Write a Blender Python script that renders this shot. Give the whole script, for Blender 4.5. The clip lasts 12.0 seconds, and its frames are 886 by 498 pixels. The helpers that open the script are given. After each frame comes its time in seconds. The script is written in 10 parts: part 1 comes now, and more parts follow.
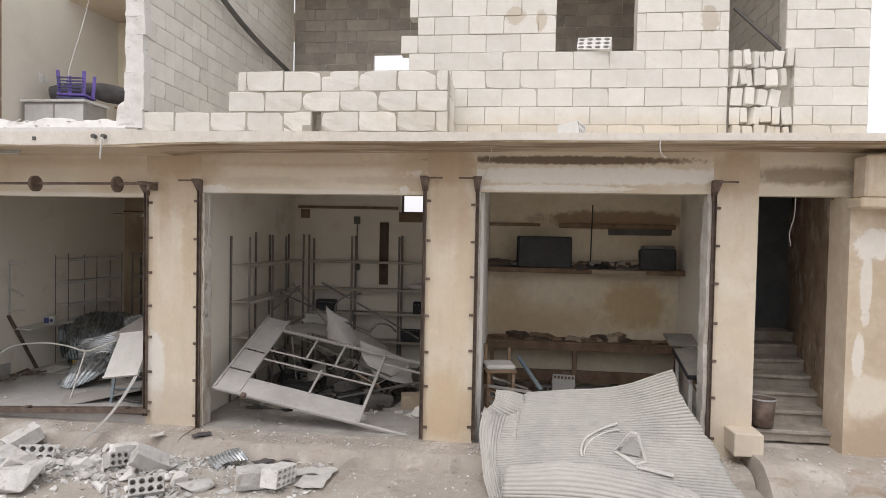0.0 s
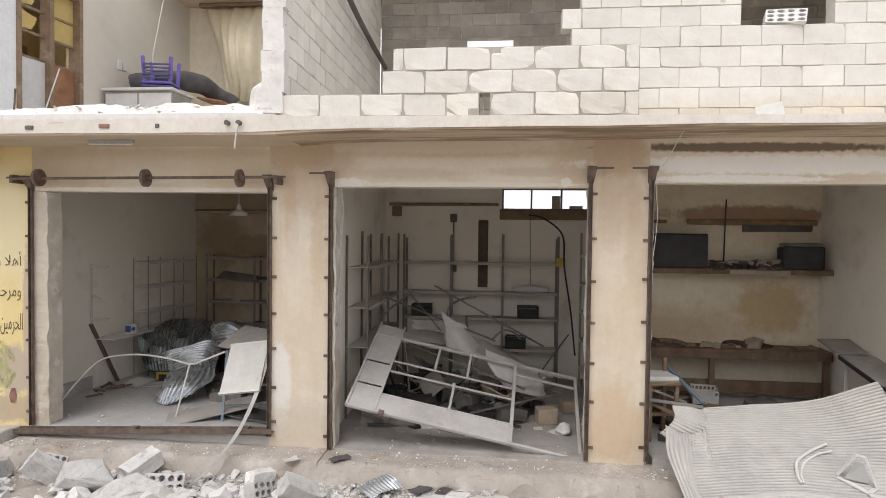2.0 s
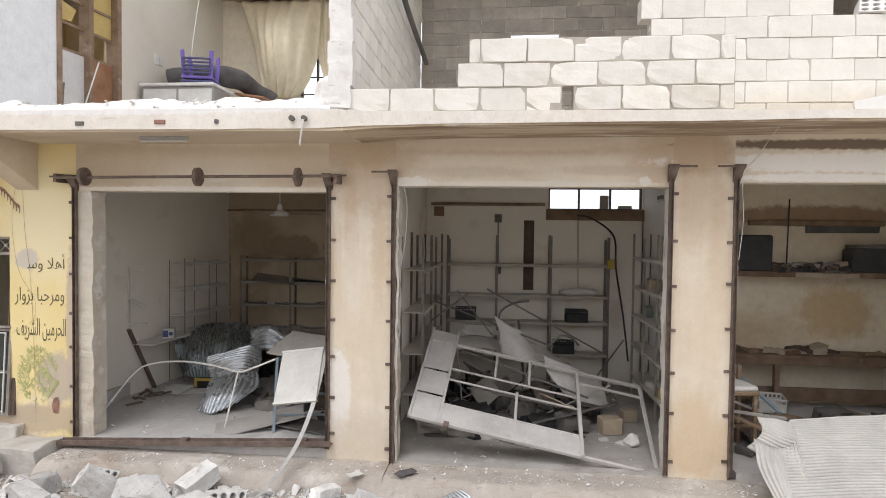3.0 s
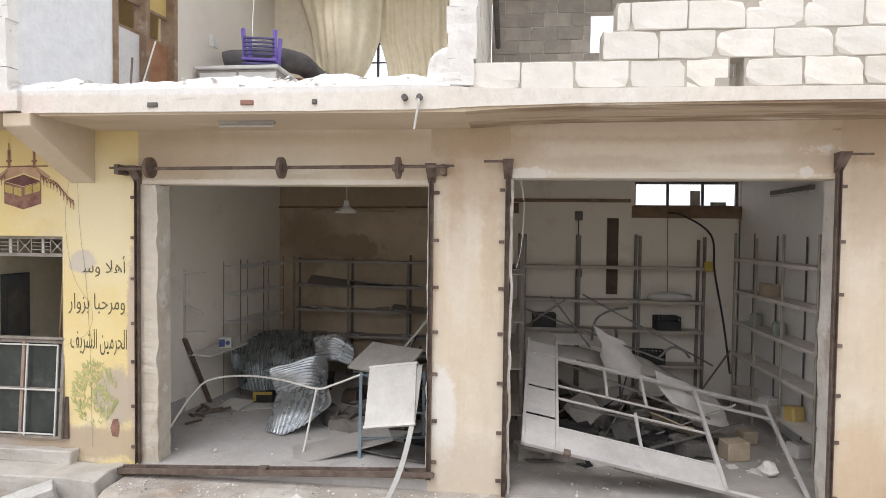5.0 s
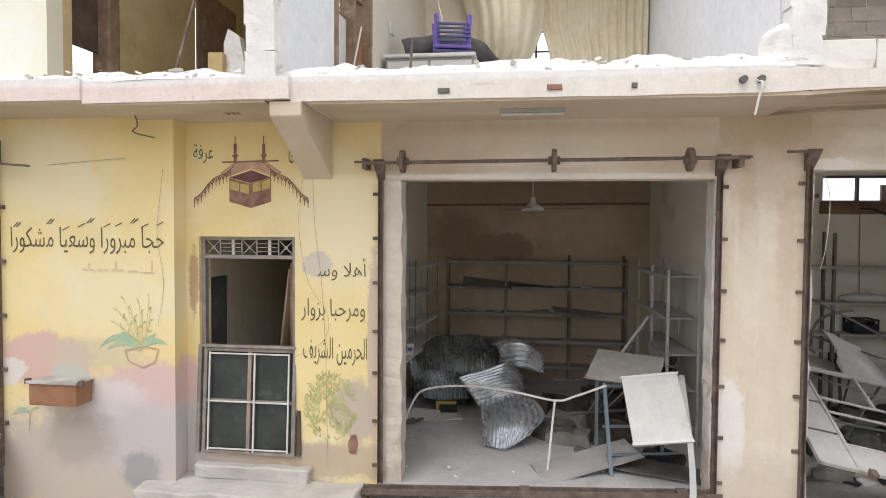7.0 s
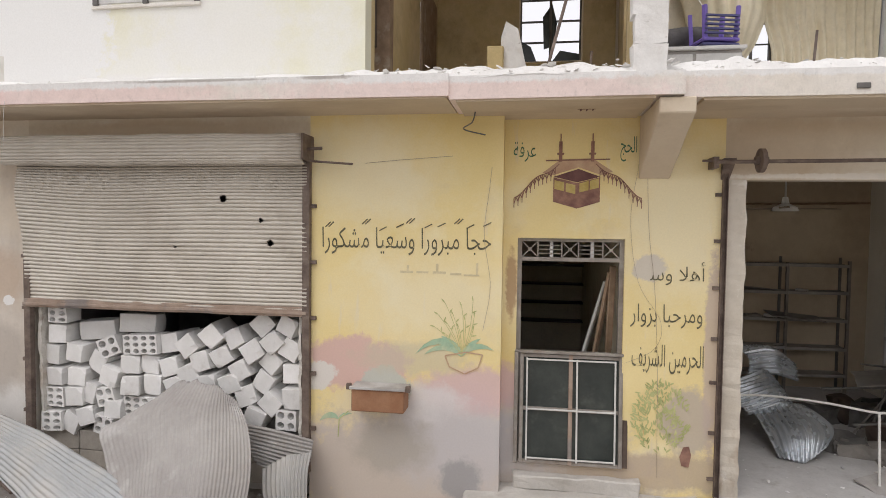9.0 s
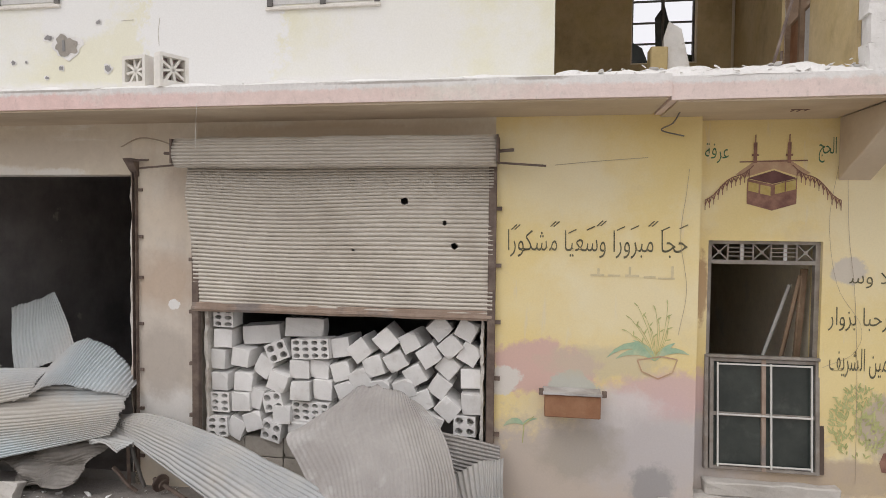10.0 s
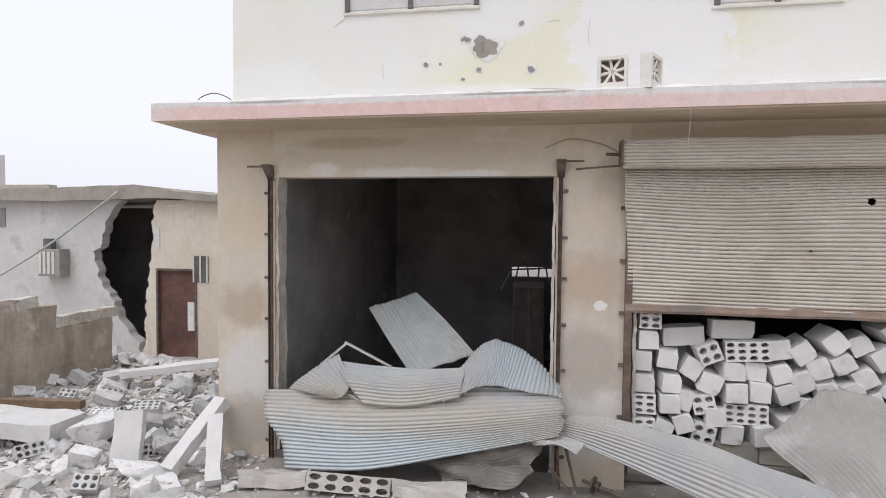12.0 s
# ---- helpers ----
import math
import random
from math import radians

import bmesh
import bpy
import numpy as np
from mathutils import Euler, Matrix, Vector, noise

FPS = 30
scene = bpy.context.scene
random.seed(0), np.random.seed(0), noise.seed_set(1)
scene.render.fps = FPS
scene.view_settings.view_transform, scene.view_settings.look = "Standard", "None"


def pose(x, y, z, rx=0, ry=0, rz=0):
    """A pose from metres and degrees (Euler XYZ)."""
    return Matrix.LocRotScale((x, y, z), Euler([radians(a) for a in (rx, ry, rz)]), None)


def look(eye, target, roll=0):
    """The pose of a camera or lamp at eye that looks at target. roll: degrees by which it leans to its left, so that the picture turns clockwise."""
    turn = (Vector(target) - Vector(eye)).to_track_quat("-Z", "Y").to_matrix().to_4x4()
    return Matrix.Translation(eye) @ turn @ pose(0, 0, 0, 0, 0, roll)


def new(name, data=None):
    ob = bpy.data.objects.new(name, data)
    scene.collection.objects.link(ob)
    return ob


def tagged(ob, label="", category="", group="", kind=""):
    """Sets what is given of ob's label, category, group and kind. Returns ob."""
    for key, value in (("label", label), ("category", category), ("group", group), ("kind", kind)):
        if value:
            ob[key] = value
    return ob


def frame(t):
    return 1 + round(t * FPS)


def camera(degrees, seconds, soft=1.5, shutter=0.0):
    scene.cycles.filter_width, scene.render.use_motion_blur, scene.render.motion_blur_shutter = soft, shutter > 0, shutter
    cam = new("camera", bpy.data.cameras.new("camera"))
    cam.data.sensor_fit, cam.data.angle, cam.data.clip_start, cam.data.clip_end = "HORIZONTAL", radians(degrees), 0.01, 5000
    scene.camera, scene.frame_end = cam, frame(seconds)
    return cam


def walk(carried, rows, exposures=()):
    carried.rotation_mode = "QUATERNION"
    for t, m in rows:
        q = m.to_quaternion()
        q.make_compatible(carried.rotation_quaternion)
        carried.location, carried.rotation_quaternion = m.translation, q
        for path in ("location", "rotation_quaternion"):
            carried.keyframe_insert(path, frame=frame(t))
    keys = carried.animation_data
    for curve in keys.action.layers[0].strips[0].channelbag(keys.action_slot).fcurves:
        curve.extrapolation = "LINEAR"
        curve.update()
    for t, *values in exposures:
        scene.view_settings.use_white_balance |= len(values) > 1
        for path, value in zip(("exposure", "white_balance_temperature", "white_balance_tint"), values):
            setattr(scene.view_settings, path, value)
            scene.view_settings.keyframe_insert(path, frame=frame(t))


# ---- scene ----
import itertools

cam = camera(74, 12.0, soft=0.9)
PATH = [
    (0, (0.684, -7.06, 2.464), (0.474, -5.072, 2.413), 1.1),
    (0.5, (0.184, -6.882, 2.471), (-0.029, -4.894, 2.418), 1.0),
    (1, (-0.361, -6.719, 2.449), (-0.569, -4.73, 2.393), 0.9),
    (1.5, (-0.779, -6.587, 2.432), (-0.981, -4.598, 2.378), 0.8),
    (2, (-1.228, -6.48, 2.415), (-1.428, -4.491, 2.363), 0.7),
    (2.5, (-1.588, -6.359, 2.431), (-1.789, -4.37, 2.378), 0.7),
    (3, (-1.987, -6.212, 2.436), (-2.189, -4.223, 2.381), 0.7),
    (3.2, (-2.147, -6.149, 2.416), (-2.343, -4.16, 2.363), 0.7),
    (4.8, (-2.961, -5.533, 2.45), (-3.182, -3.547, 2.387), 0.8),
    (5, (-3.145, -5.493, 2.432), (-3.363, -3.505, 2.371), 0.7),
    (5.5, (-3.604, -5.401, 2.416), (-3.825, -3.415, 2.355), 0.6),
    (6, (-4.219, -5.303, 2.419), (-4.45, -3.317, 2.357), 0.5),
    (6.5, (-4.835, -5.268, 2.414), (-5.071, -3.283, 2.35), 0.4),
    (7, (-5.591, -5.277, 2.413), (-5.831, -3.292, 2.346), 0.4),
    (7.2, (-5.892, -5.267, 2.414), (-6.131, -3.283, 2.348), 0.4),
    (8.8, (-8.153, -5.411, 2.462), (-8.441, -3.434, 2.369), 0.7),
    (9, (-8.443, -5.417, 2.442), (-8.741, -3.442, 2.359), 0.7),
    (9.5, (-9.262, -5.5, 2.425), (-9.567, -3.525, 2.35), 0.6),
    (10, (-10.128, -5.597, 2.42), (-10.432, -3.622, 2.347), 0.6),
    (10.5, (-11.035, -5.709, 2.48), (-11.348, -3.736, 2.383), 0.6),
    (11, (-11.999, -5.855, 2.479), (-12.344, -3.888, 2.378), 0.5),
    (11.5, (-13.034, -6.021, 2.454), (-13.394, -4.056, 2.361), 0.5),
    (12, (-14.154, -6.238, 2.416), (-14.523, -4.274, 2.334), 0.5),
]
walk(cam, [(t, look(eye, target, roll)) for t, eye, target, roll in PATH], exposures=[(0, -0.12, 6700, 13), (1.2, -0.02, 6700, 13), (2.5, 0.14, 6600, 12), (4.0, 0.24, 6500, 12), (5.5, 0.28, 6500, 12), (7.0, 0.18, 6500, 12), (9.0, -0.18, 6650, 13), (10.0, -0.28, 6650, 13), (11.0, -0.26, 6450, 14), (12, -0.2, 6350, 14)])

# ---- light ----
world = bpy.data.worlds.new("world")
scene.world = world
world.use_nodes = True
wn = world.node_tree
wn.nodes.clear()
w_out = wn.nodes.new("ShaderNodeOutputWorld")
w_bg = wn.nodes.new("ShaderNodeBackground")
w_sky = wn.nodes.new("ShaderNodeTexSky")
w_sky.sky_type = "NISHITA"
w_sky.sun_disc = False
w_sky.sun_elevation, w_sky.sun_rotation = radians(58), radians(207)
w_sky.air_density, w_sky.dust_density, w_sky.ozone_density = 1.0, 4.0, 1.0
w_hue = wn.nodes.new("ShaderNodeHueSaturation")
w_hue.inputs["Saturation"].default_value = 0.22
w_bg.inputs["Strength"].default_value = 0.15
wn.links.new(w_sky.outputs[0], w_hue.inputs["Color"])
w_mix = wn.nodes.new("ShaderNodeMix")       # thin bright overcast over the sky
w_mix.data_type = "RGBA"
w_mix.inputs["Factor"].default_value = 0.75
w_mix.inputs["B"].default_value = (8.5, 8.7, 9.1, 1.0)
wn.links.new(w_hue.outputs[0], w_mix.inputs["A"])
wn.links.new(w_mix.outputs["Result"], w_bg.inputs["Color"])
wn.links.new(w_bg.outputs[0], w_out.inputs["Surface"])
sun_data = bpy.data.lights.new("sun", "SUN")
sun_data.energy, sun_data.angle, sun_data.color = 0.95, radians(35), (1.0, 0.98, 0.95)
sun = new("sun", sun_data)
sun.matrix_world = look((-5, -10, 18), (0, 0, 0))


# ---- materials ----
def material(name, base, other, scale=3.0, rough=0.85, metal=0.0, bump=0.25, fine=60.0, stains=(), tint=0.15, island=0.0,
             patches=()):
    """A worn surface: two colours mixed at two scales, stains with edges of their own, fine relief."""
    m = bpy.data.materials.new(name)
    m.use_nodes = True
    nt = m.node_tree
    bsdf = nt.nodes["Principled BSDF"]
    bsdf.inputs["Roughness"].default_value = rough
    bsdf.inputs["Metallic"].default_value = metal
    geo = nt.nodes.new("ShaderNodeNewGeometry")

    def noise_tex(s, detail=5.0, rough_=0.6, stretch=None):
        n = nt.nodes.new("ShaderNodeTexNoise")
        n.inputs["Scale"].default_value = s
        n.inputs["Detail"].default_value = detail
        n.inputs["Roughness"].default_value = rough_
        if stretch:
            mp = nt.nodes.new("ShaderNodeMapping")
            mp.inputs["Scale"].default_value = stretch
            nt.links.new(geo.outputs["Position"], mp.inputs["Vector"])
            nt.links.new(mp.outputs[0], n.inputs["Vector"])
        else:
            nt.links.new(geo.outputs["Position"], n.inputs["Vector"])
        return n.outputs["Fac"]

    def ramp(src, lo, hi):
        r = nt.nodes.new("ShaderNodeMapRange")
        r.inputs["From Min"].default_value, r.inputs["From Max"].default_value = lo, hi
        nt.links.new(src, r.inputs["Value"])
        return r.outputs[0]

    def mix(fac, a, b, kind="MIX"):
        x = nt.nodes.new("ShaderNodeMix")
        x.data_type, x.blend_type = "RGBA", kind
        for sock, v in ((x.inputs["Factor"], fac), (x.inputs["A"], a), (x.inputs["B"], b)):
            if isinstance(v, (int, float)):
                sock.default_value = v
            elif isinstance(v, tuple):
                sock.default_value = (*v, 1.0)
            else:
                nt.links.new(v, sock)
        return x.outputs["Result"]

    col = mix(ramp(noise_tex(scale), 0.35, 0.68), tuple(base), tuple(other))
    for colour, s, lo, hi, amount, stretch in stains:
        f = ramp(noise_tex(s, 6.0, 0.62, stretch), lo, hi)
        mul = nt.nodes.new("ShaderNodeMath")
        mul.operation = "MULTIPLY"
        mul.inputs[1].default_value = amount
        nt.links.new(f, mul.inputs[0])
        col = mix(mul.outputs[0], col, tuple(colour))
    for i, (cx, cz, rx, rz, colour, soft, amount) in enumerate(patches):
        mp = nt.nodes.new("ShaderNodeMapping")
        mp.vector_type = "TEXTURE"
        mp.inputs["Location"].default_value = (cx, 0, cz)
        mp.inputs["Scale"].default_value = (rx, 1e6, rz)
        nt.links.new(geo.outputs["Position"], mp.inputs["Vector"])
        ln = nt.nodes.new("ShaderNodeVectorMath")
        ln.operation = "LENGTH"
        nt.links.new(mp.outputs[0], ln.inputs[0])
        wob = nt.nodes.new("ShaderNodeMath")
        wob.operation = "MULTIPLY_ADD"
        wob.inputs[1].default_value = 1.7
        nt.links.new(noise_tex(min(13.0, max(3.6, 0.75 / min(rx, rz))) + 0.37 * (i % 5), 9.0, 0.72), wob.inputs[0])
        nt.links.new(ln.outputs["Value"], wob.inputs[2])
        edge = nt.nodes.new("ShaderNodeMapRange")
        edge.inputs["From Min"].default_value, edge.inputs["From Max"].default_value = 1.85 + soft, 1.85 - soft
        edge.inputs["To Max"].default_value = amount
        nt.links.new(wob.outputs[0], edge.inputs["Value"])
        col = mix(edge.outputs[0], col, tuple(colour))
    grain = noise_tex(fine, 3.0, 0.7)
    hsv = nt.nodes.new("ShaderNodeHueSaturation")
    g = ramp(grain, 0.2, 0.8)
    if tint > 0.05:         # blotches a hand wide and scratches, besides the grain
        blot = ramp(noise_tex(9.0, 8.0, 0.72), 0.30, 0.72)
        scr = ramp(noise_tex(26.0, 6.0, 0.75, (1.0, 1.0, 0.45)), 0.56, 0.70)
        m1 = nt.nodes.new("ShaderNodeMath")
        m1.operation = "MULTIPLY_ADD"
        m1.inputs[1].default_value = 0.55
        nt.links.new(blot, m1.inputs[0])
        m2 = nt.nodes.new("ShaderNodeMath")
        m2.operation = "MULTIPLY"
        m2.inputs[1].default_value = 0.45
        nt.links.new(g, m2.inputs[0])
        nt.links.new(m2.outputs[0], m1.inputs[2])
        m3 = nt.nodes.new("ShaderNodeMath")
        m3.operation = "MULTIPLY_ADD"
        m3.inputs[1].default_value = -0.45
        nt.links.new(scr, m3.inputs[0])
        nt.links.new(m1.outputs[0], m3.inputs[2])
        g = m3.outputs[0]
    val = nt.nodes.new("ShaderNodeMapRange")
    val.inputs["To Min"].default_value, val.inputs["To Max"].default_value = 1 - tint, 1 + tint
    nt.links.new(g, val.inputs["Value"])
    nt.links.new(val.outputs[0], hsv.inputs["Value"])
    nt.links.new(col, hsv.inputs["Color"])
    out = hsv.outputs[0]
    if island:
        info = nt.nodes.new("ShaderNodeObjectInfo")
        add = nt.nodes.new("ShaderNodeMath")
        add.operation = "ADD"
        nt.links.new(info.outputs["Random"], add.inputs[0])
        nt.links.new(geo.outputs["Random Per Island"], add.inputs[1])
        fr = nt.nodes.new("ShaderNodeMath")
        fr.operation = "FRACT"
        nt.links.new(add.outputs[0], fr.inputs[0])
        v2 = nt.nodes.new("ShaderNodeMapRange")
        v2.inputs["To Min"].default_value, v2.inputs["To Max"].default_value = 1 - island, 1 + island * 0.5
        nt.links.new(fr.outputs[0], v2.inputs["Value"])
        h2 = nt.nodes.new("ShaderNodeHueSaturation")
        nt.links.new(v2.outputs[0], h2.inputs["Value"])
        nt.links.new(out, h2.inputs["Color"])
        out = h2.outputs[0]
    nt.links.new(out, bsdf.inputs["Base Color"])
    if bump:
        b = nt.nodes.new("ShaderNodeBump")
        b.inputs["Strength"].default_value = bump
        b.inputs["Distance"].default_value = 0.012
        s = nt.nodes.new("ShaderNodeMath")
        s.operation = "ADD"
        nt.links.new(noise_tex(fine * 0.35, 6.0, 0.65), s.inputs[0])
        nt.links.new(noise_tex(scale * 2.2, 4.0), s.inputs[1])
        nt.links.new(s.outputs[0], b.inputs["Height"])
        nt.links.new(b.outputs[0], bsdf.inputs["Normal"])
    if metal > 0.3:
        nt.links.new(ramp(noise_tex(scale * 3), 0.1, 1.6), bsdf.inputs["Roughness"])
    return m


DRIP = (2.2, 2.2, 0.35)
FLAT = (0.5, 0.5, 3.0)
M = {}
M["plaster"] = material("beige_plaster", (0.655, 0.565, 0.44), (0.72, 0.645, 0.53), 1.1, 0.9, bump=0.16, fine=34, tint=0.075, stains=(
    ((0.78, 0.72, 0.62), 0.9, 0.48, 0.62, 0.7, None), ((0.55, 0.42, 0.28), 2.0, 0.52, 0.74, 0.6, DRIP), ((0.78, 0.71, 0.60), 3.4, 0.60, 0.70, 0.5, (2.2, 2.2, 0.22)),
    ((0.48, 0.37, 0.26), 4.0, 0.62, 0.76, 0.45, None)), patches=(
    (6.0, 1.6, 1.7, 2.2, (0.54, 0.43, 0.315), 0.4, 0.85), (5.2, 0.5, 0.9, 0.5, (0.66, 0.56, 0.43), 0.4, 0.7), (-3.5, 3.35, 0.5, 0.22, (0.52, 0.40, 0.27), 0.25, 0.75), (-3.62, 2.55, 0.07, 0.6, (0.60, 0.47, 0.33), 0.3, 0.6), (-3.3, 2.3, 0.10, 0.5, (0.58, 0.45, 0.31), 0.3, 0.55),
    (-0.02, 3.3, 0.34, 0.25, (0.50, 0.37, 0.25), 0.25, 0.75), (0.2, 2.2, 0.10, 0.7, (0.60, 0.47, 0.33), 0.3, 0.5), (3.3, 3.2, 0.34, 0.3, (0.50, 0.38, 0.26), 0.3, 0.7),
    (-13.78, 1.3, 0.55, 1.5, (0.60, 0.54, 0.46), 0.5, 0.7), (-13.95, 2.2, 0.12, 0.6, (0.70, 0.61, 0.49), 0.35, 0.7), (-13.6, 2.1, 0.06, 0.7, (0.50, 0.42, 0.33), 0.3, 0.6), (-17.52, 1.5, 0.55, 1.5, (0.60, 0.53, 0.44), 0.5, 0.65), (-17.6, 2.6, 0.14, 0.5, (0.70, 0.61, 0.49), 0.35, 0.7), (-13.62, 2.75, 0.16, 0.3, (0.50, 0.41, 0.32), 0.3, 0.7),
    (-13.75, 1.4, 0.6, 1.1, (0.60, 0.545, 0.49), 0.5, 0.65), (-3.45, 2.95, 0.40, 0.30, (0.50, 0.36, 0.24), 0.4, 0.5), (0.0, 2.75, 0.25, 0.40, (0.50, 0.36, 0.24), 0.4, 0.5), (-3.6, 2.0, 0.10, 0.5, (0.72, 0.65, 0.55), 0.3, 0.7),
    (-3.74, 0.62, 0.13, 0.55, (0.77, 0.74, 0.69), 0.14, 0.95), (-3.45, 0.15, 0.5, 0.30, (0.62, 0.54, 0.44), 0.3, 0.8),
    (-3.30, 1.1, 0.16, 0.5, (0.66, 0.58, 0.46), 0.3, 0.7), (0.02, 0.35, 0.3, 0.45, (0.62, 0.47, 0.31), 0.3, 0.7),
    (0.1, 1.5, 0.14, 0.5, (0.68, 0.58, 0.45), 0.3, 0.7), (3.3, 0.5, 0.3, 0.5, (0.64, 0.56, 0.46), 0.3, 0.7),
    (-13.78, 0.45, 0.34, 0.40, (0.70, 0.68, 0.65), 0.25, 0.9), (-13.80, 1.05, 0.30, 0.35, (0.46, 0.41, 0.36), 0.3, 0.85), (-13.75, 1.85, 0.34, 0.28, (0.50, 0.38, 0.28), 0.4, 0.7), (-13.7, 2.5, 0.3, 0.2, (0.66, 0.57, 0.46), 0.4, 0.7), (-17.5, 2.4, 0.3, 0.25, (0.64, 0.54, 0.41), 0.4, 0.8),
    (-13.68, 1.62, 0.065, 0.05, (0.80, 0.79, 0.77), 0.05, 0.95), (-17.5, 0.75, 0.34, 0.42, (0.66, 0.65, 0.62), 0.25, 0.9),
    (-17.5, 0.15, 0.40, 0.30, (0.46, 0.42, 0.37), 0.3, 0.8), (-17.55, 1.5, 0.30, 0.25, (0.46, 0.37, 0.29), 0.3, 0.8),
    (-17.6, 1.9, 0.16, 0.25, (0.60, 0.55, 0.48), 0.3, 0.8), (4.72, 2.45, 0.20, 0.18, (0.80, 0.77, 0.72), 0.10, 0.95), (4.66, 1.95, 0.06, 0.40, (0.78, 0.74, 0.68), 0.08, 0.9),
    (4.60, 1.2, 0.06, 0.25, (0.80, 0.76, 0.70), 0.08, 0.9), (4.75, 0.75, 0.25, 0.25, (0.76, 0.70, 0.60), 0.15, 0.9), (4.8, 0.2, 0.5, 0.3, (0.44, 0.34, 0.25), 0.4, 0.7)))
M["grime"] = material("stained_banded_lintel_plaster", (0.66, 0.59, 0.475), (0.73, 0.665, 0.555), 1.4, 0.92, bump=0.14, fine=34, tint=0.06, stains=(
    ((0.76, 0.73, 0.67), 2.4, 0.58, 0.66, 0.7, FLAT), ((0.55, 0.44, 0.31), 1.4, 0.56, 0.74, 0.6, FLAT)), patches=(
    # long patches near z 3.3: darker bands along the beams' tops
    (-3.15, 3.25, 0.30, 0.28, (0.55, 0.43, 0.30), 0.3, 0.7), (-0.35, 3.2, 0.35, 0.30, (0.56, 0.44, 0.31), 0.3, 0.7), (-1.7, 3.32, 1.3, 0.07, (0.56, 0.44, 0.31), 0.4, 0.7), (-2.3, 3.08, 0.6, 0.06, (0.54, 0.47, 0.37), 0.35, 0.6), (-0.9, 3.1, 0.5, 0.05, (0.55, 0.47, 0.37), 0.35, 0.6),
    (-6.4, 3.15, 0.7, 0.30, (0.52, 0.42, 0.30), 0.4, 0.8), (-4.3, 3.15, 0.45, 0.24, (0.60, 0.49, 0.36), 0.4, 0.7), (-5.3, 3.3, 1.4, 0.06, (0.57, 0.46, 0.33), 0.4, 0.6), (-12.0, 3.32, 1.5, 0.08, (0.56, 0.45, 0.33), 0.4, 0.7),
    (-15.6, 3.15, 1.6, 0.20, (0.56, 0.49, 0.40), 0.4, 0.75), (-16.3, 3.28, 0.6, 0.06, (0.48, 0.38, 0.28), 0.3, 0.7), (-2.9, 2.985, 0.05, 0.05, (0.78, 0.75, 0.70), 0.15, 0.9), (-0.55, 2.99, 0.06, 0.05, (0.78, 0.75, 0.70), 0.15, 0.9),
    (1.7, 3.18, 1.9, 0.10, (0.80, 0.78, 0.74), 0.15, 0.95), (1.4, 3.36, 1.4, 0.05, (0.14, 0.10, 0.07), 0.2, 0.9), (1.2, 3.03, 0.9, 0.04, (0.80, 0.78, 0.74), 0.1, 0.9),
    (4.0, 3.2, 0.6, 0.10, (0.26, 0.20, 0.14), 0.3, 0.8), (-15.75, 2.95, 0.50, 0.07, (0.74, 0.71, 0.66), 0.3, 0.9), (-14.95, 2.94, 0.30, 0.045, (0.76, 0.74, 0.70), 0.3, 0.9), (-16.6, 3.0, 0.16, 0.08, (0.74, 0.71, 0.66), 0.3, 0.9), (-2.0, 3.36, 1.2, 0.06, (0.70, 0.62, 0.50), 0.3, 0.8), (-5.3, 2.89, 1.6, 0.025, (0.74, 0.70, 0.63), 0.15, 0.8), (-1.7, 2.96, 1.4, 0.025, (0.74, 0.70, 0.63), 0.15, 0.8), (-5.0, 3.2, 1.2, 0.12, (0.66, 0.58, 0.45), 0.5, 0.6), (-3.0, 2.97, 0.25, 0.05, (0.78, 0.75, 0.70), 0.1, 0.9)))
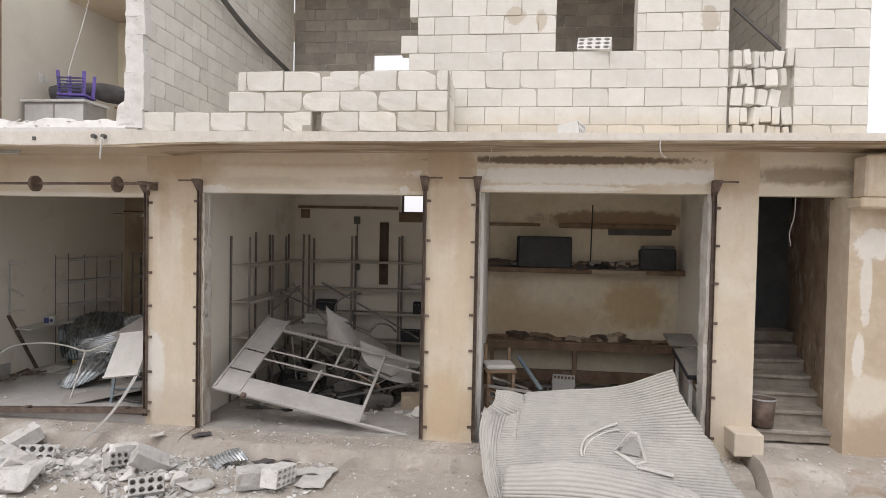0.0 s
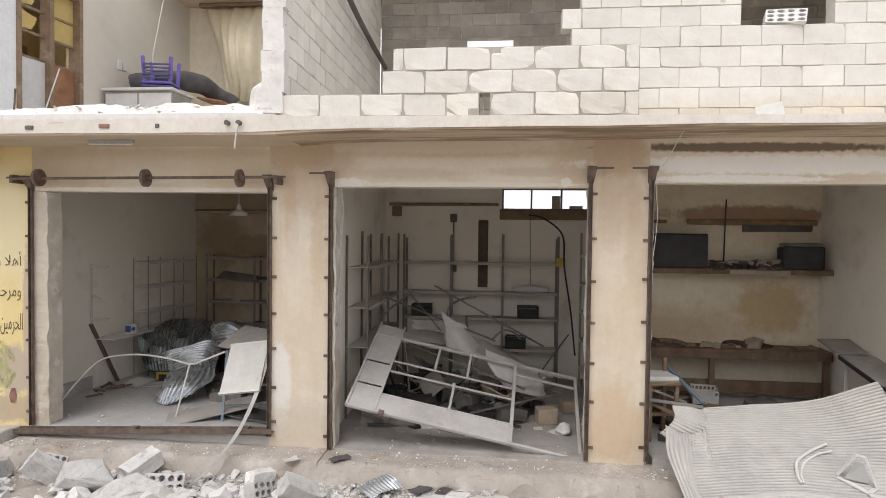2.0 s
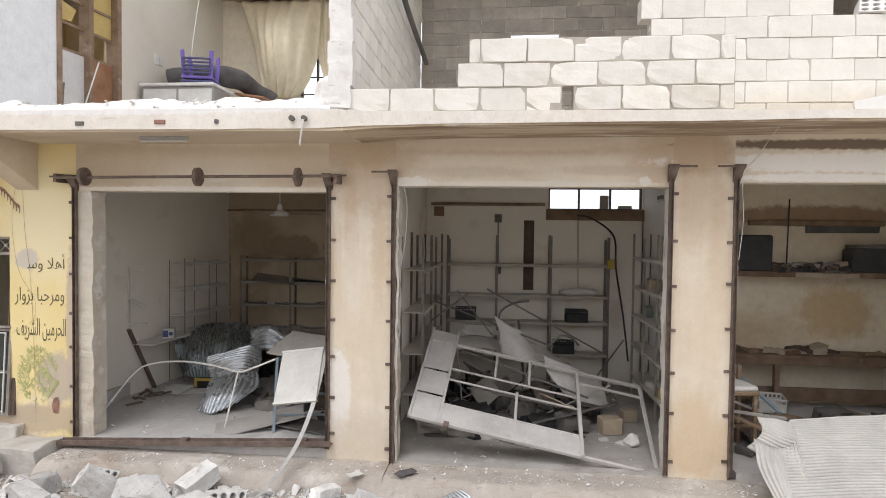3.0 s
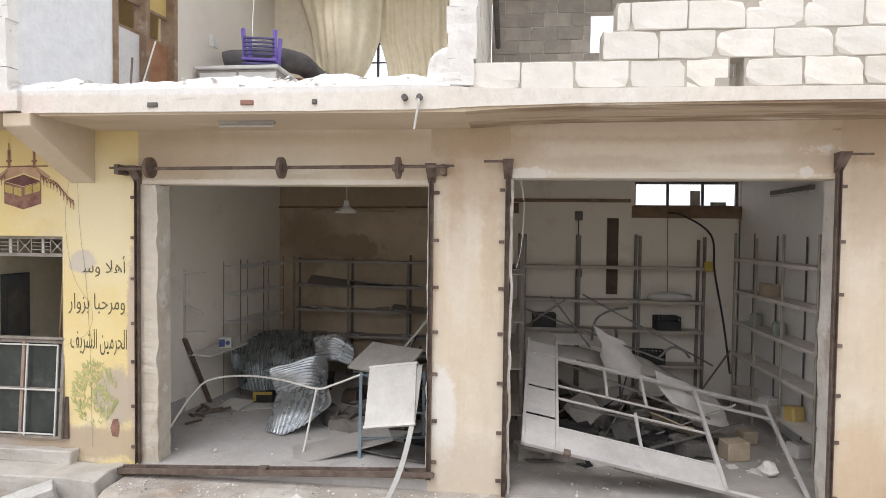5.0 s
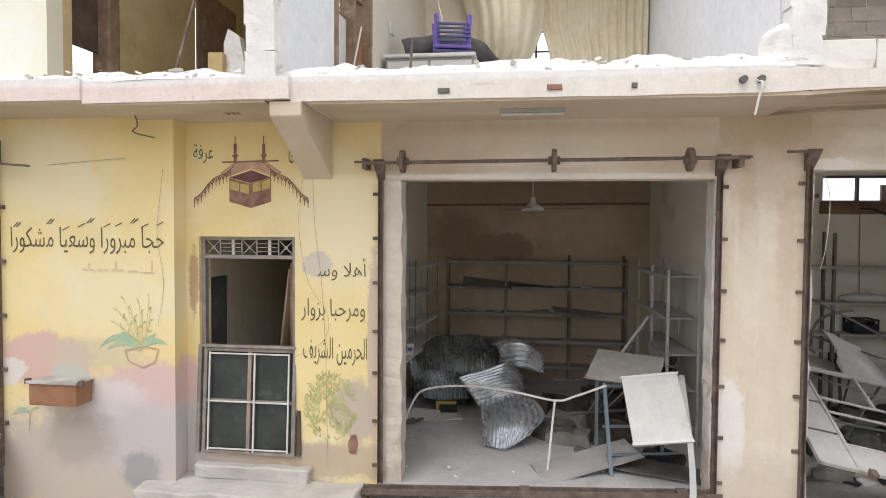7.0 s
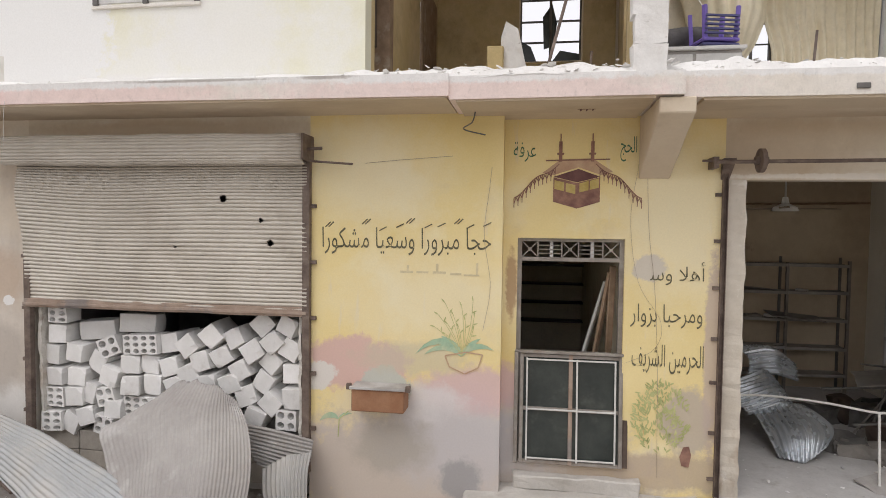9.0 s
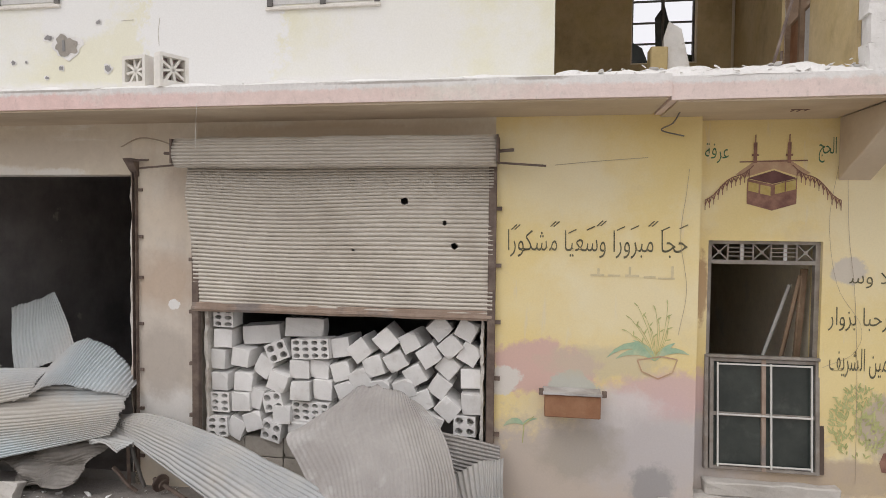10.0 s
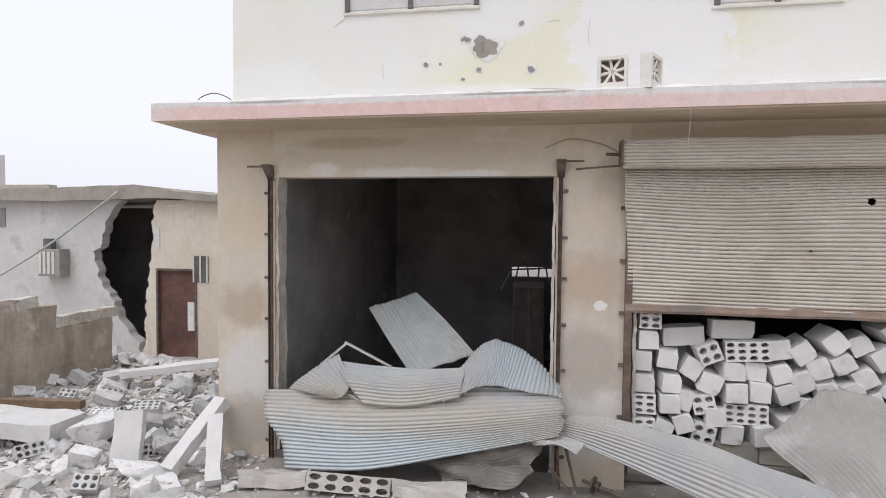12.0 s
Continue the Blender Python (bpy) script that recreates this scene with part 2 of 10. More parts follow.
M["yellow"] = material("yellow_wall_paint", (0.77, 0.615, 0.27), (0.82, 0.685, 0.36), 1.0, 0.8, bump=0.08, tint=0.05, stains=(
    ((0.60, 0.50, 0.36), 1.6, 0.58, 0.74, 0.5, None), ((0.83, 0.75, 0.52), 1.3, 0.52, 0.70, 0.7, None), ((0.70, 0.62, 0.52), 4.0, 0.62, 0.70, 0.5, DRIP)), patches=((-9.3, 1.75, 0.75, 0.40, (0.82, 0.75, 0.54), 0.5, 0.6), (-9.9, 2.9, 0.6, 0.4, (0.80, 0.72, 0.50), 0.5, 0.7), (-7.2, 2.5, 0.5, 0.7, (0.82, 0.74, 0.52), 0.5, 0.7), (-9.9, 0.75, 0.35, 0.2, (0.78, 0.68, 0.46), 0.25, 0.8),
    
    (-9.3, 0.15, 1.9, 0.55, (0.52, 0.455, 0.42), 0.25, 0.9), (-9.1, 0.60, 0.62, 0.36, (0.56, 0.53, 0.53), 0.35, 0.95),
    (-8.9, 0.95, 0.55, 0.22, (0.64, 0.46, 0.45), 0.2, 0.9), (-9.35, 0.80, 0.35, 0.18, (0.68, 0.65, 0.64), 0.3, 0.8), (-10.05, 1.15, 0.50, 0.24, (0.64, 0.43, 0.40), 0.12, 0.9),
    (-9.75, 0.95, 0.22, 0.20, (0.52, 0.53, 0.47), 0.08, 0.95), (-10.38, 1.02, 0.16, 0.13, (0.70, 0.67, 0.62), 0.08, 0.95),
    (-9.05, 0.40, 0.75, 0.34, (0.52, 0.49, 0.49), 0.35, 0.8), (-9.7, 0.40, 0.35, 0.25, (0.40, 0.36, 0.30), 0.3, 0.7), (-9.5, 1.22, 0.5, 0.14, (0.55, 0.50, 0.38), 0.3, 0.6), (-9.06, 0.12, 0.18, 0.2, (0.33, 0.32, 0.32), 0.2, 0.9),
    (-7.05, 0.72, 0.22, 0.30, (0.50, 0.43, 0.35), 0.15, 0.9), (-7.4, 2.08, 0.14, 0.12, (0.60, 0.55, 0.48), 0.1, 0.9),
    (-6.86, 1.3, 0.07, 0.9, (0.52, 0.42, 0.36), 0.15, 0.8), (-7.3, 0.25, 0.9, 0.16, (0.48, 0.38, 0.28), 0.2, 0.8),
    (-8.62, 1.9, 0.05, 0.3, (0.42, 0.26, 0.15), 0.2, 0.8)))
M["cream"] = material("pale_cream_paint", (0.745, 0.725, 0.575), (0.78, 0.765, 0.64), 0.9, 0.85, bump=0.1, tint=0.05, patches=(
    (-16.4, 4.25, 1.0, 1.0, (0.77, 0.775, 0.745), 0.35, 0.85), (-13.3, 4.4, 0.75, 1.3, (0.80, 0.80, 0.79), 0.08, 0.95), (-14.75, 4.55, 0.5, 0.25, (0.79, 0.79, 0.775), 0.2, 0.9),
    (-11.4, 4.2, 0.7, 0.6, (0.79, 0.785, 0.76), 0.3, 0.8), (-17.2, 3.9, 0.5, 0.3, (0.80, 0.80, 0.78), 0.3, 0.8), (-15.2, 3.75, 1.6, 0.10, (0.80, 0.79, 0.77), 0.3, 0.9), (-12.0, 3.75, 1.6, 0.10, (0.80, 0.79, 0.77), 0.3, 0.9)), stains=(
    ((0.80, 0.80, 0.78), 0.7, 0.50, 0.60, 0.7, None), ((0.62, 0.58, 0.50), 5.0, 0.68, 0.74, 0.5, None)))
M["block"] = material("white_concrete_block", (0.76, 0.735, 0.68), (0.82, 0.80, 0.75), 4.0, 0.95, bump=0.3, fine=90, island=0.09, tint=0.07,
                      stains=(((0.60, 0.555, 0.48), 3.5, 0.60, 0.76, 0.45, None), ((0.72, 0.62, 0.44), 0.9, 0.58, 0.75, 0.25, None)), patches=((2.95, 4.98, 0.10, 0.16, (0.56, 0.50, 0.42), 0.10, 0.85), (0.75, 5.05, 0.12, 0.10, (0.60, 0.53, 0.44), 0.12, 0.8), (1.05, 5.0, 0.06, 0.12, (0.58, 0.51, 0.42), 0.12, 0.8), (2.2, 3.66, 2.4, 0.2, (0.64, 0.53, 0.37), 0.5, 0.5),))
M["grey_block"] = material("grey_concrete_block", (0.36, 0.33, 0.29), (0.46, 0.42, 0.37), 4.0, 0.95, bump=0.45, fine=90, island=0.2)
M["joint"] = material("pale_mortar", (0.50, 0.47, 0.42), (0.62, 0.585, 0.53), 5.0, 0.95, stains=(((0.42, 0.38, 0.33), 2.2, 0.60, 0.72, 0.6, None),))
M["mortar"] = material("grey_mortar", (0.42, 0.38, 0.33), (0.52, 0.48, 0.42), 6.0, 0.95)
M["slab"] = material("weathered_concrete_edge", (0.68, 0.64, 0.58), (0.76, 0.73, 0.68), 2.5, 0.92, patches=(
    (-15.8, 3.46, 2.6, 0.20, (0.76, 0.53, 0.50), 0.25, 0.8), (-12.4, 3.46, 1.4, 0.18, (0.76, 0.58, 0.55), 0.3, 0.7), (-9.0, 3.46, 1.6, 0.16, (0.76, 0.60, 0.57), 0.3, 0.7),
    (-16.2, 3.62, 2.4, 0.055, (0.74, 0.73, 0.715), 0.2, 0.95), (-12.2, 3.62, 2.6, 0.06, (0.74, 0.73, 0.715), 0.2, 0.95), (-8.9, 3.60, 1.6, 0.055, (0.76, 0.75, 0.735), 0.2, 0.95), (-5.5, 3.60, 2.2, 0.05, (0.77, 0.76, 0.745), 0.2, 0.95),
    (-14.5, 3.61, 0.5, 0.012, (0.40, 0.37, 0.34), 0.3, 0.8), (-11.2, 3.605, 0.6, 0.010, (0.42, 0.39, 0.36), 0.3, 0.8), (-16.9, 3.60, 0.4, 0.012, (0.42, 0.39, 0.36), 0.3, 0.8), (-10.1, 3.61, 0.2, 0.02, (0.36, 0.33, 0.30), 0.3, 0.8)), stains=(
    ((0.72, 0.66, 0.58), 0.5, 0.48, 0.60, 0.5, None), ((0.40, 0.31, 0.22), 3.0, 0.66, 0.74, 0.6, FLAT)))
M["soffit"] = material("stained_soffit_concrete", (0.50, 0.40, 0.29), (0.60, 0.50, 0.37), 1.1, 0.92, bump=0.12, fine=34, tint=0.06, stains=(
    ((0.27, 0.19, 0.125), 1.3, 0.43, 0.56, 0.9, (0.40, 2.6, 1.0)), ((0.72, 0.66, 0.57), 2.2, 0.60, 0.68, 0.7, (0.6, 1.6, 1.0))))
# tan plaster, with the ground's warm bounce mixed into the base colour
M["soffit_tan"] = material("tan_soffit_plaster", (0.55, 0.455, 0.335), (0.62, 0.525, 0.40), 0.8, 0.92, bump=0.1, fine=34, tint=0.05, stains=(
    ((0.42, 0.32, 0.22), 1.0, 0.52, 0.70, 0.6, (0.6, 1.6, 1.0)), ((0.68, 0.605, 0.49), 1.6, 0.60, 0.72, 0.6, (0.7, 1.4, 1.0))))
M["bracket"] = material("stained_bracket_plaster", (0.56, 0.46, 0.345), (0.64, 0.55, 0.43), 1.2, 0.92, bump=0.14, fine=34, tint=0.06, stains=(
    ((0.45, 0.35, 0.25), 1.6, 0.52, 0.68, 0.6, None), ((0.74, 0.68, 0.59), 2.6, 0.60, 0.68, 0.6, None)))
M["hall"] = material("cream_hall_paint", (0.78, 0.72, 0.56), (0.82, 0.77, 0.63), 1.3, 0.85, bump=0.1)
M["broken"] = material("freshly_broken_concrete", (0.71, 0.695, 0.67), (0.81, 0.80, 0.78), 4.0, 0.95, bump=0.45, tint=0.08, stains=(
    # grey and dark flecks: small cracks and their shadows painted in
    ((0.60, 0.56, 0.51), 5.0, 0.58, 0.70, 0.6, None), ((0.40, 0.37, 0.34), 11.0, 0.62, 0.68, 0.65, (0.6, 1.0, 1.6))))
M["room"] = material("pale_interior_plaster", (0.84, 0.80, 0.715), (0.88, 0.845, 0.77), 1.2, 0.9, bump=0.08, tint=0.05, stains=(
    ((0.50, 0.41, 0.31), 1.0, 0.58, 0.72, 0.5, None),))
M["room_tan"] = material("tan_interior_plaster", (0.74, 0.66, 0.515), (0.80, 0.725, 0.585), 1.2, 0.9, bump=0.12, stains=(
    ((0.56, 0.43, 0.26), 0.8, 0.54, 0.70, 0.45, None), ((0.66, 0.61, 0.52), 2.0, 0.6, 0.66, 0.6, None)), patches=(
    (-5.75, 2.15, 0.55, 0.20, (0.36, 0.28, 0.21), 0.10, 0.85), (-6.5, 2.3, 0.4, 0.5, (0.34, 0.26, 0.19), 0.35, 0.7),
    (1.3, 1.05, 1.0, 0.26, (0.52, 0.38, 0.22), 0.6, 0.65), (2.8, 1.35, 0.5, 0.38, (0.56, 0.41, 0.21), 0.25, 0.75), (0.75, 1.3, 0.3, 0.5, (0.56, 0.44, 0.28), 0.5, 0.5), (2.5, 2.75, 1.2, 0.14, (0.30, 0.18, 0.11), 0.2, 0.8)))
M["room_upper"] = material("greyish_tan_room_paint", (0.62, 0.575, 0.50), (0.68, 0.635, 0.56), 0.8, 0.9, bump=0.06, tint=0.04, stains=(((0.54, 0.48, 0.40), 1.0, 0.55, 0.72, 0.5, None),))
M["room_brown"] = material("brown_stained_plaster", (0.50, 0.415, 0.30), (0.60, 0.51, 0.385), 0.9, 0.9, bump=0.12, tint=0.08, stains=(
    ((0.36, 0.275, 0.185), 0.8, 0.48, 0.66, 0.65, None), ((0.64, 0.57, 0.46), 1.6, 0.58, 0.68, 0.5, None)), patches=(
    (-5.75, 2.15, 0.55, 0.20, (0.33, 0.25, 0.18), 0.10, 0.85), (-6.5, 2.3, 0.4, 0.5, (0.32, 0.24, 0.17), 0.35, 0.7), (-5.3, 3.0, 1.8, 0.25, (0.38, 0.30, 0.21), 0.4, 0.7)))
# soot on the burnt walls; also the painted shade of the wall holes
M["soot"] = material("soot_and_hole_shade_black", (0.20, 0.195, 0.195), (0.35, 0.34, 0.335), 1.2, 0.95, bump=0.12, stains=(
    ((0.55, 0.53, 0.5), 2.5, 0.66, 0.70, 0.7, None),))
M["white_wall"] = material("white_shop_paint", (0.78, 0.77, 0.75), (0.83, 0.82, 0.80), 1.5, 0.85, bump=0.1, tint=0.06)
M["floor"] = material("dusty_concrete_floor", (0.46, 0.445, 0.435), (0.55, 0.54, 0.53), 2.0, 0.92, stains=(
    ((0.28, 0.25, 0.22), 3.0, 0.58, 0.70, 0.5, None),))
M["floor_dirty"] = material("dirty_concrete_floor", (0.34, 0.32, 0.30), (0.44, 0.42, 0.395), 1.6, 0.92, bump=0.3, tint=0.1, stains=(
    ((0.24, 0.215, 0.19), 2.0, 0.52, 0.68, 0.65, None), ((0.56, 0.54, 0.51), 3.0, 0.60, 0.68, 0.6, None)))
M["dust"] = material("dusty_ground", (0.40, 0.36, 0.32), (0.49, 0.45, 0.405), 0.9, 0.97, bump=1.0, tint=0.2, patches=(
    # dark patch: shade under the torn shutter, put into the ground's colour
    (-14.6, -0.2, 2.6, 0.8, (0.26, 0.24, 0.225), 0.6, 0.8),), stains=(
    ((0.60, 0.57, 0.53), 1.4, 0.52, 0.66, 0.7, None), ((0.32, 0.25, 0.19), 2.6, 0.58, 0.70, 0.6, None), ((0.62, 0.60, 0.57), 14.0, 0.60, 0.66, 0.6, None), ((0.25, 0.21, 0.17), 18.0, 0.64, 0.70, 0.6, None)))
M["rubble"] = material("pale_rubble", (0.66, 0.65, 0.635), (0.79, 0.785, 0.775), 5.0, 0.96, bump=0.9, island=0.32, tint=0.2, stains=(
    ((0.42, 0.36, 0.30), 6.0, 0.56, 0.68, 0.6, None), ((0.36, 0.32, 0.28), 24.0, 0.60, 0.68, 0.6, None)))
M["rust"] = material("rusty_steel", (0.13, 0.095, 0.08), (0.22, 0.17, 0.14), 9.0, 0.75, 0.25, stains=(
    ((0.34, 0.28, 0.24), 5.0, 0.58, 0.7, 0.5, None),))
M["rust_bar"] = material("brown_dusty_bar", (0.30, 0.22, 0.17), (0.42, 0.33, 0.27), 5.0, 0.8, 0.1, stains=(((0.20, 0.19, 0.19), 1.2, 0.56, 0.62, 0.7, None),))
M["galv"] = material("dusty_grey_sheet", (0.39, 0.40, 0.405), (0.47, 0.465, 0.455), 1.4, 0.62, 0.12, bump=0.0, fine=25, tint=0.04, stains=(
    ((0.52, 0.48, 0.42), 1.1, 0.52, 0.70, 0.6, None), ((0.30, 0.25, 0.21), 3.0, 0.68, 0.76, 0.6, None)), patches=(
    (-15.7, 0.10, 1.5, 0.32, (0.50, 0.57, 0.60), 0.5, 0.85), (-15.5, 0.55, 1.7, 0.22, (0.48, 0.44, 0.38), 0.5, 0.7), (-15.85, 1.30, 0.5, 0.5, (0.43, 0.47, 0.48), 0.5, 0.8),
    (-14.5, 1.0, 0.35, 0.3, (0.42, 0.48, 0.51), 0.4, 0.8), (-11.5, -0.05, 0.7, 0.2, (0.40, 0.46, 0.50), 0.5, 0.6)))
M["plate"] = material("brown_dusted_sheet", (0.33, 0.31, 0.295), (0.42, 0.40, 0.38), 1.4, 0.75, 0.0, bump=0.1, fine=40, tint=0.12, stains=(
    ((0.29, 0.25, 0.22), 2.0, 0.56, 0.72, 0.6, None), ((0.60, 0.59, 0.58), 1.6, 0.54, 0.66, 0.6, None)))
M["peel"] = material("peeling_brown_plaster", (0.30, 0.215, 0.155), (0.42, 0.32, 0.24), 2.2, 0.92, bump=0.8, tint=0.25, stains=(
    ((0.60, 0.53, 0.45), 2.8, 0.56, 0.62, 0.7, (1, 1, 0.6)), ((0.14, 0.10, 0.075), 3.5, 0.54, 0.66, 0.7, (1, 1, 0.5))))
M["fresh_block"] = material("fresh_white_block", (0.74, 0.73, 0.71), (0.82, 0.81, 0.80), 4.0, 0.95, bump=0.25, fine=90, island=0.12, tint=0.07, stains=(
    ((0.50, 0.46, 0.42), 3.5, 0.60, 0.74, 0.55, None),))
M["shutter"] = material("dusty_shutter_slats", (0.55, 0.51, 0.45), (0.64, 0.60, 0.535), 1.6, 0.6, 0.1, bump=0.0, fine=25, tint=0.04, stains=(
    ((0.40, 0.35, 0.29), 1.2, 0.54, 0.70, 0.5, None), ((0.56, 0.54, 0.52), 2.5, 0.66, 0.72, 0.6, None)))
M["shutter_pale"] = material("pale_dusty_sheet", (0.47, 0.46, 0.435), (0.56, 0.545, 0.515), 1.2, 0.62, 0.1, bump=0.0, fine=25, tint=0.06, stains=(
    ((0.40, 0.39, 0.38), 1.3, 0.54, 0.66, 0.6, None), ((0.30, 0.22, 0.17), 4.0, 0.70, 0.76, 0.6, None)))
M["bench"] = material("dark_bench_wood", (0.15, 0.095, 0.06), (0.24, 0.165, 0.115), 5.0, 0.8, stains=(((0.36, 0.30, 0.25), 3.0, 0.58, 0.7, 0.5, None),))
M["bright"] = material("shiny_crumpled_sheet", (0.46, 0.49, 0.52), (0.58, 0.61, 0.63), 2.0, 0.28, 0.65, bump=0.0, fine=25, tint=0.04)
# darker copy of the shiny sheet, for its shaded rear fold
M["shaded_sheet"] = material("shaded_crumpled_sheet", (0.25, 0.28, 0.285), (0.33, 0.355, 0.36), 2.0, 0.3, 0.8, bump=0.0, fine=25, tint=0.04)
# floor colour lowered to carry the shade behind the torn shutter
M["shade_floor"] = material("shade_darkened_concrete_floor", (0.17, 0.16, 0.155), (0.26, 0.245, 0.23), 2.0, 0.92, stains=(
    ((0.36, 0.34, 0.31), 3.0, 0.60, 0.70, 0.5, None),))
M["gate"] = material("dusty_grey_gate_paint", (0.43, 0.415, 0.405), (0.53, 0.515, 0.50), 3.0, 0.7, 0.0, bump=0.08, stains=(
    ((0.24, 0.20, 0.17), 4.0, 0.66, 0.74, 0.5, None),))
M["dark_steel"] = material("dark_dusty_steel", (0.11, 0.105, 0.10), (0.18, 0.17, 0.16), 5.0, 0.75, 0.1, bump=0.1)
M["white_board"] = material("dusty_white_board", (0.58, 0.57, 0.55), (0.66, 0.65, 0.62), 3.0, 0.8, 0.0, bump=0.1, stains=(
    ((0.42, 0.38, 0.33), 4.0, 0.62, 0.74, 0.4, None),))
M["grey_board"] = material("dusty_grey_board", (0.30, 0.28, 0.26), (0.38, 0.36, 0.33), 4.0, 0.85)
M["tan_board"] = material("dusty_tan_board", (0.36, 0.29, 0.21), (0.45, 0.38, 0.30), 4.0, 0.9)
M["blue_steel"] = material("dull_blue_steel", (0.17, 0.24, 0.29), (0.26, 0.31, 0.34), 5.0, 0.6, 0.1)
M["blue"] = material("dark_blue_print", (0.05, 0.07, 0.22), (0.08, 0.10, 0.28), 5.0, 0.6, bump=0.0)
M["purple"] = material("purple_plastic", (0.16, 0.11, 0.42), (0.20, 0.14, 0.48), 5.0, 0.5, bump=0.0)
M["tag_yellow"] = material("dusty_yellow_plastic", (0.50, 0.36, 0.06), (0.55, 0.42, 0.12), 8.0, 0.6, bump=0.05)
M["stair"] = material("worn_stair_concrete", (0.27, 0.24, 0.21), (0.42, 0.385, 0.34), 4.0, 0.9, stains=(
    ((0.20, 0.17, 0.14), 5.0, 0.58, 0.7, 0.6, None),))
M["screen"] = material("dark_screen_glass", (0.015, 0.017, 0.02), (0.02, 0.022, 0.025), 2.0, 0.15, bump=0.0)
M["glass_jar"] = material("dusty_green_glass", (0.25, 0.29, 0.27), (0.33, 0.36, 0.33), 4.0, 0.3, bump=0.0)
M["paint_grey"] = material("grey_painted_steel", (0.40, 0.40, 0.39), (0.50, 0.49, 0.47), 3.0, 0.6, 0.1, bump=0.1, stains=(
    ((0.30, 0.22, 0.17), 4.0, 0.64, 0.72, 0.5, None),))
M["white_steel"] = material("white_painted_steel", (0.62, 0.61, 0.58), (0.70, 0.69, 0.66), 3.0, 0.6, 0.0, bump=0.1, stains=(
    ((0.40, 0.36, 0.31), 4.0, 0.62, 0.72, 0.5, None),))
M["black"] = material("black_plastic", (0.02, 0.02, 0.022), (0.04, 0.04, 0.042), 6.0, 0.6, 0.0, bump=0.1)
M["dark_wood"] = material("dark_brown_wood", (0.07, 0.05, 0.04), (0.13, 0.095, 0.075), 6.0, 0.75)
M["jamb"] = material("flaking_jamb_plaster", (0.58, 0.55, 0.50), (0.70, 0.675, 0.63), 4.0, 0.95, bump=0.6, stains=(
    ((0.44, 0.36, 0.29), 2.4, 0.52, 0.62, 0.75, (1, 1, 0.6)), ((0.24, 0.18, 0.14), 5.0, 0.62, 0.70, 0.7, None)))
M["jamb_tan"] = material("flaking_tan_jamb", (0.52, 0.465, 0.385), (0.64, 0.59, 0.51), 2.2, 0.95, bump=0.5, tint=0.08, stains=(
    ((0.38, 0.29, 0.21), 2.0, 0.54, 0.64, 0.75, (1, 1, 0.7)), ((0.74, 0.71, 0.66), 3.0, 0.58, 0.64, 0.8, None), ((0.22, 0.17, 0.13), 6.0, 0.66, 0.72, 0.7, None)))
M["rack_tan"] = material("tan_dusted_rack", (0.40, 0.365, 0.315), (0.50, 0.465, 0.41), 3.0, 0.75, 0.0, bump=0.1, stains=(((0.26, 0.21, 0.17), 3.0, 0.58, 0.70, 0.6, None),))
M["rack"] = material("dusty_rack_steel", (0.18, 0.165, 0.15), (0.28, 0.26, 0.235), 5.0, 0.7, 0.1, bump=0.1)
M["rack_brown"] = material("brown_dusted_rack", (0.20, 0.18, 0.155), (0.30, 0.275, 0.24), 4.0, 0.8, 0.0, bump=0.1)
# dusty shelf colour raised for the light from the shop opening
M["rack_lit"] = material("lit_dusty_shelf", (0.54, 0.51, 0.465), (0.64, 0.61, 0.565), 3.0, 0.8, 0.0, bump=0.1, stains=(((0.38, 0.33, 0.27), 3.0, 0.58, 0.70, 0.6, None),))
M["wood"] = material("old_brown_wood", (0.20, 0.13, 0.08), (0.30, 0.21, 0.14), 6.0, 0.75, stains=(
    ((0.5, 0.44, 0.36), 4.0, 0.58, 0.7, 0.5, None),))
M["ink"] = material("dark_olive_wall_paint", (0.09, 0.085, 0.05), (0.20, 0.18, 0.11), 9.0, 0.85, bump=0.0)
M["ink_green"] = material("green_wall_paint", (0.05, 0.14, 0.08), (0.10, 0.20, 0.12), 9.0, 0.85, bump=0.0)
M["ink_faint"] = material("faded_grey_paint", (0.62, 0.535, 0.34), (0.70, 0.60, 0.38), 9.0, 0.85, bump=0.0)
M["maroon"] = material("maroon_wall_paint", (0.20, 0.10, 0.08), (0.34, 0.19, 0.14), 9.0, 0.85, bump=0.0)
M["maroon_dark"] = material("dark_maroon_wall_paint", (0.12, 0.05, 0.05), (0.18, 0.09, 0.08), 9.0, 0.85, bump=0.0)
M["pink_wash"] = material("pink_brown_paint_wash", (0.48, 0.30, 0.20), (0.56, 0.40, 0.26), 6.0, 0.85, bump=0.0)
M["gold_paint"] = material("gold_wall_paint", (0.46, 0.34, 0.10), (0.55, 0.44, 0.18), 9.0, 0.85, bump=0.0)
M["leaf_paint"] = material("faded_green_leaf_paint", (0.30, 0.47, 0.33), (0.52, 0.57, 0.38), 7.0, 0.85, bump=0.0)
M["olive_paint"] = material("olive_wall_paint", (0.40, 0.43, 0.18), (0.58, 0.57, 0.28), 9.0, 0.85, bump=0.0)
M["planter"] = material("brown_wooden_box", (0.26, 0.12, 0.06), (0.34, 0.18, 0.10), 5.0, 0.75)
M["alu"] = material("dusty_brown_aluminium", (0.25, 0.225, 0.20), (0.36, 0.33, 0.30), 8.0, 0.5, 0.3, bump=0.0, stains=(((0.20, 0.14, 0.10), 5.0, 0.55, 0.7, 0.6, None),))
